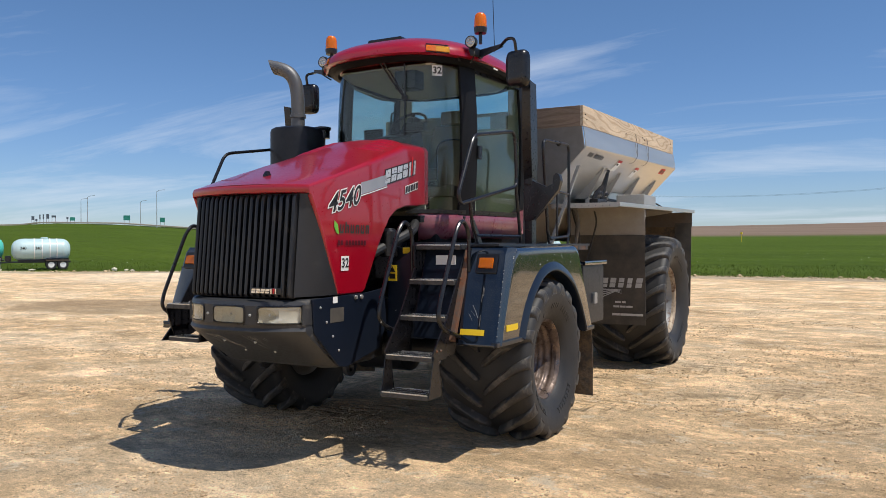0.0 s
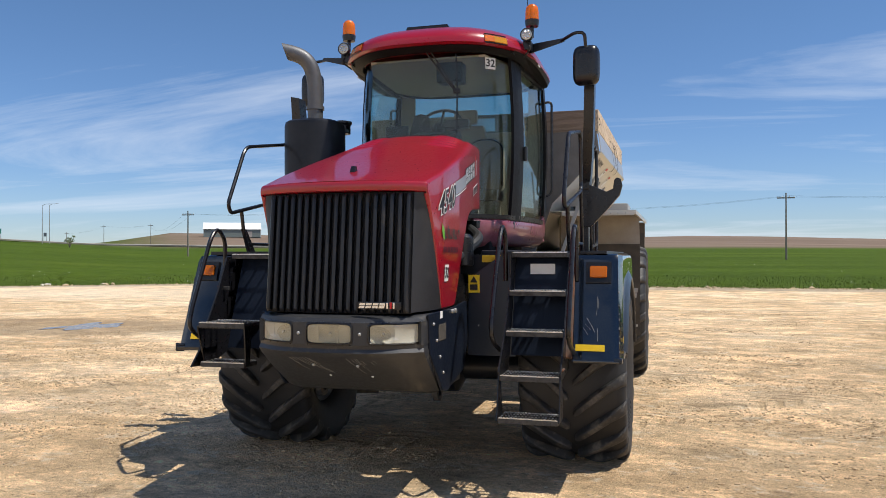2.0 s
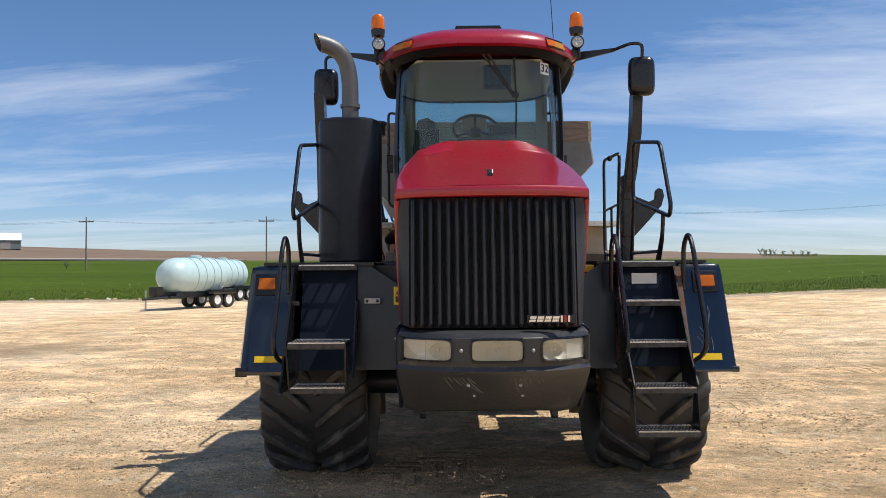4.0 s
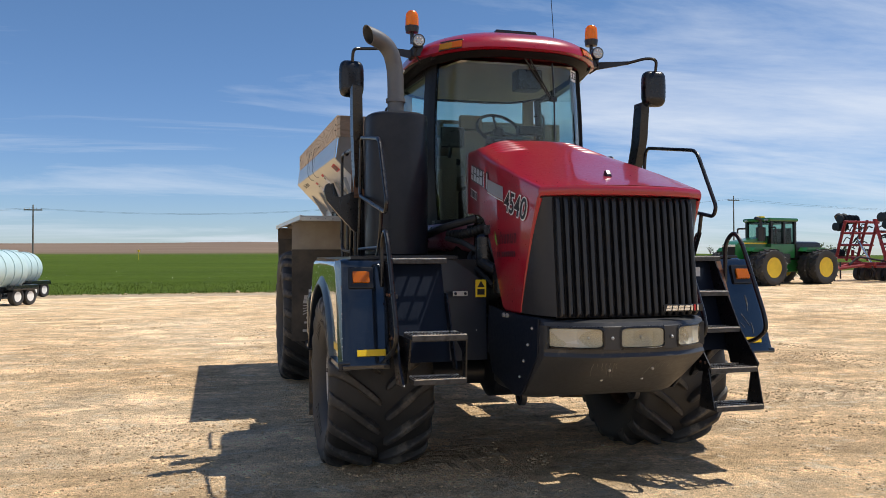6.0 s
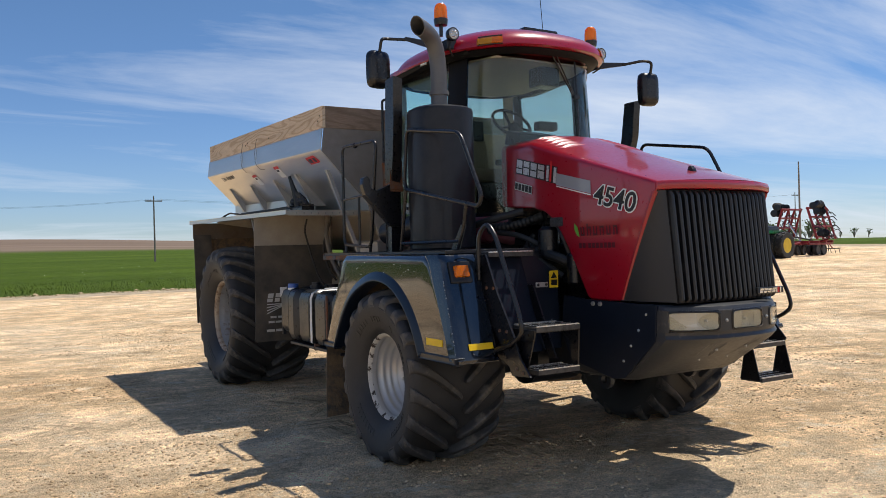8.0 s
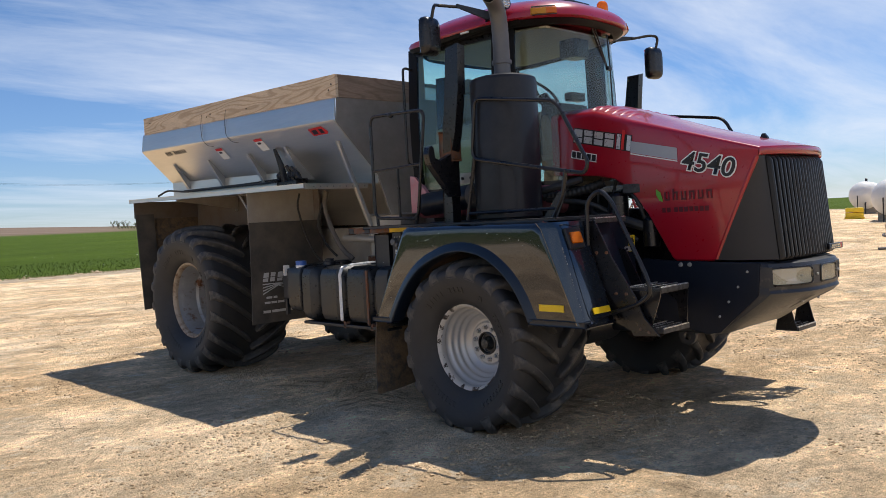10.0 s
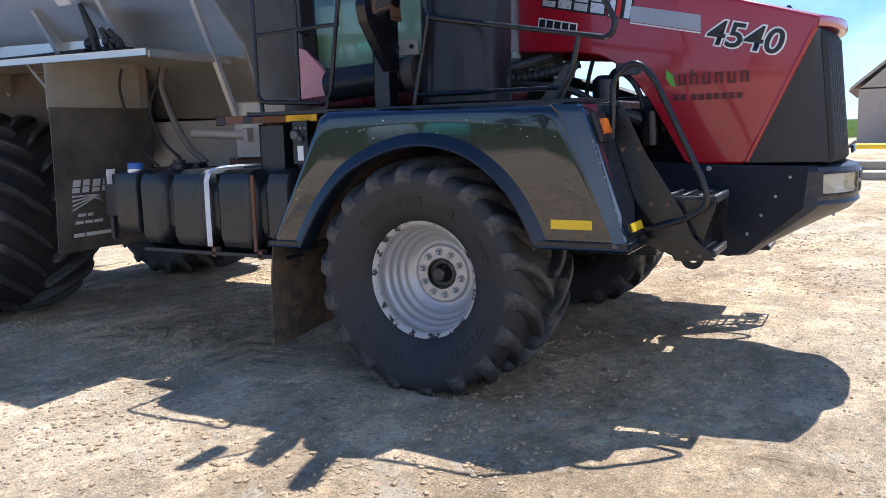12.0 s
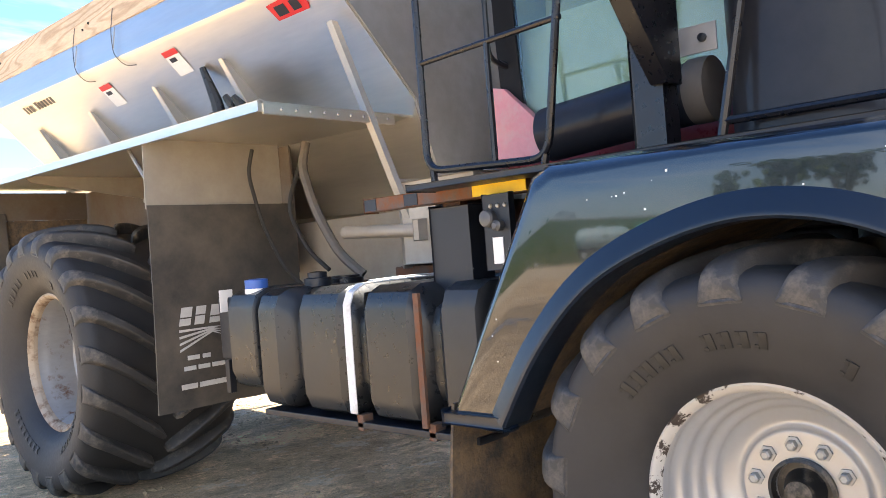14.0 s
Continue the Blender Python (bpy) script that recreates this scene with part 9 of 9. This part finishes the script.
bush(-57.5, 112, 1.5, 7, "small pale spring bush at the foot of a pole")
bush(-122, 137, 3.2, 6, "thin young tree in the crop field")
for k in range(18):
    az = radians(21.6 + 0.19 * k)
    bush(500 * math.sin(az), 500 * math.cos(az), 1.5 + (k * 7 % 5) * 0.2, 14, "leafy dark tree in a far clump on the horizon")
for k in range(34):
    az = radians(30 + 34 * rnd.random())
    d = rnd.uniform(430, 640)
    bush(d * math.sin(az), d * math.cos(az), rnd.uniform(5, 8.5), 4, "bare spring tree in a far windbreak")
for k in range(10):
    az = radians(21 + 5 * rnd.random())
    d = rnd.uniform(600, 700)
    bush(d * math.sin(az), d * math.cos(az), rnd.uniform(4, 7), 4, "bare spring tree in a far windbreak")
for k in range(26):
    az = radians(48.5 + 9 * rnd.random())
    d = rnd.uniform(300, 360)
    bush(d * math.sin(az), d * math.cos(az), rnd.uniform(5.5, 8.5), 5, "bare spring tree in a far windbreak")
for az, d, h in ((-93, 84, 7.5), (-88.5, 82, 9.5), (-84.5, 84, 10.5), (-81, 88, 8.0), (-73.5, 86, 9.0), (-70, 84, 9.8), (-66.5, 90, 6.5)):
    bush(d * math.sin(radians(az)), d * math.cos(radians(az)), h, 20, "leafy green tree at the far side of the crop field")
mk_ = tagged(part("marker_post", lathe([(-0.2, 0.05), (1.9, 0.05), (2.0, 0.28), (2.45, 0.28), (2.5, 0.1)], 8, "z"), SAFETY), "yellow pipeline marker post in the crop", "marker post")
placed(mk_, -19.2, 163, 0, 0, 0.8)

# ---------------------------------------------------------------- loose stones and grass
def scatter(name, count, place, lo, hi, material, label, category, seed, flat=0.6):
    r = random.Random(seed)
    base = bmesh.new()
    bmesh.ops.create_icosphere(base, subdivisions=1, radius=1)
    bv = [v.co.copy() for v in base.verts]
    bf = [[v.index for v in f.verts] for f in base.faces]
    base.free()
    verts, faces = [], []
    for k in range(count):
        x, y = place(r)
        size = lo + (hi - lo) * r.random() ** 3
        z = land(x, y)
        near = 1 - smoothstep(8, 40, math.hypot(x, y))
        if near > 0:
            z += near * (0.030 * noise.noise(Vector((x, y, 0)) * 0.45) + 0.014 * noise.noise(Vector((x * 0.9, y * 2.6, 3))) + 0.010 * noise.noise(Vector((x, y, 0)) * 4.1))
        a = r.uniform(0, 6.28)
        sx_, sy_, sz_ = size * r.uniform(0.7, 1.3), size * r.uniform(0.6, 1.0), size * r.uniform(0.4, 0.8) * flat / 0.6
        o = len(verts)
        for v in bv:
            j = 1 + r.uniform(-0.18, 0.18)
            u, w = v.x * sx_ * j, v.y * sy_ * j
            verts.append((x + u * math.cos(a) - w * math.sin(a), y + u * math.sin(a) + w * math.cos(a), z + v.z * sz_ * j + sz_ * 0.35))
        faces += [[i + o for i in f] for f in bf]
    me = bpy.data.meshes.new(name)
    me.from_pydata(verts, [], faces)
    me.materials.append(material)
    return tagged(new(name, me), label, category, kind="stuff")


scatter("gravel", 8000, lambda r: (r.uniform(-7.5, 5), r.uniform(-4.2, 7)), 0.003, 0.015, STONE, "scattered small limestone gravel on the dirt", "gravel", 5)
scatter("gravel", 420, lambda r: (r.gauss(-3.3, 0.45), r.gauss(2.75, 0.25)), 0.004, 0.02, STONE, "loose heap of broken gravel on the dirt", "gravel", 6)
scatter("rubble", 16, lambda r: (lambda x: (x, field_edge(x) + r.uniform(-0.4, 1.2)))(r.uniform(-52, -14)), 0.16, 0.36, BOULDER, "pale limestone boulders in the weeds at the field's edge", "boulders", 31, 0.5)
scatter("rubble", 260, lambda r: (lambda x: (x, field_edge(x) - 0.2 + r.uniform(-0.6, 0.8)))(r.uniform(-60, 35)), 0.05, 0.18, STONE, "pale limestone rubble along the field's edge", "rubble", 7)


def patchy(r):
    """A spot on the yard, gathered in patches of crumbled dirt."""
    while True:
        x, y = r.uniform(-13, 9), -5.2 + 26 * r.random() ** 1.5
        if noise.noise(Vector((x * 0.45, y * 0.8, 7))) + 0.5 * noise.noise(Vector((x * 1.7, y * 2.6, 2))) > 0.02 + 0.25 * r.random():
            return x, y


scatter("dirt_clods", 52000, patchy, 0.004, 0.024, CLOD, "crumbled dry dirt clods lying in patches", "dirt clods", 15, 0.46)


def grass_strip():
    r = random.Random(21)
    verts, faces = [], []
    for k in range(26000):
        x = r.uniform(-62, 36)
        d = r.random() ** 1.6 * 16 - 0.6
        y = field_edge(x) + d
        z = land(x, y)
        h, w, a = r.uniform(0.04, 0.16), r.uniform(0.01, 0.03), r.uniform(0, 6.28)
        lx, ly = r.uniform(-0.12, 0.12), r.uniform(-0.12, 0.12)
        o = len(verts)
        c, sn = math.cos(a) * w, math.sin(a) * w
        verts += [(x - c, y - sn, z - 0.02), (x + c, y + sn, z - 0.02), (x + lx, y + ly, z + h)]
        faces.append((o, o + 1, o + 2))
    me = bpy.data.meshes.new("grass")
    me.from_pydata(verts, [], faces)
    me.materials.append(GRASS)
    return tagged(new("grass", me), "green crop blades along the field's near edge", "grass", kind="stuff")


grass_strip()
scatter("field_flowers", 110, lambda r: (lambda x: (x, field_edge(x) + 1 + 50 * r.random() ** 1.5))(r.uniform(-50, 40)), 0.02, 0.045, WHITE, "pale weed flowers scattered in the crop", "flowers", 9, 1.0)
pud = bmesh.new()
ring = [((0.85 + 0.7 * noise.noise(Vector((math.cos(t) * 1.6, math.sin(t) * 1.6, 5)))) * 0.95 * math.cos(t), (0.85 + 0.9 * noise.noise(Vector((math.cos(t) * 2.6, math.sin(t) * 2.6, 9)))) * 0.95 * math.sin(t), 0) for t in [2 * math.pi * k / 40 for k in range(40)]]
pud.faces.new([pud.verts.new(p) for p in ring])
WATER = mat("muddy_water", (0.26, 0.19, 0.12), 0.2, var=0.1, rvar=0.02)
tagged(part("puddle", pud, WATER, at=(-11.8, 10.6, 0.016)), "shallow muddy puddle on the dirt", "puddle", kind="structure")
